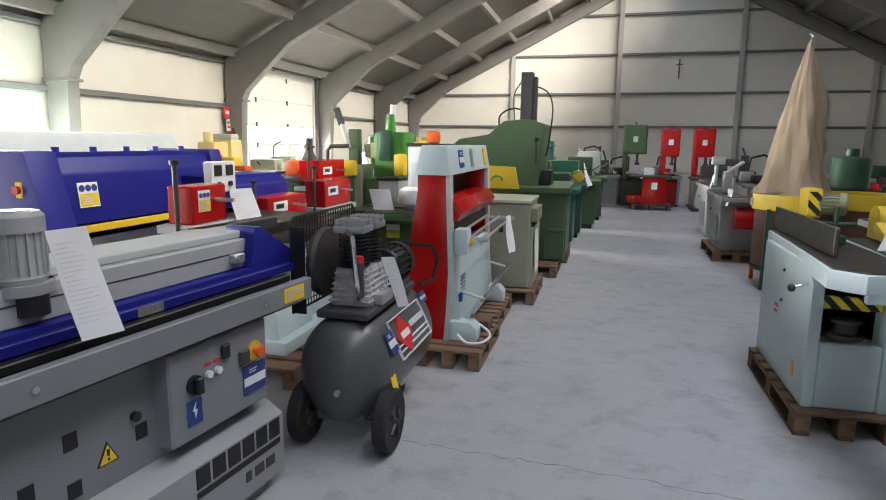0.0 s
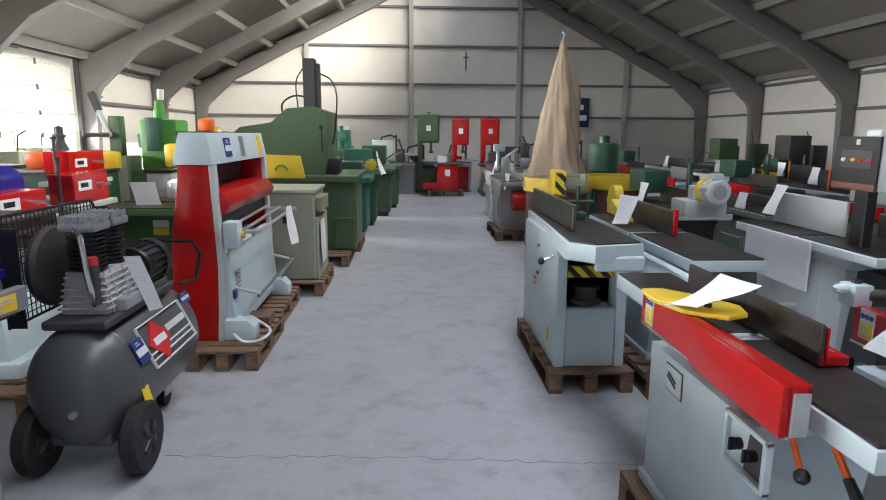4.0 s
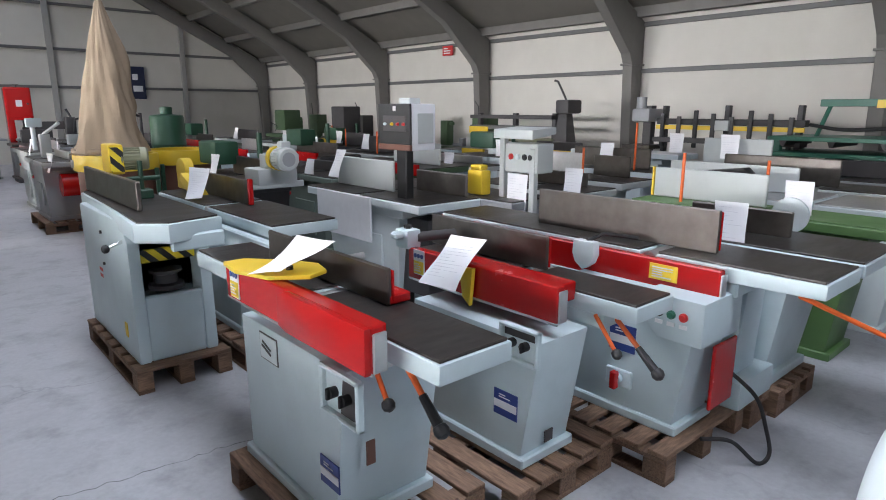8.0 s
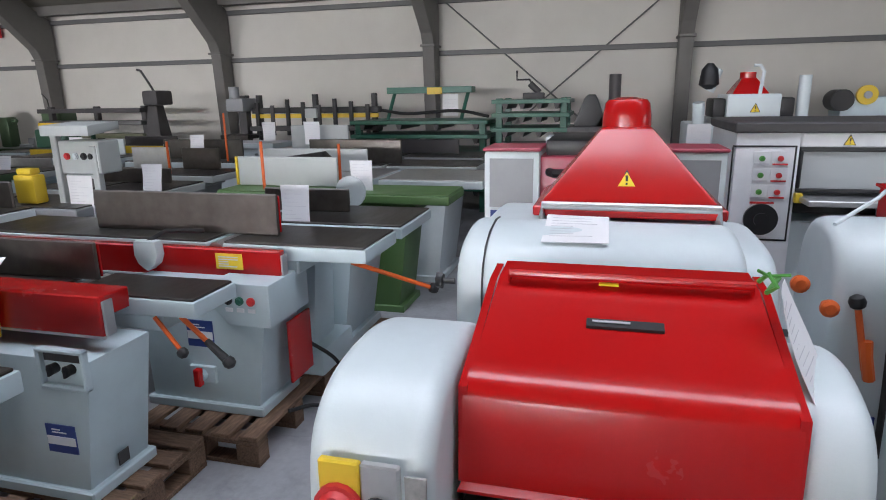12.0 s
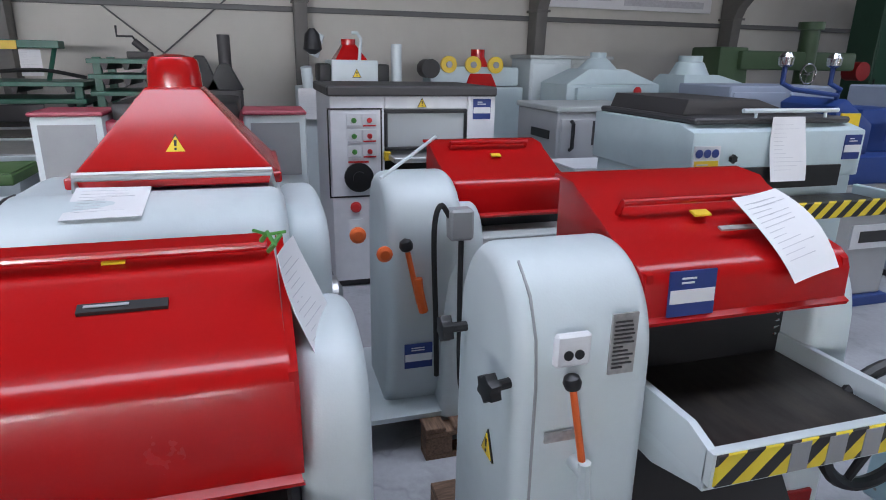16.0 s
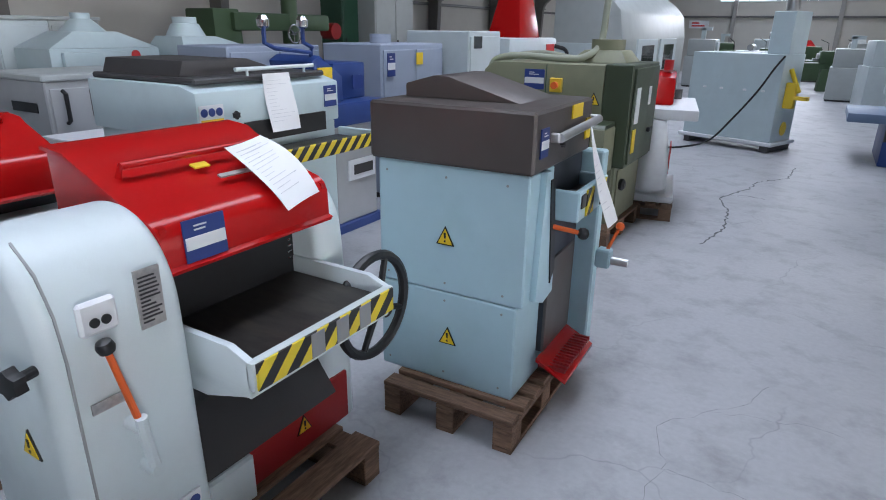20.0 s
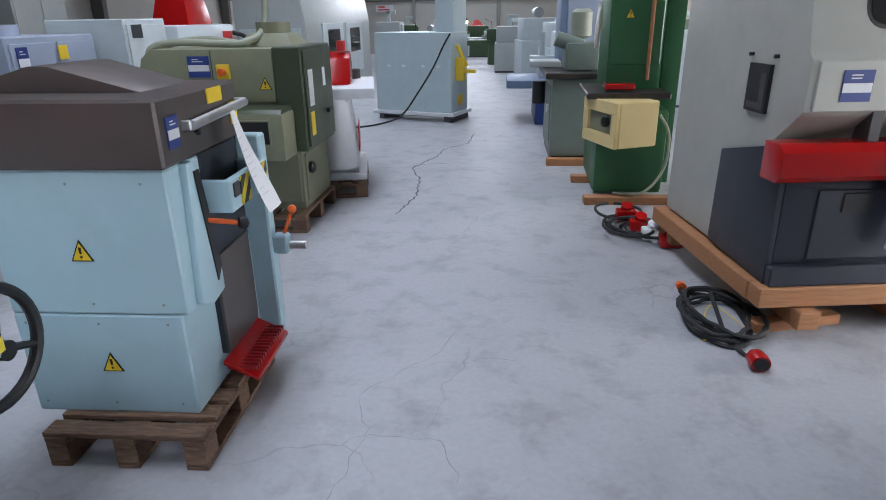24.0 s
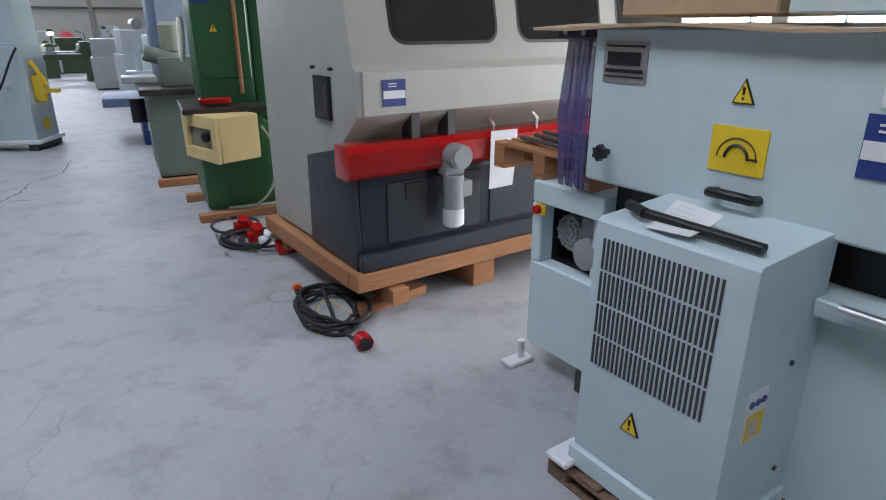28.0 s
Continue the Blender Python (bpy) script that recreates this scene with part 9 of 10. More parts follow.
for n, (x, y, mat, lab) in enumerate(((0.9, 19.6, "grey", "grey saw bench near the gable"), (0.2, 18.6, "wgrey", "light grey saw bench near the gable"), (4.9, 19.8, "wgrey", "light grey saw bench with cluttered top"), (5.9, 19.4, "grey", "grey bench with clamps on top"))):
    b = bench("saw_bench", lab, "saw", x - 0.4, x + 0.4, y - 0.6, y + 0.6, 0.98, mat, fence=((x + 0.2, y - 0.5, y + 0.5, 1.15, "dgrey"),), group="benches by the gable")
    W("tool_head", S().box(x - 0.15, x + 0.1, y - 0.1, y + 0.15, 0.99, 1.4 + 0.1 * n, 0.03).rod((x, y, 1.4 + 0.1 * n), (x - 0.1, y, 1.7 + 0.06 * n), 0.03), "wgrey" if n % 2 else "dgrey", b)

# ---- white cabinet saw with its control box ----
cs = bench("table_saw", "white table saw with dark table and fences", "saw", 4.42, 5.15, 3.92, 5.8, 1.05, "white", fence=((4.74, 4.7, 5.7, 1.35, "wgrey"), (5.02, 3.98, 4.7, 1.26, "fence")), side=(4.6, 5.55, 0.62, 1.045, "lwhite"))
W("underframe", S().box(4.55, 4.9, 3.95, 4.4, 0.2, 0.9, 0.02), "dgrey", cs)
paper((4.71, 5.55, 1.42), (0, -1, 0.0), (-0.3, 0, -1), 0.2, 0.3, 0.02, seed=5, rows=8)
cb2 = thing("control_box", "black and white control box on a post", "control box", (4.7, 4.4, 0.0))
W("post", S().box(4.57, 4.66, 4.28, 4.42, 0.0, 1.50, 0.01), "black", cb2)
W("side_case", S().box(4.46, 4.72, 4.05, 4.5, 1.49, 1.88, 0.02), "lwhite", cb2)
W("front_panel", S().box(4.435, 4.46, 4.05, 4.5, 1.54, 1.88, 0.006), "black", cb2, "black front panel")
W("wood_trim", S().box(4.43, 4.465, 4.05, 4.5, 1.49, 1.54, 0.006), "brown", cb2, "brown wood-effect trim")
for y, z, c in ((4.12, 1.68, "lred"), (4.2, 1.68, "lred"), (4.28, 1.68, "lyellow"), (4.38, 1.68, "white")):
    button(cb2, (4.428, y, z + 0.03), (-1, 0, 0), 0.011, c)
W("key_panel", S().box(4.428, 4.437, 4.10, 4.42, 1.65, 1.78, 0.003), "dgrey", cb2)
W("emblem", S().box(4.43, 4.437, 4.24, 4.28, 1.82, 1.86, 0.003), "alu", cb2)
W("side_recess", S().box(4.52, 4.69, 4.045, 4.052, 1.55, 1.80, 0.002), "wgrey", cb2)
W("top_lamp", S().box(4.55, 4.68, 4.2, 4.35, 1.88, 1.93, 0.01), "wgrey", cb2)
cped = thing("control_pedestal", "grey control pedestal with buttons and sheet", "pedestal", (5.45, 3.7, 0))
W("column", S().box(5.36, 5.42, 3.84, 3.9, 0, 1.62, 0.006).box(5.36, 5.42, 3.48, 3.54, 0, 1.5, 0.006), "wgrey", cped)
W("hood", S().prism([(5.3, 1.58), (5.62, 1.62), (5.62, 1.68), (5.3, 1.66)], "y", 3.46, 3.92, 0.004), "wgrey", cped)
W("panel", S().box(5.37, 5.6, 3.46, 3.84, 1.28, 1.54, 0.01), "wgrey", cped)
for y, c in ((3.76, "lred"), (3.68, "white"), (3.6, "black"), (3.53, "black")):
    button(cped, (5.37, y, 1.42), (-1, 0, 0), 0.022, c)
W("foot", S().box(5.3, 5.65, 3.44, 3.92, 0, 0.05), "wgrey", cped)
paper((5.35, 3.66, 1.27), (0, -1, 0), (0, 0, -1), 0.24, 0.36, 0.01, seed=9)
yh = thing("push_block", "yellow plastic push block holder", "holder", (5.3, 4.1, 1.05))
W("body", S().box(5.24, 5.36, 4.0, 4.2, 1.05, 1.28, 0.02).box(5.25, 5.35, 4.03, 4.17, 1.28, 1.33, 0.02), "yellow", yh)
bench("machine_table", "low grey saw table with a push block", "table", 5.16, 5.75, 3.55, 5.6, 1.045, "grey", legs=True)

# ---- the rows of planers and saws further right ----
q4 = bench("surface_planer", "pale blue planer with white disc guard", "planer", 4.95, 5.62, 0.85, 2.95, 1.05, "ice2", fence=((5.3, 1.35, 2.0, 1.22, "fence"),), base=0.17, sheet=(5.05, 1.62, 1.28), group="surface planers")
W("disc_guard", S().rod((5.68, 1.5, 1.14), (5.70, 1.5, 1.14), 0.12, n=24), "white", q4)
pallet(5.0, 5.62, 1.2, 2.6, along="y", label="dark weathered wooden pallet on the floor")
q5 = bench("surface_planer", "green planer with pale fence", "planer", 6.15, 6.7, 0.85, 3.0, 1.05, "leaf", top="leaf", fence=((6.45, 1.95, 2.95, 1.32, "wgrey"),), post=(6.3, 2.6, 0.42), sheet=(6.4, 1.7, 1.3), group="surface planers")
W("yellow_edge", S().box(6.44, 6.478, 2.95, 2.97, 1.06, 1.32, 0), "yellow", q5)
q6 = bench("table_saw", "long white saw with grey table", "saw", 7.05, 7.95, 0.75, 2.9, 1.05, "white", top="alu", fence=((7.55, 2.1, 3.4, 1.30, "wgrey"),), post=(6.95, 2.15, 0.35))
W("black_hood", S().prism([(2.3, 1.16), (2.9, 1.1), (2.9, 1.24), (2.45, 1.3)], "x", 7.15, 7.3, 0.01), "black", q6)
bench("table_saw", "light grey saw with two fences", "saw", 8.25, 8.95, 1.05, 3.3, 1.05, "wgrey", fence=((8.4, 2.0, 3.2, 1.34, "fence"), (8.7, 2.8, 3.6, 1.5, "wgrey")), sheet=(8.5, 3.2, 1.55))
bench("surface_planer", "dark planer with pale table edge", "planer", 6.0, 6.7, 3.5, 5.0, 1.05, "grey", edge="wgrey", fence=((6.45, 3.7, 4.6, 1.2, "fence"),), sheet=(6.1, 3.6, 1.28), group="surface planers")
bench("surface_planer", "pale grey planer with steel fence", "planer", 7.1, 7.75, 3.7, 5.6, 1.05, "wgrey", fence=((7.4, 4.45, 4.95, 1.32, "alu"), (7.55, 3.9, 4.4, 1.3, "fence")), post=(7.2, 4.3, 0.35), group="surface planers")
bench("surface_planer", "white planer with dark fence and sheet", "planer", 8.2, 8.9, 3.8, 5.8, 1.07, "white", fence=((8.5, 4.2, 5.4, 1.33, "fence"),), sheet=(8.35, 4.75, 1.4), post=(8.3, 4.3, 0.6), group="surface planers")
bench("machine_table", "long white topped machine table", "table", 9.6, 10.2, 4.4, 6.3, 1.2, "white", top="lwhite", sheet=(9.7, 4.5, 1.5))
bench("surface_planer", "grey planer with black guard", "planer", 9.3, 10.1, 1.2, 3.4, 1.05, "grey", fence=((9.7, 1.6, 3.0, 1.25, "dgrey"),), group="surface planers")
rnd = random.Random(11)
KIND = [("surface_planer", "planer", "slate", "dark fence"), ("table_saw", "saw", "white", "white fence"), ("surface_planer", "planer", "ice2", "steel fence"), ("table_saw", "saw", "green", "grey fence"), ("surface_planer", "planer", "greygreen", "black fence"), ("table_saw", "saw", "dgrey", "long fence")]
WORD = {"slate": "dark slate", "green": "dull green", "grey": "mid grey", "white": "white", "ice2": "pale blue", "wgrey": "light grey", "greygreen": "grey green", "teal": "teal green", "dgrey": "dark grey"}
FM = {"dark fence": "dgrey", "white fence": "white", "steel fence": "alu", "grey fence": "wgrey", "black fence": "dgrey", "long fence": "fence"}
k = 0
for y in (6.4, 8.9, 11.6, 14.4, 17.4):
    for x in (3.9, 5.1, 6.35, 7.6, 8.85, 10.1):
        k += 1
        if (x < 4.5 and y > 6.5) or (x < 5.5 and 8 < y < 12):
            continue
        nm, cat, mat, fw = KIND[(k * 5 + int(y)) % 6]
        xx, yy = x + rnd.uniform(-0.1, 0.1), y + rnd.uniform(-0.15, 0.15)
        w, l, zt = rnd.uniform(0.6, 0.85), rnd.uniform(1.6, 2.1), rnd.uniform(0.98, 1.1)
        if yy + l > 19:
            continue
        fz = zt + rnd.uniform(0.12, 0.3)
        e = bench(nm, "%s %s with %s in a row" % (WORD[mat], cat, fw), cat, xx, xx + w, yy, yy + l, zt, mat, edge="wgrey" if k % 3 == 1 else None, fence=((xx + w * 0.55, yy + 0.2, yy + l * rnd.uniform(0.55, 0.9), fz, FM[fw]),), sheet=(xx + 0.1, yy + l * 0.4, fz + 0.05) if k % 3 else None, post=(xx + 0.1, yy + 0.5, 0.4) if k % 7 == 3 else None, group="machines in rows")
        if k % 3 == 0:
            W("guard_flap", S().box(xx - 0.02, xx + 0.03, yy + 0.1, yy + l * 0.45, zt - 0.1, zt + 0.05), "red" if k % 2 else "yellow", e)
        if k % 4 == 1:
            W("feed_unit", S().box(xx + 0.2, xx + 0.5, yy + l * 0.55, yy + l * 0.85, zt + 0.12, zt + 0.4, 0.03).rod((xx + w - 0.1, yy + l * 0.5, zt), (xx + w - 0.1, yy + l * 0.5, zt + 0.5), 0.035), "dgreen" if k % 2 else "wgrey", e)

# ---- along the right wall ----
rk = thing("stock_rack", "black rack with yellow rail and clamps", "rack", (11.5, 4.6, 0))
for y in (3.5, 4.6, 5.7):
    W("upright", S().box(11.45, 11.55, y - 0.04, y + 0.04, 0, 1.9), "black", rk)
W("top_beam", S().box(11.42, 11.58, 3.4, 5.82, 1.58, 1.68), "black", rk)
W("yellow_rail", S().box(11.40, 11.42, 3.4, 5.82, 1.50, 1.57, 0), "yellow", rk)
W("shelf_beam", S().box(11.3, 11.6, 3.4, 5.82, 1.28, 1.36), "dgrey", rk)
for k in range(8):
    W("clamp_bar", S().box(11.36, 11.40, 3.55 + k * 0.3, 3.62 + k * 0.3, 1.2, 1.72 + 0.05 * (k % 3)), "black" if k % 3 else "dgrey", rk)
W("socket_box", S().box(11.3, 11.4, 4.5, 4.72, 1.5, 1.66), "wgrey", rk)


def tier_press(label, y0, y1, tiers, top, mat="teal"):
    e = thing("veneer_press", label, "press", (11.5, (y0 + y1) / 2, 0))
    for y in (y0 + 0.1, y1 - 0.1):
        for x in (11.0, 11.9):
            W("column", S().box(x - 0.05, x + 0.05, y - 0.05, y + 0.05, 0, top), mat, e)
    for z in tiers:
        W("platen", S().box(10.85, 12.05, y0, y1, z, z + 0.06, 0.006), mat, e)
        for k in range(4):
            yy = y0 + 0.2 + k * (y1 - y0 - 0.4) / 3
            W("bracket", S().prism([(yy - 0.05, z), (yy + 0.05, z), (yy + 0.02, z - 0.08), (yy - 0.02, z - 0.08)], "x", 10.9, 12.0), "dgrey", e)
    return e


gp3 = tier_press("green tiered veneer press with raised beam", 1.42, 3.7, (0.35, 0.62, 0.92, 1.18, 1.40), 1.45)
W("top_beam", S().box(11.3, 11.6, 1.76, 3.2, 1.88, 1.98), "teal", gp3)
for y in (1.84, 3.1):
    W("frame_leg", S().rod((11.45, y, 1.92), (11.3, y + 0.1, 1.45), 0.03, n=8), "teal", gp3)
W("label_board", S().box(11.28, 11.3, 2.25, 2.5, 1.86, 1.97, 0), "yellow", gp3)
W("hose", S().cord([(11.4, 1.5, 1.5), (11.2, 2.0, 1.6), (11.2, 2.8, 1.56), (11.3, 3.3, 1.62)], 0.025), "rubber", gp3)
paper((11.25, 2.1, 1.86), (0, -1, 0), (0, 0, -1), 0.26, 0.34, 0.01, seed=22)
gp4 = tier_press("green tiered press with hand crank", 0.18, 1.36, (0.4, 0.7, 1.0, 1.28, 1.5, 1.70), 1.78)
W("crank_head", S().box(11.35, 11.55, 0.62, 0.95, 1.76, 1.86, 0.02).rod((11.45, 0.7, 1.86), (11.45, 0.85, 2.0), 0.05), "dgrey", gp4)
W("crank", S().tube([(11.45, 0.8, 1.95), (11.4, 0.85, 2.06), (11.4, 1.05, 2.06), (11.4, 1.05, 2.2)], 0.016), "black", gp4)
cm = thing("column_machine", "dark cast column machine with levers", "machine", (11.5, 7.9, 0))
W("column", S().frustum(11.2, 11.8, 7.6, 8.2, 0, 11.4, 11.6, 7.8, 8.0, 1.75, 0.02), "dgrey", cm)
W("head", S().box(11.25, 11.7, 7.65, 7.98, 1.75, 2.02, 0.05), "dgrey", cm)
W("lever_arm", S().tube([(11.45, 7.85, 2.0), (11.42, 7.95, 2.2), (11.4, 8.05, 2.38), (11.4, 8.13, 2.4)], 0.022), "dgrey", cm)
W("table", S().box(10.9, 11.8, 7.5, 8.3, 1.0, 1.06), "cast", cm)
cm = thing("column_machine", "grey pillar machine with motor head", "machine", (11.5, 6.1, 0))
W("pillar", S().box(11.4, 11.55, 5.92, 6.08, 0, 1.9), "dgrey", cm)
W("motor_head", S().box(11.2, 11.7, 5.85, 6.2, 1.62, 1.85, 0.04).rod((11.35, 6.1, 1.85), (11.35, 6.1, 2.05), 0.09), "grey", cm)
W("work_table", S().box(11.1, 11.7, 5.75, 6.3, 1.15, 1.22), "cast", cm)
gl = thing("pipe_rack", "long rack with beams and yellow ends", "rack", (11.6, 9.4, 0))
for y in (8.2, 9.3, 10.4):
    W("upright", S().box(11.5, 11.6, y - 0.05, y + 0.05, 0, 1.75), "dgrey", gl)
for z, mat in ((1.68, "dgrey"), (1.45, "rail"), (1.2, "olive")):
    W("beam", S().box(11.3, 11.7, 8.1, 10.5, z - 0.05, z + 0.03), mat, gl)
W("end_board", S().box(11.28, 11.3, 9.9, 10.5, 1.3, 1.45, 0), "yellow", gl)
cone = thing("chip_extractor", "matt black machine with two hoods and pipe", "extractor", (9.2, -0.2, 0))
W("body", S().box(8.95, 9.5, -0.6, 0.1, 0, 1.45, 0.02), "dgrey", cone)
for y, z in ((-0.16, 1.82), (-0.42, 1.74)):
    W("hood", S().prism([(y - 0.2, 1.45), (y + 0.2, 1.45), (y + 0.07, z - 0.04), (y + 0.03, z), (y - 0.05, z), (y - 0.08, z - 0.05)], "x", 8.98, 9.2, 0.01), "black", cone)
W("pipe", S().rod((9.25, -0.43, 1.45), (9.25, -0.43, 2.05), 0.07), "dgrey", cone)
bx = thing("box", "white cardboard box with blue print", "box", (8.0, 0.0, 1.21))
W("carton", S().box(7.9, 8.3, -0.25, 0.25, 1.21, 1.4, 0.004), "lwhite", bx)
W("print", S().box(7.893, 7.9, -0.1, 0.15, 1.25, 1.32, 0), "label", bx)
cabinet("light grey machine cabinet under a carton", 7.85, 8.5, -0.35, 0.3, 0, 1.14, "grey", top="grey")

# ---- behind the thicknessers ----
cr_ = thing("thicknesser", "crimson thicknesser with white end panels", "thicknesser", (5.3, -0.3, 0.0), group="thicknessers")
W("body", S().box(4.95, 5.7, -0.78, 0.15, 0.1, 1.49, 0.02), "magenta", cr_)
for a, b in ((0.0, 0.32), (-0.98, -0.66)):
    pl = W("end_panel", S().box(4.90, 5.25, a, b, 0.02, 1.52, 0.02), "white", cr_)
    decal(pl, "data_table", (4.896, (a + b) / 2, 1.34), (0, -1, 0), (0, 0, 1), 0.25, 0.28, "zinc", "grey printed data table")
    W("top_cap", S().box(4.89, 5.26, a - 0.005, b + 0.005, 1.52, 1.54), "magenta", cr_)
decal(cr_, "maker_plate", (4.896, 0.16, 1.14), (0, -1, 0), (0, 0, 1), 0.24, 0.08, "label")
decal(cr_, "maker_plate", (4.896, 0.16, 1.04), (0, -1, 0), (0, 0, 1), 0.24, 0.07, "label")
W("top_deck", S().box(5.0, 5.7, -0.64, -0.02, 1.48, 1.58, 0.03), "black", cr_, "black rubber top deck")
W("front_handle", S().tube([(4.95, -0.05, 1.4), (4.88, -0.08, 1.4), (4.88, -0.4, 1.4), (4.95, -0.43, 1.4)], 0.025), "black", cr_)
wc = thing("wide_belt_sander", "white sander cabinet with button panel and dial", "sander", (6.6, -1.9, 0))
for a, b in ((-1.68, -1.26), (-2.6, -2.36)):
    W("end_column", S().box(6.25, 7.3, a, b, 0.06, 1.54, 0.015), "lwhite", wc)
W("rear_body", S().box(6.7, 7.3, -2.36, -1.68, 0.06, 1.54, 0.01), "lwhite", wc)
W("top_rail", S().box(6.25, 6.7, -2.36, -1.68, 1.44, 1.54, 0.01), "lwhite", wc)
W("lid", S().box(6.22, 7.33, -2.6, -1.24, 1.54, 1.615, 0.012), "dgrey", wc)
W("lower_front", S().box(6.3, 6.7, -2.36, -1.68, 0.06, 0.9, 0.01), "white", wc)
W("feed_table", S().box(6.0, 6.72, -2.34, -1.7, 1.06, 1.1), "alu", wc)
W("plinth", S().box(6.3, 7.25, -2.55, -1.3, 0, 0.06), "dgrey", wc)
wf = W("window_frame", S().box(6.245, 6.3, -2.36, -1.68, 1.12, 1.15).box(6.245, 6.3, -2.36, -1.68, 1.41, 1.44).box(6.245, 6.3, -2.36, -2.335, 1.15, 1.41).box(6.245, 6.3, -1.705, -1.68, 1.15, 1.41), "black", wc)
W("pane", S().box(6.265, 6.271, -2.335, -1.705, 1.15, 1.41, 0), "glassc", wf, "clear pane over a dark throat")
# black back plate holds the shade of the hollow behind the pane
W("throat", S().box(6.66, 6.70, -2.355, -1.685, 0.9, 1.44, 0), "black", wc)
W("sanding_drum", S().rod((6.55, -2.33, 1.27), (6.55, -1.70, 1.27), 0.09, n=20), "dgrey", wc)
for a, b, c, d in ((-1.66, -1.24, 1.44, 1.452), (-1.66, -1.24, 0.76, 0.772), (-1.66, -1.648, 0.772, 1.44), (-1.25, -1.238, 0.772, 1.44)):
    W("panel_outline", S().box(6.246, 6.25, a, b, c, d, 0), "black", wc)
for r in range(3):
    for c in range(2):
        p = decal(wc, "button_plate", (6.247, -1.44 - c * 0.12, 1.36 - r * 0.12), (0, -1, 0), (0, 0, 1), 0.11, 0.10, "lwhite", thick=0.006)
        button(p, (6.24, -1.44 - c * 0.12, 1.36 - r * 0.12), (-1, 0, 0), 0.016, "lred" if c else "lime")
        decal(p, "red_strip", (6.24, -1.44 - c * 0.12, 1.32 - r * 0.12), (0, -1, 0), (0, 0, 1), 0.1, 0.012, "lred" if c else "ink", thick=0.002)
W("dial", S().rod((6.25, -1.47, 0.92), (6.22, -1.47, 0.92), 0.115, n=28).rod((6.22, -1.47, 0.92), (6.2, -1.47, 0.92), 0.05, n=16), "black", wc, "large black rotary dial")
decal(wc, "red_print", (6.247, -1.47, 1.04), (0, -1, 0), (0, 0, 1), 0.16, 0.015, "lred", thick=0.002)
decal(wc, "instruction_plate", (6.247, -1.44, 0.5), (0, -1, 0), (0, 0, 1), 0.12, 0.16, "lwhite")
button(wc, (6.247, -1.44, 0.68), (-1, 0, 0), 0.035, "lred", "stop_button")
warning(wc, (6.245, -1.98, 1.49), (0, -1, 0), size=0.07)
sticker(wc, (6.245, -2.48, 1.44), (0, -1, 0), w=0.15, h=0.16)
W("clip", S().box(6.2, 6.25, -1.72, -1.67, 1.05, 1.12), "yellow", wc)
ms = thing("sanding_machine", "white machine with red cone and black motors", "sander", (8.8, -1.8, 0))
W("body", S().box(8.5, 9.3, -1.6, -1.2, 0.05, 1.5, 0.02), "white", ms)
W("head", S().box(8.45, 9.1, -2.06, -1.55, 1.56, 1.80, 0.02), "white", ms)
W("lower", S().box(8.55, 9.3, -2.5, -1.6, 0.05, 1.2, 0.02), "white", ms)
W("upright", S().box(8.75, 9.1, -2.2, -1.4, 1.2, 1.56, 0.02), "wgrey", ms)
for a, b in ((-1.55, -1.42), (-2.2, -2.06)):
    W("motor", S().box(8.5, 9.0, a, b, 1.56, 1.76, 0.03), "black", ms, "black motor block")
W("red_cone", S().frustum(8.5, 8.9, -1.95, -1.6, 1.8, 8.62, 8.78, -1.84, -1.7, 1.96).rod((8.7, -1.77, 1.96), (8.7, -1.77, 2.02), 0.08), "red", ms)
W("white_column", S().rod((8.7, -2.32, 1.2), (8.7, -2.32, 1.98), 0.06), "white", ms)
W("bent_pipe", S().tube([(8.5, -1.86, 1.8), (8.5, -1.88, 2.02), (8.5, -1.84, 2.08), (8.5, -1.78, 2.08)], 0.018), "white", ms)
W("handwheel_post", S().rod((8.55, -1.3, 1.5), (8.5, -1.28, 1.72), 0.06).rod((8.45, -1.35, 1.85), (8.4, -1.45, 2.05), 0.07, 0.03), "white", ms)
W("black_lamp", S().lathe([(0.03, 0), (0.1, 0.05), (0.08, 0.2), (0.03, 0.26)], n=14).turn(Matrix.Translation((8.4, -1.35, 1.85))), "black", ms)
warning(ms, (8.445, -1.82, 1.66), (0, -1, 0), size=0.09)
paper((8.44, -1.3, 1.5), (0, -1, 0), (0, 0, -1), 0.24, 0.33, 0.02, seed=31)
yd = thing("edge_machine", "pale blue machine with three yellow discs", "machine", (10.3, -3.7, 0))
W("cabinet", S().box(10.0, 10.7, -4.5, -3.05, 0.05, 1.46, 0.02), "ice2", yd)
W("head", S().box(10.05, 10.5, -4.45, -3.1, 1.46, 1.74, 0.05), "ice2", yd)
for y in (-3.36, -3.72, -4.06):
    d = W("yellow_disc", S().rod((10.05, y, 1.76), (10.0, y, 1.76), 0.115, n=24), "yellow", yd)
    W("disc_hub", S().rod((10.0, y, 1.76), (9.98, y, 1.76), 0.045, n=14), "grey", d)
W("red_cone", S().frustum(10.0, 10.4, -4.1, -3.6, 1.42, 10.1, 10.3, -3.92, -3.78, 1.86).rod((10.2, -3.85, 1.86), (10.2, -3.85, 1.97), 0.1), "red", yd)
W("black_motor", S().rod((10.0, -3.1, 1.7), (10.3, -3.1, 1.7), 0.13, n=18), "black", yd)
c1 = cone_machine("ice blue planer with tall extraction cone", 9.0, 9.8, -6.1, -4.68, 1.56, 1.95, "ice", "ice", 9.3, -5.28)
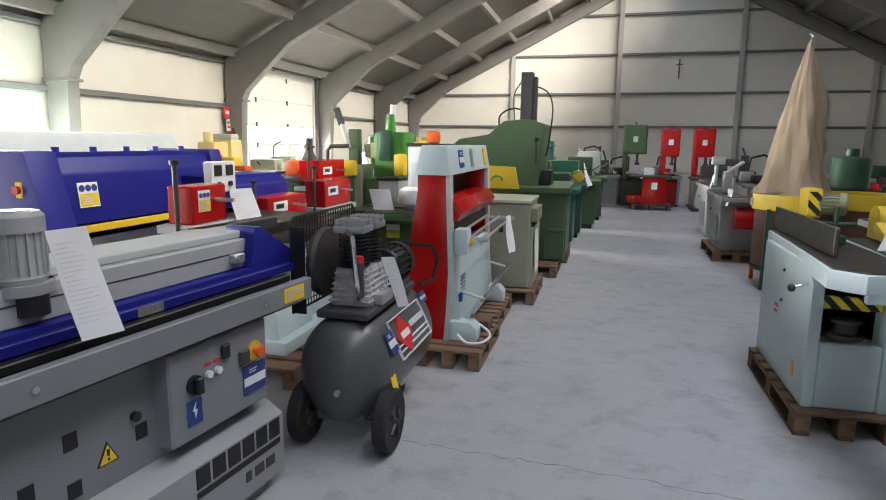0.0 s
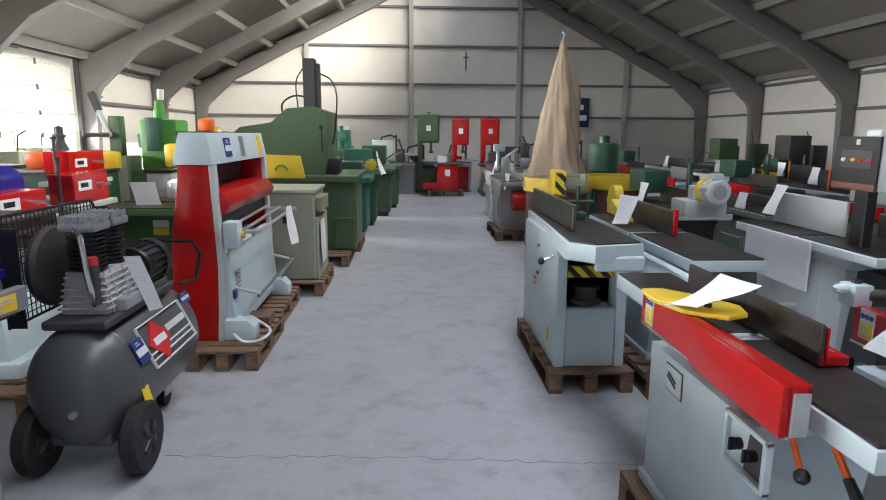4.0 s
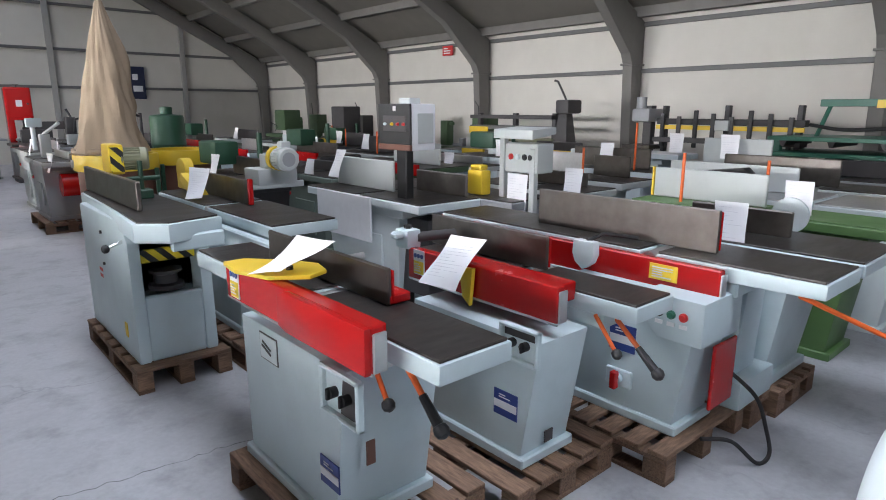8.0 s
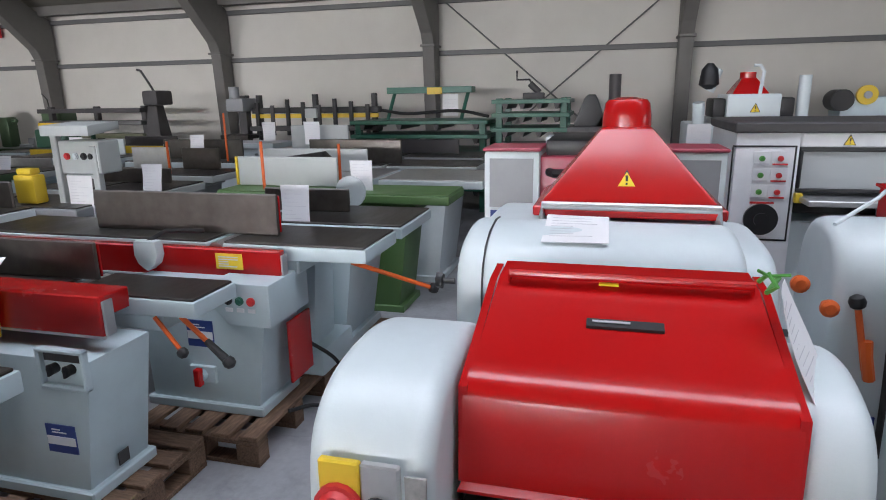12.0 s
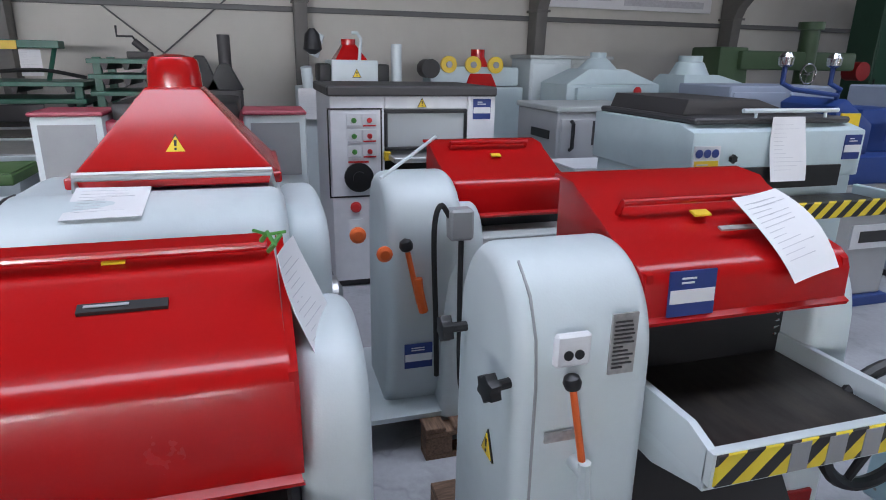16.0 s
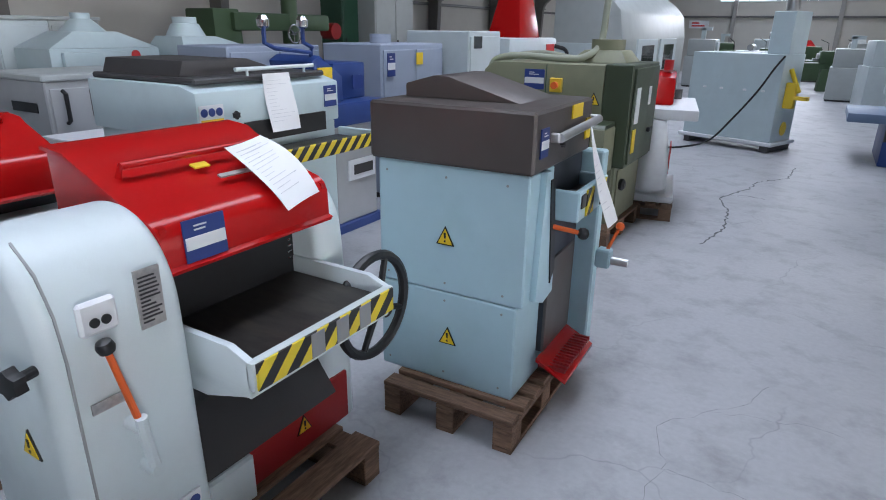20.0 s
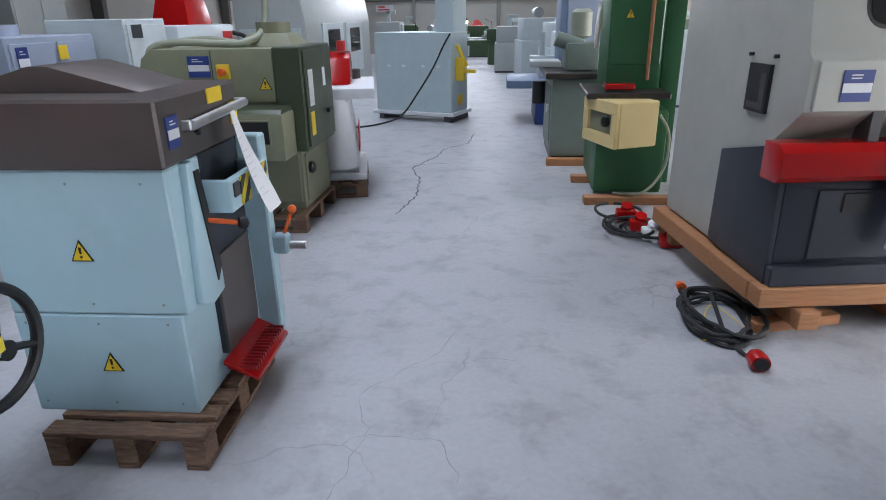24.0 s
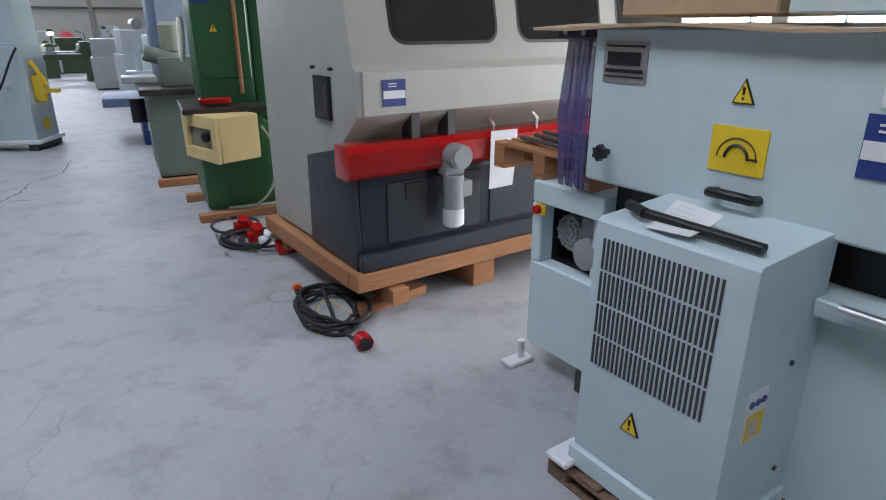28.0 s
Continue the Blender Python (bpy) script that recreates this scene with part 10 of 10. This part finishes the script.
W("side_guard", S().box(8.92, 9.0, -5.6, -4.8, 1.28, 1.5, 0.02), "ice", c1)
button(c1, (8.99, -5.75, 1.45), (-1, 0, 0), 0.05, "lred", "round_badge", 0.01)
c2 = cone_machine("ice blue planer with wide extraction cone", 8.6, 9.5, -7.65, -6.2, 1.48, 1.93, "ice", "ice", 9.0, -6.55, r=0.16)
cabinet("white cabinet with yellow label", 9.9, 10.6, -5.2, -4.55, 0, 1.86, "white", doors=1, top="wgrey")
cabinet("tall white cabinet with wooden side", 9.95, 10.7, -5.9, -5.22, 0, 1.86, "wgrey", doors=1, top="wgrey")
gb = cabinet("blue grey planer cabinet with slot and handle", 6.6, 7.5, -4.35, -3.35, 0, 1.38, "silver", name="sander_cabinet", doors=1, top="wgrey")
W("dark_slot", S().box(6.75, 7.15, -3.352, -3.342, 1.12, 1.2, 0), "black", gb)
W("long_handle", S().tube([(6.58, -3.48, 1.3), (6.54, -3.48, 1.28), (6.54, -3.48, 1.06), (6.58, -3.48, 1.04)], 0.018), "black", gb)
W("switch_panel", S().box(6.57, 6.59, -4.25, -3.7, 1.08, 1.3, 0), "dgrey", gb)
for k in range(3):
    decal(gb, "gauge", (6.565, -3.82 - k * 0.17, 1.2), (0, -1, 0), (0, 0, 1), 0.12, 0.13, "plate")
bench("machine_table", "small white table with papers on it", "table", 5.95, 6.5, -4.3, -3.2, 0.98, "wgrey", top="lwhite", legs=True, sheet=(6.0, -3.6, 1.0))
wp = thing("planer_thicknesser", "wide ice blue planer with dark lid", "thicknesser", (5.0, -3.6, 0.0))
W("cabinet", S().box(4.62, 5.7, -4.55, -3.25, 0.05, 1.12, 0.015), "ice", wp)
W("upper_case", S().prism([(4.6, 1.12), (4.6, 1.42), (4.75, 1.46), (5.75, 1.46), (5.75, 1.12)], "y", -4.58, -3.23, 0.015), "ice", wp)
# black strip paints the shade of the feed gap on the case
W("feed_opening", S().box(4.58, 4.6, -4.4, -3.6, 1.06, 1.2, 0), "black", wp)
W("lid", S().box(4.66, 5.77, -4.5, -3.28, 1.46, 1.50, 0.012), "dgrey", wp, "dark grey lid")
W("lid_hood", S().prism([(-3.32, 1.50), (-3.36, 1.60), (-3.9, 1.60), (-4.25, 1.50)], "x", 4.85, 5.7, 0.008), "dgrey", wp)
W("handle_bar", S().rod((4.64, -4.35, 1.545), (4.64, -3.6, 1.545), 0.014, n=10).rod((4.64, -4.25, 1.50), (4.64, -4.25, 1.545), 0.01).rod((4.64, -3.7, 1.50), (4.64, -3.7, 1.545), 0.01), "white", wp)
tr = W("tray", S().box(4.2, 4.6, -4.55, -3.55, 0.98, 1.0, 0.002), "cast", wp, "dark feed table")
W("tray_side", S().box(4.18, 4.6, -4.6, -4.56, 0.97, 1.06), "ice", tr)
W("tray_side", S().box(4.18, 4.6, -3.54, -3.5, 0.97, 1.06), "ice", tr)
W("tray_lip", S().box(4.17, 4.2, -4.6, -3.5, 0.96, 1.06), "stripe", tr, "black and yellow striped lip")
safety_label(wp, (4.597, -3.34, 1.24), (0, -1, 0), w=0.19, h=0.2)
sticker(wp, (4.597, -4.48, 1.31), (0, -1, 0), w=0.14, h=0.16)
star_knob(wp, (4.585, -3.52, 1.26), (-1, 0, 0), 0.03)
paper((4.6, -3.92, 1.51), (0, -1, 0), (-0.12, 0, -1), 0.26, 0.4, 0.02, seed=44)
wg = thing("tool_grinder", "blue and grey tool grinder with bent tubes", "grinder", (5.1, -5.2, 0))
W("base_cabinet", S().box(4.9, 5.6, -5.46, -4.86, 0.08, 0.98, 0.012), "silver", wg)
W("plinth", S().box(4.85, 5.65, -5.5, -4.82, 0, 0.08), "cobalt", wg)
W("name_board", S().box(4.888, 4.9, -5.42, -5.02, 0.47, 0.66, 0), "lwhite", wg, "white name board with plain bar")
W("name_print", S().box(4.883, 4.888, -5.38, -5.1, 0.52, 0.61, 0), "dgrey", wg)
W("saddle", S().box(4.8, 5.65, -5.5, -4.6, 1.0, 1.2, 0.02), "cobalt", wg)
W("upper_case", S().prism([(-4.62, 1.55), (-4.72, 1.60), (-5.0, 1.42), (-5.0, 1.2), (-4.72, 1.2)], "x", 4.9, 5.4, 0.02).box(5.0, 5.5, -5.44, -5.0, 1.2, 1.52, 0.02), "cobalt", wg)
W("label_plate", S().box(4.885, 4.9, -4.85, -4.68, 1.38, 1.5, 0), "lyellow", wg)
for y in (-4.2, -4.62):
    W("bent_tube", S().tube([(5.0, -4.75, 1.4), (4.98, -4.7, 1.62), (4.98, y - 0.1, 1.66), (4.98, y, 1.70), (4.98, y, 1.81)], 0.018), "cobalt", wg)
    W("lamp_head", S().lathe([(0.015, 0), (0.045, 0.02), (0.05, 0.07), (0.03, 0.1)], n=16).turn(Matrix.Translation((4.98, y, 1.80))), "chrome", wg)
decal(wg, "type_plate", (4.895, -5.2, 1.36), (0, -1, 0), (0, 0, 1), 0.14, 0.12, "label")
lv = cabinet("lavender grey control cabinet with yellow label", 5.3, 6.1, -7.35, -6.1, 0, 1.66, "lav", doors=2)
decal(lv, "yellow_label", (5.275, -6.8, 1.5), (0, -1, 0), (0, 0, 1), 0.13, 0.13, "lyellow")
sticker(lv, (5.275, -6.25, 1.45), (0, -1, 0), w=0.14, h=0.24)
W("top_spigot", S().rod((5.6, -6.5, 1.66), (5.6, -6.5, 1.76), 0.12), "lav", lv)
cabinet("second lavender grey cabinet behind", 6.6, 7.4, -6.6, -5.2, 0, 1.62, "lav", doors=2)
w1 = cabinet("white machine cabinet with small window", 5.0, 5.9, -8.3, -7.45, 0, 1.8, "white", name="machine_cabinet")
W("window", S().box(4.975, 4.985, -7.75, -7.55, 1.6, 1.74, 0), "glassd", w1)
w2 = thing("moulder", "white moulder with red extraction hood", "moulder", (5.2, -9.3, 0))
W("body", S().box(4.9, 5.9, -10.3, -8.4, 0.05, 1.3, 0.03), "white", w2)
W("upper_case", S().box(4.95, 5.8, -10.2, -8.5, 1.3, 1.72, 0.06), "white", w2)
W("red_hood", S().frustum(5.0, 5.5, -9.6, -8.9, 1.72, 5.1, 5.4, -9.5, -9.05, 2.3, 0.01), "red", w2)
decal(w2, "red_label", (4.94, -9.9, 1.5), (0, -1, 0), (0, 0, 1), 0.3, 0.25, "lred")
W("cable", S().cord([(4.95, -10.1, 1.6), (4.8, -10.25, 1.5), (4.85, -10.3, 1.1)], 0.03), "rubber", w2)
rc = thing("machining_centre", "large rounded white grey machine enclosure", "machine", (5.5, -15.5, 0))
W("enclosure", S().prism([(4.7, 0.1), (4.7, 1.7), (4.78, 2.2), (5.0, 2.45), (5.3, 2.65), (6.1, 2.7), (6.1, 0.1)], "y", -18.8, -12.9, 0.05), "wgrey", rc)
W("base", S().box(4.8, 6.0, -18.6, -13.1, 0, 0.1), "dgrey", rc)
for a in (-14.8, -16.8):
    d = W("sliding_door", S().box(4.66, 4.7, a - 0.85, a + 0.85, 0.5, 1.68, 0.01), "white", rc)
    W("door_window", S().box(4.65, 4.66, a - 0.5, a + 0.5, 1.0, 1.55, 0), "glassd", d)
W("end_panel", S().box(4.8, 6.0, -12.9, -12.86, 0.4, 1.6, 0.006), "white", rc)
W("end_plate", S().box(5.0, 5.2, -12.86, -12.85, 1.5, 1.66, 0), "ink", rc)

# green mill and tall cabinets near the right wall
gm = thing("milling_machine", "grey green milling machine with rams", "mill", (10.3, -9.2, 0))
W("column", S().frustum(10.0, 10.9, -8.6, -7.9, 0, 10.1, 10.8, -8.5, -7.95, 2.1, 0.03), "green", gm)
W("ram", S().box(10.0, 10.6, -10.7, -8.3, 1.75, 2.05, 0.05), "green", gm)
W("knee", S().box(9.6, 10.4, -10.4, -8.6, 0.7, 1.0, 0.03), "green", gm)
W("table", S().box(9.5, 10.2, -11.0, -8.4, 1.0, 1.1), "cast", gm)
W("arbor", S().rod((10.2, -10.7, 1.9), (10.2, -8.5, 1.9), 0.06), "alu", gm)
W("vertical_head", S().rod((10.1, -9.7, 1.45), (10.1, -9.7, 2.4), 0.15).rod((10.1, -9.7, 2.4), (10.1, -9.7, 2.52), 0.2), "green", gm)
W("red_cover", S().rod((10.0, -10.9, 1.75), (10.3, -10.9, 1.75), 0.16), "dred", gm)
handwheel(gm, (9.9, -9.6, 1.7), (-1, 0, 0), 0.16, "chrome", 3)
cabinet("tall light grey control cabinet", 10.0, 10.8, -13.7, -12.2, 0, 3.0, "wgrey", doors=2)
cabinet("tall dark grey green machine housing", 10.3, 10.9, -12.0, -11.45, 0, 3.1, "dgreen", doors=1)

# ---- far south ----
rnd = random.Random(5)
FAR = [(6.6, -11.2, 1.4, "ice2"), (8.0, -12.6, 1.7, "white"), (8.4, -15.2, 1.9, "wgrey"), (9.6, -17.4, 1.6, "white"), (6.6, -20.5, 1.8, "white"), (8.3, -21.5, 2.0, "wgrey"), (10.4, -20.0, 1.7, "lav"), (3.6, -24.6, 1.5, "white"), (5.2, -25.2, 1.9, "wgrey"), (7.2, -26.0, 1.7, "white"), (9.5, -25.0, 1.5, "ice2"), (-1.6, -17.0, 2.1, "white"), (-1.2, -20.2, 1.8, "wgrey"), (-3.4, -22.0, 2.0, "ice2"), (-2.6, -14.4, 1.7, "white"), (-4.4, -11.5, 1.6, "wgrey"), (-4.0, -17.5, 1.9, "green"), (-1.0, -23.8, 1.6, "green"), (-0.5, -16.4, 1.9, "white"), (0.0, -19.8, 2.0, "white"), (0.7, -22.6, 1.7, "wgrey"), (2.2, -31.0, 1.6, "green"), (3.4, -30.6, 1.9, "white"), (5.2, -29.8, 1.7, "green"), (0.4, -30.8, 1.8, "wgrey"), (-1.8, -28.6, 1.9, "white")]
WORD.update(lav="lavender grey")
for n, (x, y, z, mat) in enumerate(FAR):
    w, l = rnd.uniform(0.8, 1.2), rnd.uniform(1.2, 2.0)
    e = thing("machine", "%s machine %s in the far part" % (WORD[mat], ("with hood", "with motor head", "with side table")[n % 3]), "machine", (x, y, 0), rnd.choice((0, 0, 90, 8, -6)), "machines in the far part")
    part("cabinet", S().box(-w / 2, w / 2, -l / 2, l / 2, 0.05, z * 0.55, 0.02), mat, e)
    part("plinth", S().box(-w / 2 + 0.03, w / 2 - 0.03, -l / 2 + 0.03, l / 2 - 0.03, 0, 0.05), "dgrey", e)
    part("upper_case", S().box(-w / 2 + 0.1, w / 2 - 0.05, -l / 2 + 0.2, l / 2 - 0.1, z * 0.55, z * 0.85, 0.04), mat, e)
    part("table", S().box(-w / 2 - 0.25, -w / 2, -l / 2 + 0.1, l / 2 - 0.1, 0.86, 0.92), "cast", e)
    part("control_panel", S().box(-w / 2 + 0.04, -w / 2 + 0.1, -0.15, 0.3, z * 0.6, z * 0.8, 0.01), "dgrey" if n % 2 else "white", e)
    if n % 3 == 0:
        part("hood", S().frustum(-w / 4, w / 4, -0.3, 0.3, z * 0.85, -0.1, 0.1, -0.1, 0.1, z), "red" if n % 2 else mat, e)
    elif n % 3 == 1:
        part("motor_head", S().rod((0, -0.2, z * 0.92), (0, 0.25, z * 0.92), z * 0.07), "grey", e)
    else:
        part("column", S().box(0, 0.14, 0, 0.14, z * 0.85, z * 1.05).box(-0.2, 0.16, 0, 0.14, z, z * 1.06), "white", e)
for x, y, rz, lab in ((4.4, -27.5, 0, "long dark green workbench"), (1.6, -28.0, 5, "dark green lathe near the far gable"), (4.2, -22.6, 90, "green lathe beside the aisle"), (2.4, -25.6, 10, "long green planing bench at the aisle end")):
    lathe_machine(lab, x, y, 2.6, "green", rz, 1.3)
for k, (x, y, z) in enumerate(((2.6, -29.0, 1.45), (2.9, -30.2, 1.0))):
    lp = thing("work_lamp", "lit warm work lamp on a stand", "lamp", (x, y, 0))
    part("stand", S().rod((0, 0, 0), (0, 0, z), 0.03), "dgrey", lp)
    part("bulb", S().lathe([(0, z), (0.09, z + 0.03), (0.11, z + 0.12), (0.06, z + 0.2), (0, z + 0.22)], n=16), "lampglow", lp, "glowing warm lamp glass")
    part("shade", S().lathe([(0.13, z + 0.14), (0.08, z + 0.25), (0.0, z + 0.27)], n=16), "dgrey", lp)

# ---- left part of the hall, towards the sectional door ----
wg2 = thing("glue_press", "white and green machine under the window", "machine", (-5.6, 5.5, 0))
W("base", S().box(-6.1, -5.3, 3.6, 7.7, 0.0, 1.35, 0.02), "wgrey", wg2)
W("green_band", S().box(-6.15, -5.25, 3.5, 7.8, 1.35, 1.6, 0.02), "lime", wg2, "bright green casing")
W("white_top", S().box(-6.12, -5.3, 3.6, 7.7, 1.6, 1.98, 0.05), "white", wg2)
gt = bench("machine_table", "green machine with dark table and yellow label", "machine", -2.0, -1.15, 6.15, 7.3, 1.12, "leaf")
decal(gt, "yellow_label", (-1.42, 6.30, 0.86), (1, 0, 0), (0, 0, 1), 0.16, 0.08, "lyellow")
decal(gt, "size_label", (-1.42, 6.30, 0.94), (1, 0, 0), (0, 0, 1), 0.16, 0.07, "lwhite")
W("white_head", S().lathe([(0.0, 1.12), (0.07, 1.12), (0.08, 1.16), (0.15, 1.18), (0.16, 1.24), (0.15, 1.34), (0.10, 1.37), (0.0, 1.37)], at=(-1.32, 6.7, 0), n=24), "lwhite", gt, "white round machine head")
paper((-1.62, 6.4, 1.36), (0.9, 0.2, 0), (0.2, 0.1, -0.9), 0.24, 0.24, 0.02, seed=61)
gb2 = thing("bottle_press", "bright green press with white cap", "press", (-2.3, 8.7, 0))
W("base", S().box(-2.6, -1.95, 8.4, 9.2, 0, 1.35, 0.02), "leaf", gb2)
W("body", S().box(-2.5, -2.0, 8.5, 9.0, 1.35, 2.04, 0.05), "lime", gb2)
W("neck", S().rod((-2.27, 8.65, 2.0), (-2.27, 8.65, 2.3), 0.09, 0.05), "lime", gb2)
W("cap", S().rod((-2.24, 8.65, 2.3), (-2.23, 8.65, 2.44), 0.045), "lwhite", gb2)
W("front_guard", S().box(-2.36, -2.18, 8.36, 8.5, 1.62, 2.06, 0.02), "dgreen", gb2)
dg = thing("eccentric_press", "dark green press with slanted arm", "press", (-2.85, 8.6, 0))
W("base", S().box(-3.1, -2.65, 8.4, 8.9, 0, 1.55, 0.03), "sage", dg)
W("column", S().box(-2.90, -2.74, 8.5, 8.66, 1.55, 2.08, 0.02), "green", dg)
W("arm", S().rod((-2.88, 8.5, 1.8), (-3.0, 8.5, 2.15), 0.035), "wgrey", dg)
W("arm_tip", S().box(-0.045, 0.045, -0.03, 0.03, 0, 0.26, 0.008).turn(Matrix.Translation((-3.0, 8.5, 2.14)) @ Matrix.Rotation(-0.33, 4, "Y")), "black", dg)
W("bent_bar", S().tube([(-3.2, 8.4, 1.5), (-3.2, 8.4, 1.76), (-3.14, 8.4, 1.82), (-2.86, 8.4, 1.83)], 0.03), "dgrey", dg)
ct = thing("cone_extractor", "dark olive bottle-shaped extractor hood", "extractor", (-3.55, 8.5, 0))
W("stand", S().box(-3.8, -3.3, 8.3, 8.8, 0, 1.48, 0.02), "green", ct)
W("cone", S().lathe([(0.14, 1.48), (0.14, 1.56), (0.06, 1.74), (0.06, 1.79), (0.085, 1.79), (0.085, 1.82), (0.055, 1.83), (0.055, 1.94), (0.0, 1.94)], at=(-3.55, 8.5, 0), n=20), "dgrey", ct)
for n, (x0, x1, y, z0, z1, mat, lab) in enumerate(((-2.96, -2.70, 8.2, 1.37, 1.62, "yellow", "yellow machine guard on a bench"), (-2.12, -1.95, 8.3, 1.40, 1.72, "yellow", "yellow slanted guard on a machine"), (-3.38, -3.18, 7.4, 1.42, 1.63, "orange", "small orange box on a machine"), (-4.3, -3.98, 7.4, 1.44, 1.54, "orange", "flat orange cover on a machine"), (-4.6, -4.44, 7.4, 1.5, 1.7, "orange", "orange round cap on a machine"), (-1.42, -1.26, 7.6, 1.88, 2.04, "orange", "orange cap on a tall machine"), (-4.42, -4.18, 7.45, 1.5, 1.66, "yellow", "yellow cover on a machine"))):
    c = thing("machine_cover", lab, "cover", ((x0 + x1) / 2, y, z0))
    W("shell", S().box(x0, x1, y, y + 0.2, z0, z1, 0.05), mat, c)
for n, (x0, x1, y0, y1, z, mat, lab) in enumerate(((-5.0, -3.9, 7.2, 8.4, 1.44, "grey", "grey machine with paint tins on top"), (-3.45, -2.72, 7.2, 8.3, 1.40, "dgreen", "dark green machine beside the presses"), (-2.2, -1.9, 7.9, 8.5, 1.40, "wgrey", "narrow grey machine stand"), (-1.6, -1.15, 7.4, 8.1, 1.88, "lwhite", "tall white machine with orange cap"))):
    c = thing("machine", lab, "machine", ((x0 + x1) / 2, (y0 + y1) / 2, 0))
    W("body", S().box(x0, x1, y0, y1, 0.06, z - 0.04, 0.02), mat, c)
    W("foot", S().box(x0 + 0.03, x1 - 0.03, y0 + 0.03, y1 - 0.03, 0, 0.06), "dgrey", c)
    W("top_plate", S().box(x0 - 0.02, x1 + 0.02, y0 - 0.02, y1 + 0.02, z - 0.04, z, 0.008), "cast", c)
    W("front_door", S().box(x0 + 0.05, x1 - 0.05, y0 - 0.015, y0, 0.25, z - 0.25, 0.004), mat, c)
dl = thing("drum_lamp", "white drum on a thin stand", "drum", (-4.85, 7.0, 1.44))
W("drum", S().lathe([(0.0, 1.45), (0.1, 1.45), (0.11, 1.5), (0.11, 1.66), (0.09, 1.7), (0, 1.7)], at=(-4.7, 7.45, 0), n=20), "white", dl)
LEFT = [(-5.9, 9.6, "cream", "cream"), (-4.7, 10.4, "sage", "sage grey"), (-3.2, 11.0, "cream", "cream"), (-5.6, 12.6, "sage", "sage grey"), (-4.2, 13.2, "green", "dull green"), (-2.6, 13.6, "cream", "cream"), (-1.3, 12.4, "green", "dull green"), (-5.4, 16.4, "wgrey", "light grey"), (-3.6, 16.6, "green", "dull green"), (-1.8, 16.2, "wgrey", "light grey"), (-5.0, 19.4, "cream", "cream"), (-2.8, 19.8, "dgreen", "dark green"), (-0.9, 18.9, "teal", "teal green"), (-0.1, 14.9, "green", "dull green")]
for n, (x, y, mat, word) in enumerate(LEFT):
    if n % 2:
        lathe_machine("%s lathe with a lamp arm" % word, x, y, rnd.uniform(1.5, 1.9), mat, rnd.choice((0, 4, -5)), rnd.uniform(1.35, 1.6))
    else:
        e = thing("milling_machine", "%s milling machine with column and table" % word, "mill", (x, y, 0), rnd.choice((0, 6, -8)))
        h = rnd.uniform(1.75, 2.05)
        part("column", S().frustum(-0.3, 0.3, -0.1, 0.5, 0, -0.22, 0.22, 0.05, 0.45, h, 0.03), mat, e)
        part("base", S().box(-0.4, 0.4, -0.7, 0.6, 0, 0.16, 0.02), mat, e)
        part("knee", S().box(-0.18, 0.18, -0.5, 0, 0.6, 0.9, 0.02), mat, e)
        part("table", S().box(-0.6, 0.6, -0.55, -0.2, 0.9, 1.0, 0.01), "cast", e)
        part("head", S().box(-0.16, 0.16, -0.45, 0.2, h - 0.34, h - 0.04, 0.05).rod((0, -0.35, h - 0.6), (0, -0.35, h + 0.12), 0.08), mat, e)
        part("yellow_cover", S().box(-0.2, 0.2, 0.1, 0.4, h, h + 0.1, 0.03), "yellow" if n % 4 else "wgrey", e)
        part("switch_box", S().box(0.22, 0.32, 0.1, 0.3, 1.2, 1.5, 0.01), "grey", e)


# dark old machines along the right wall of the north half
for n, (x, y, rz, mat, lab) in enumerate(((11.9, 11.3, 90, "green", "dull green old lathe along the wall"), (12.0, 13.8, 88, "dgreen", "dark green lathe along the wall"), (11.8, 16.4, 92, "dgrey", "dark grey lathe along the wall"), (11.9, 19.2, 90, "green", "dull green lathe near the far corner"))):
    lathe_machine(lab, x, y, 1.9, mat, rz, 1.65)
for x, y, col, lab, h in ((10.7, 12.4, "dgreen", "dark green drill with square head", 1.75), (10.8, 15.1, "dgrey", "dark grey drill among the old lathes", 1.9), (10.5, 18.0, "green", "dull green drill with tall head", 1.8)):
    drill(x, y, col, col, lab, h, 180)

# clutter of small machines before the north gable and beside the collector
for n, (x, y, mat, lab) in enumerate(((1.35, 20.4, "grey", "grey spindle moulder near the gable"), (2.75, 20.3, "wgrey", "light grey moulder between the bandsaws"), (4.7, 17.0, "wgrey", "light grey moulder with clamps"), (5.1, 14.9, "grey", "grey moulder with black guard"), (0.45, 20.9, "dgrey", "dark grey moulder near the gable"))):
    b = bench("spindle_moulder", lab, "moulder", x - 0.45, x + 0.45, y - 0.45, y + 0.45, 0.95, mat, fence=((x + 0.1, y - 0.4, y + 0.4, 1.12, "wgrey"),), group="moulders by the gable")
    W("guard_hood", S().box(x - 0.22, x + 0.12, y - 0.35, y - 0.05, 0.96, 1.16, 0.04), "red" if n == 1 else "white" if n % 2 else "dgrey", b)
    W("post", S().rod((x + 0.25, y, 0.95), (x + 0.25, y, 1.5 + 0.08 * n), 0.035), "dgrey", b)
    W("arm", S().tube([(x + 0.25, y, 1.42 + 0.08 * n), (x + 0.05, y - 0.05, 1.5 + 0.08 * n), (x - 0.25, y - 0.1, 1.42 + 0.08 * n), (x - 0.3, y - 0.1, 1.25)], 0.03), "black", b)
    W("feed_box", S().box(x - 0.4, x - 0.1, y + 0.1, y + 0.38, 0.97, 1.22, 0.03), "wgrey", b)
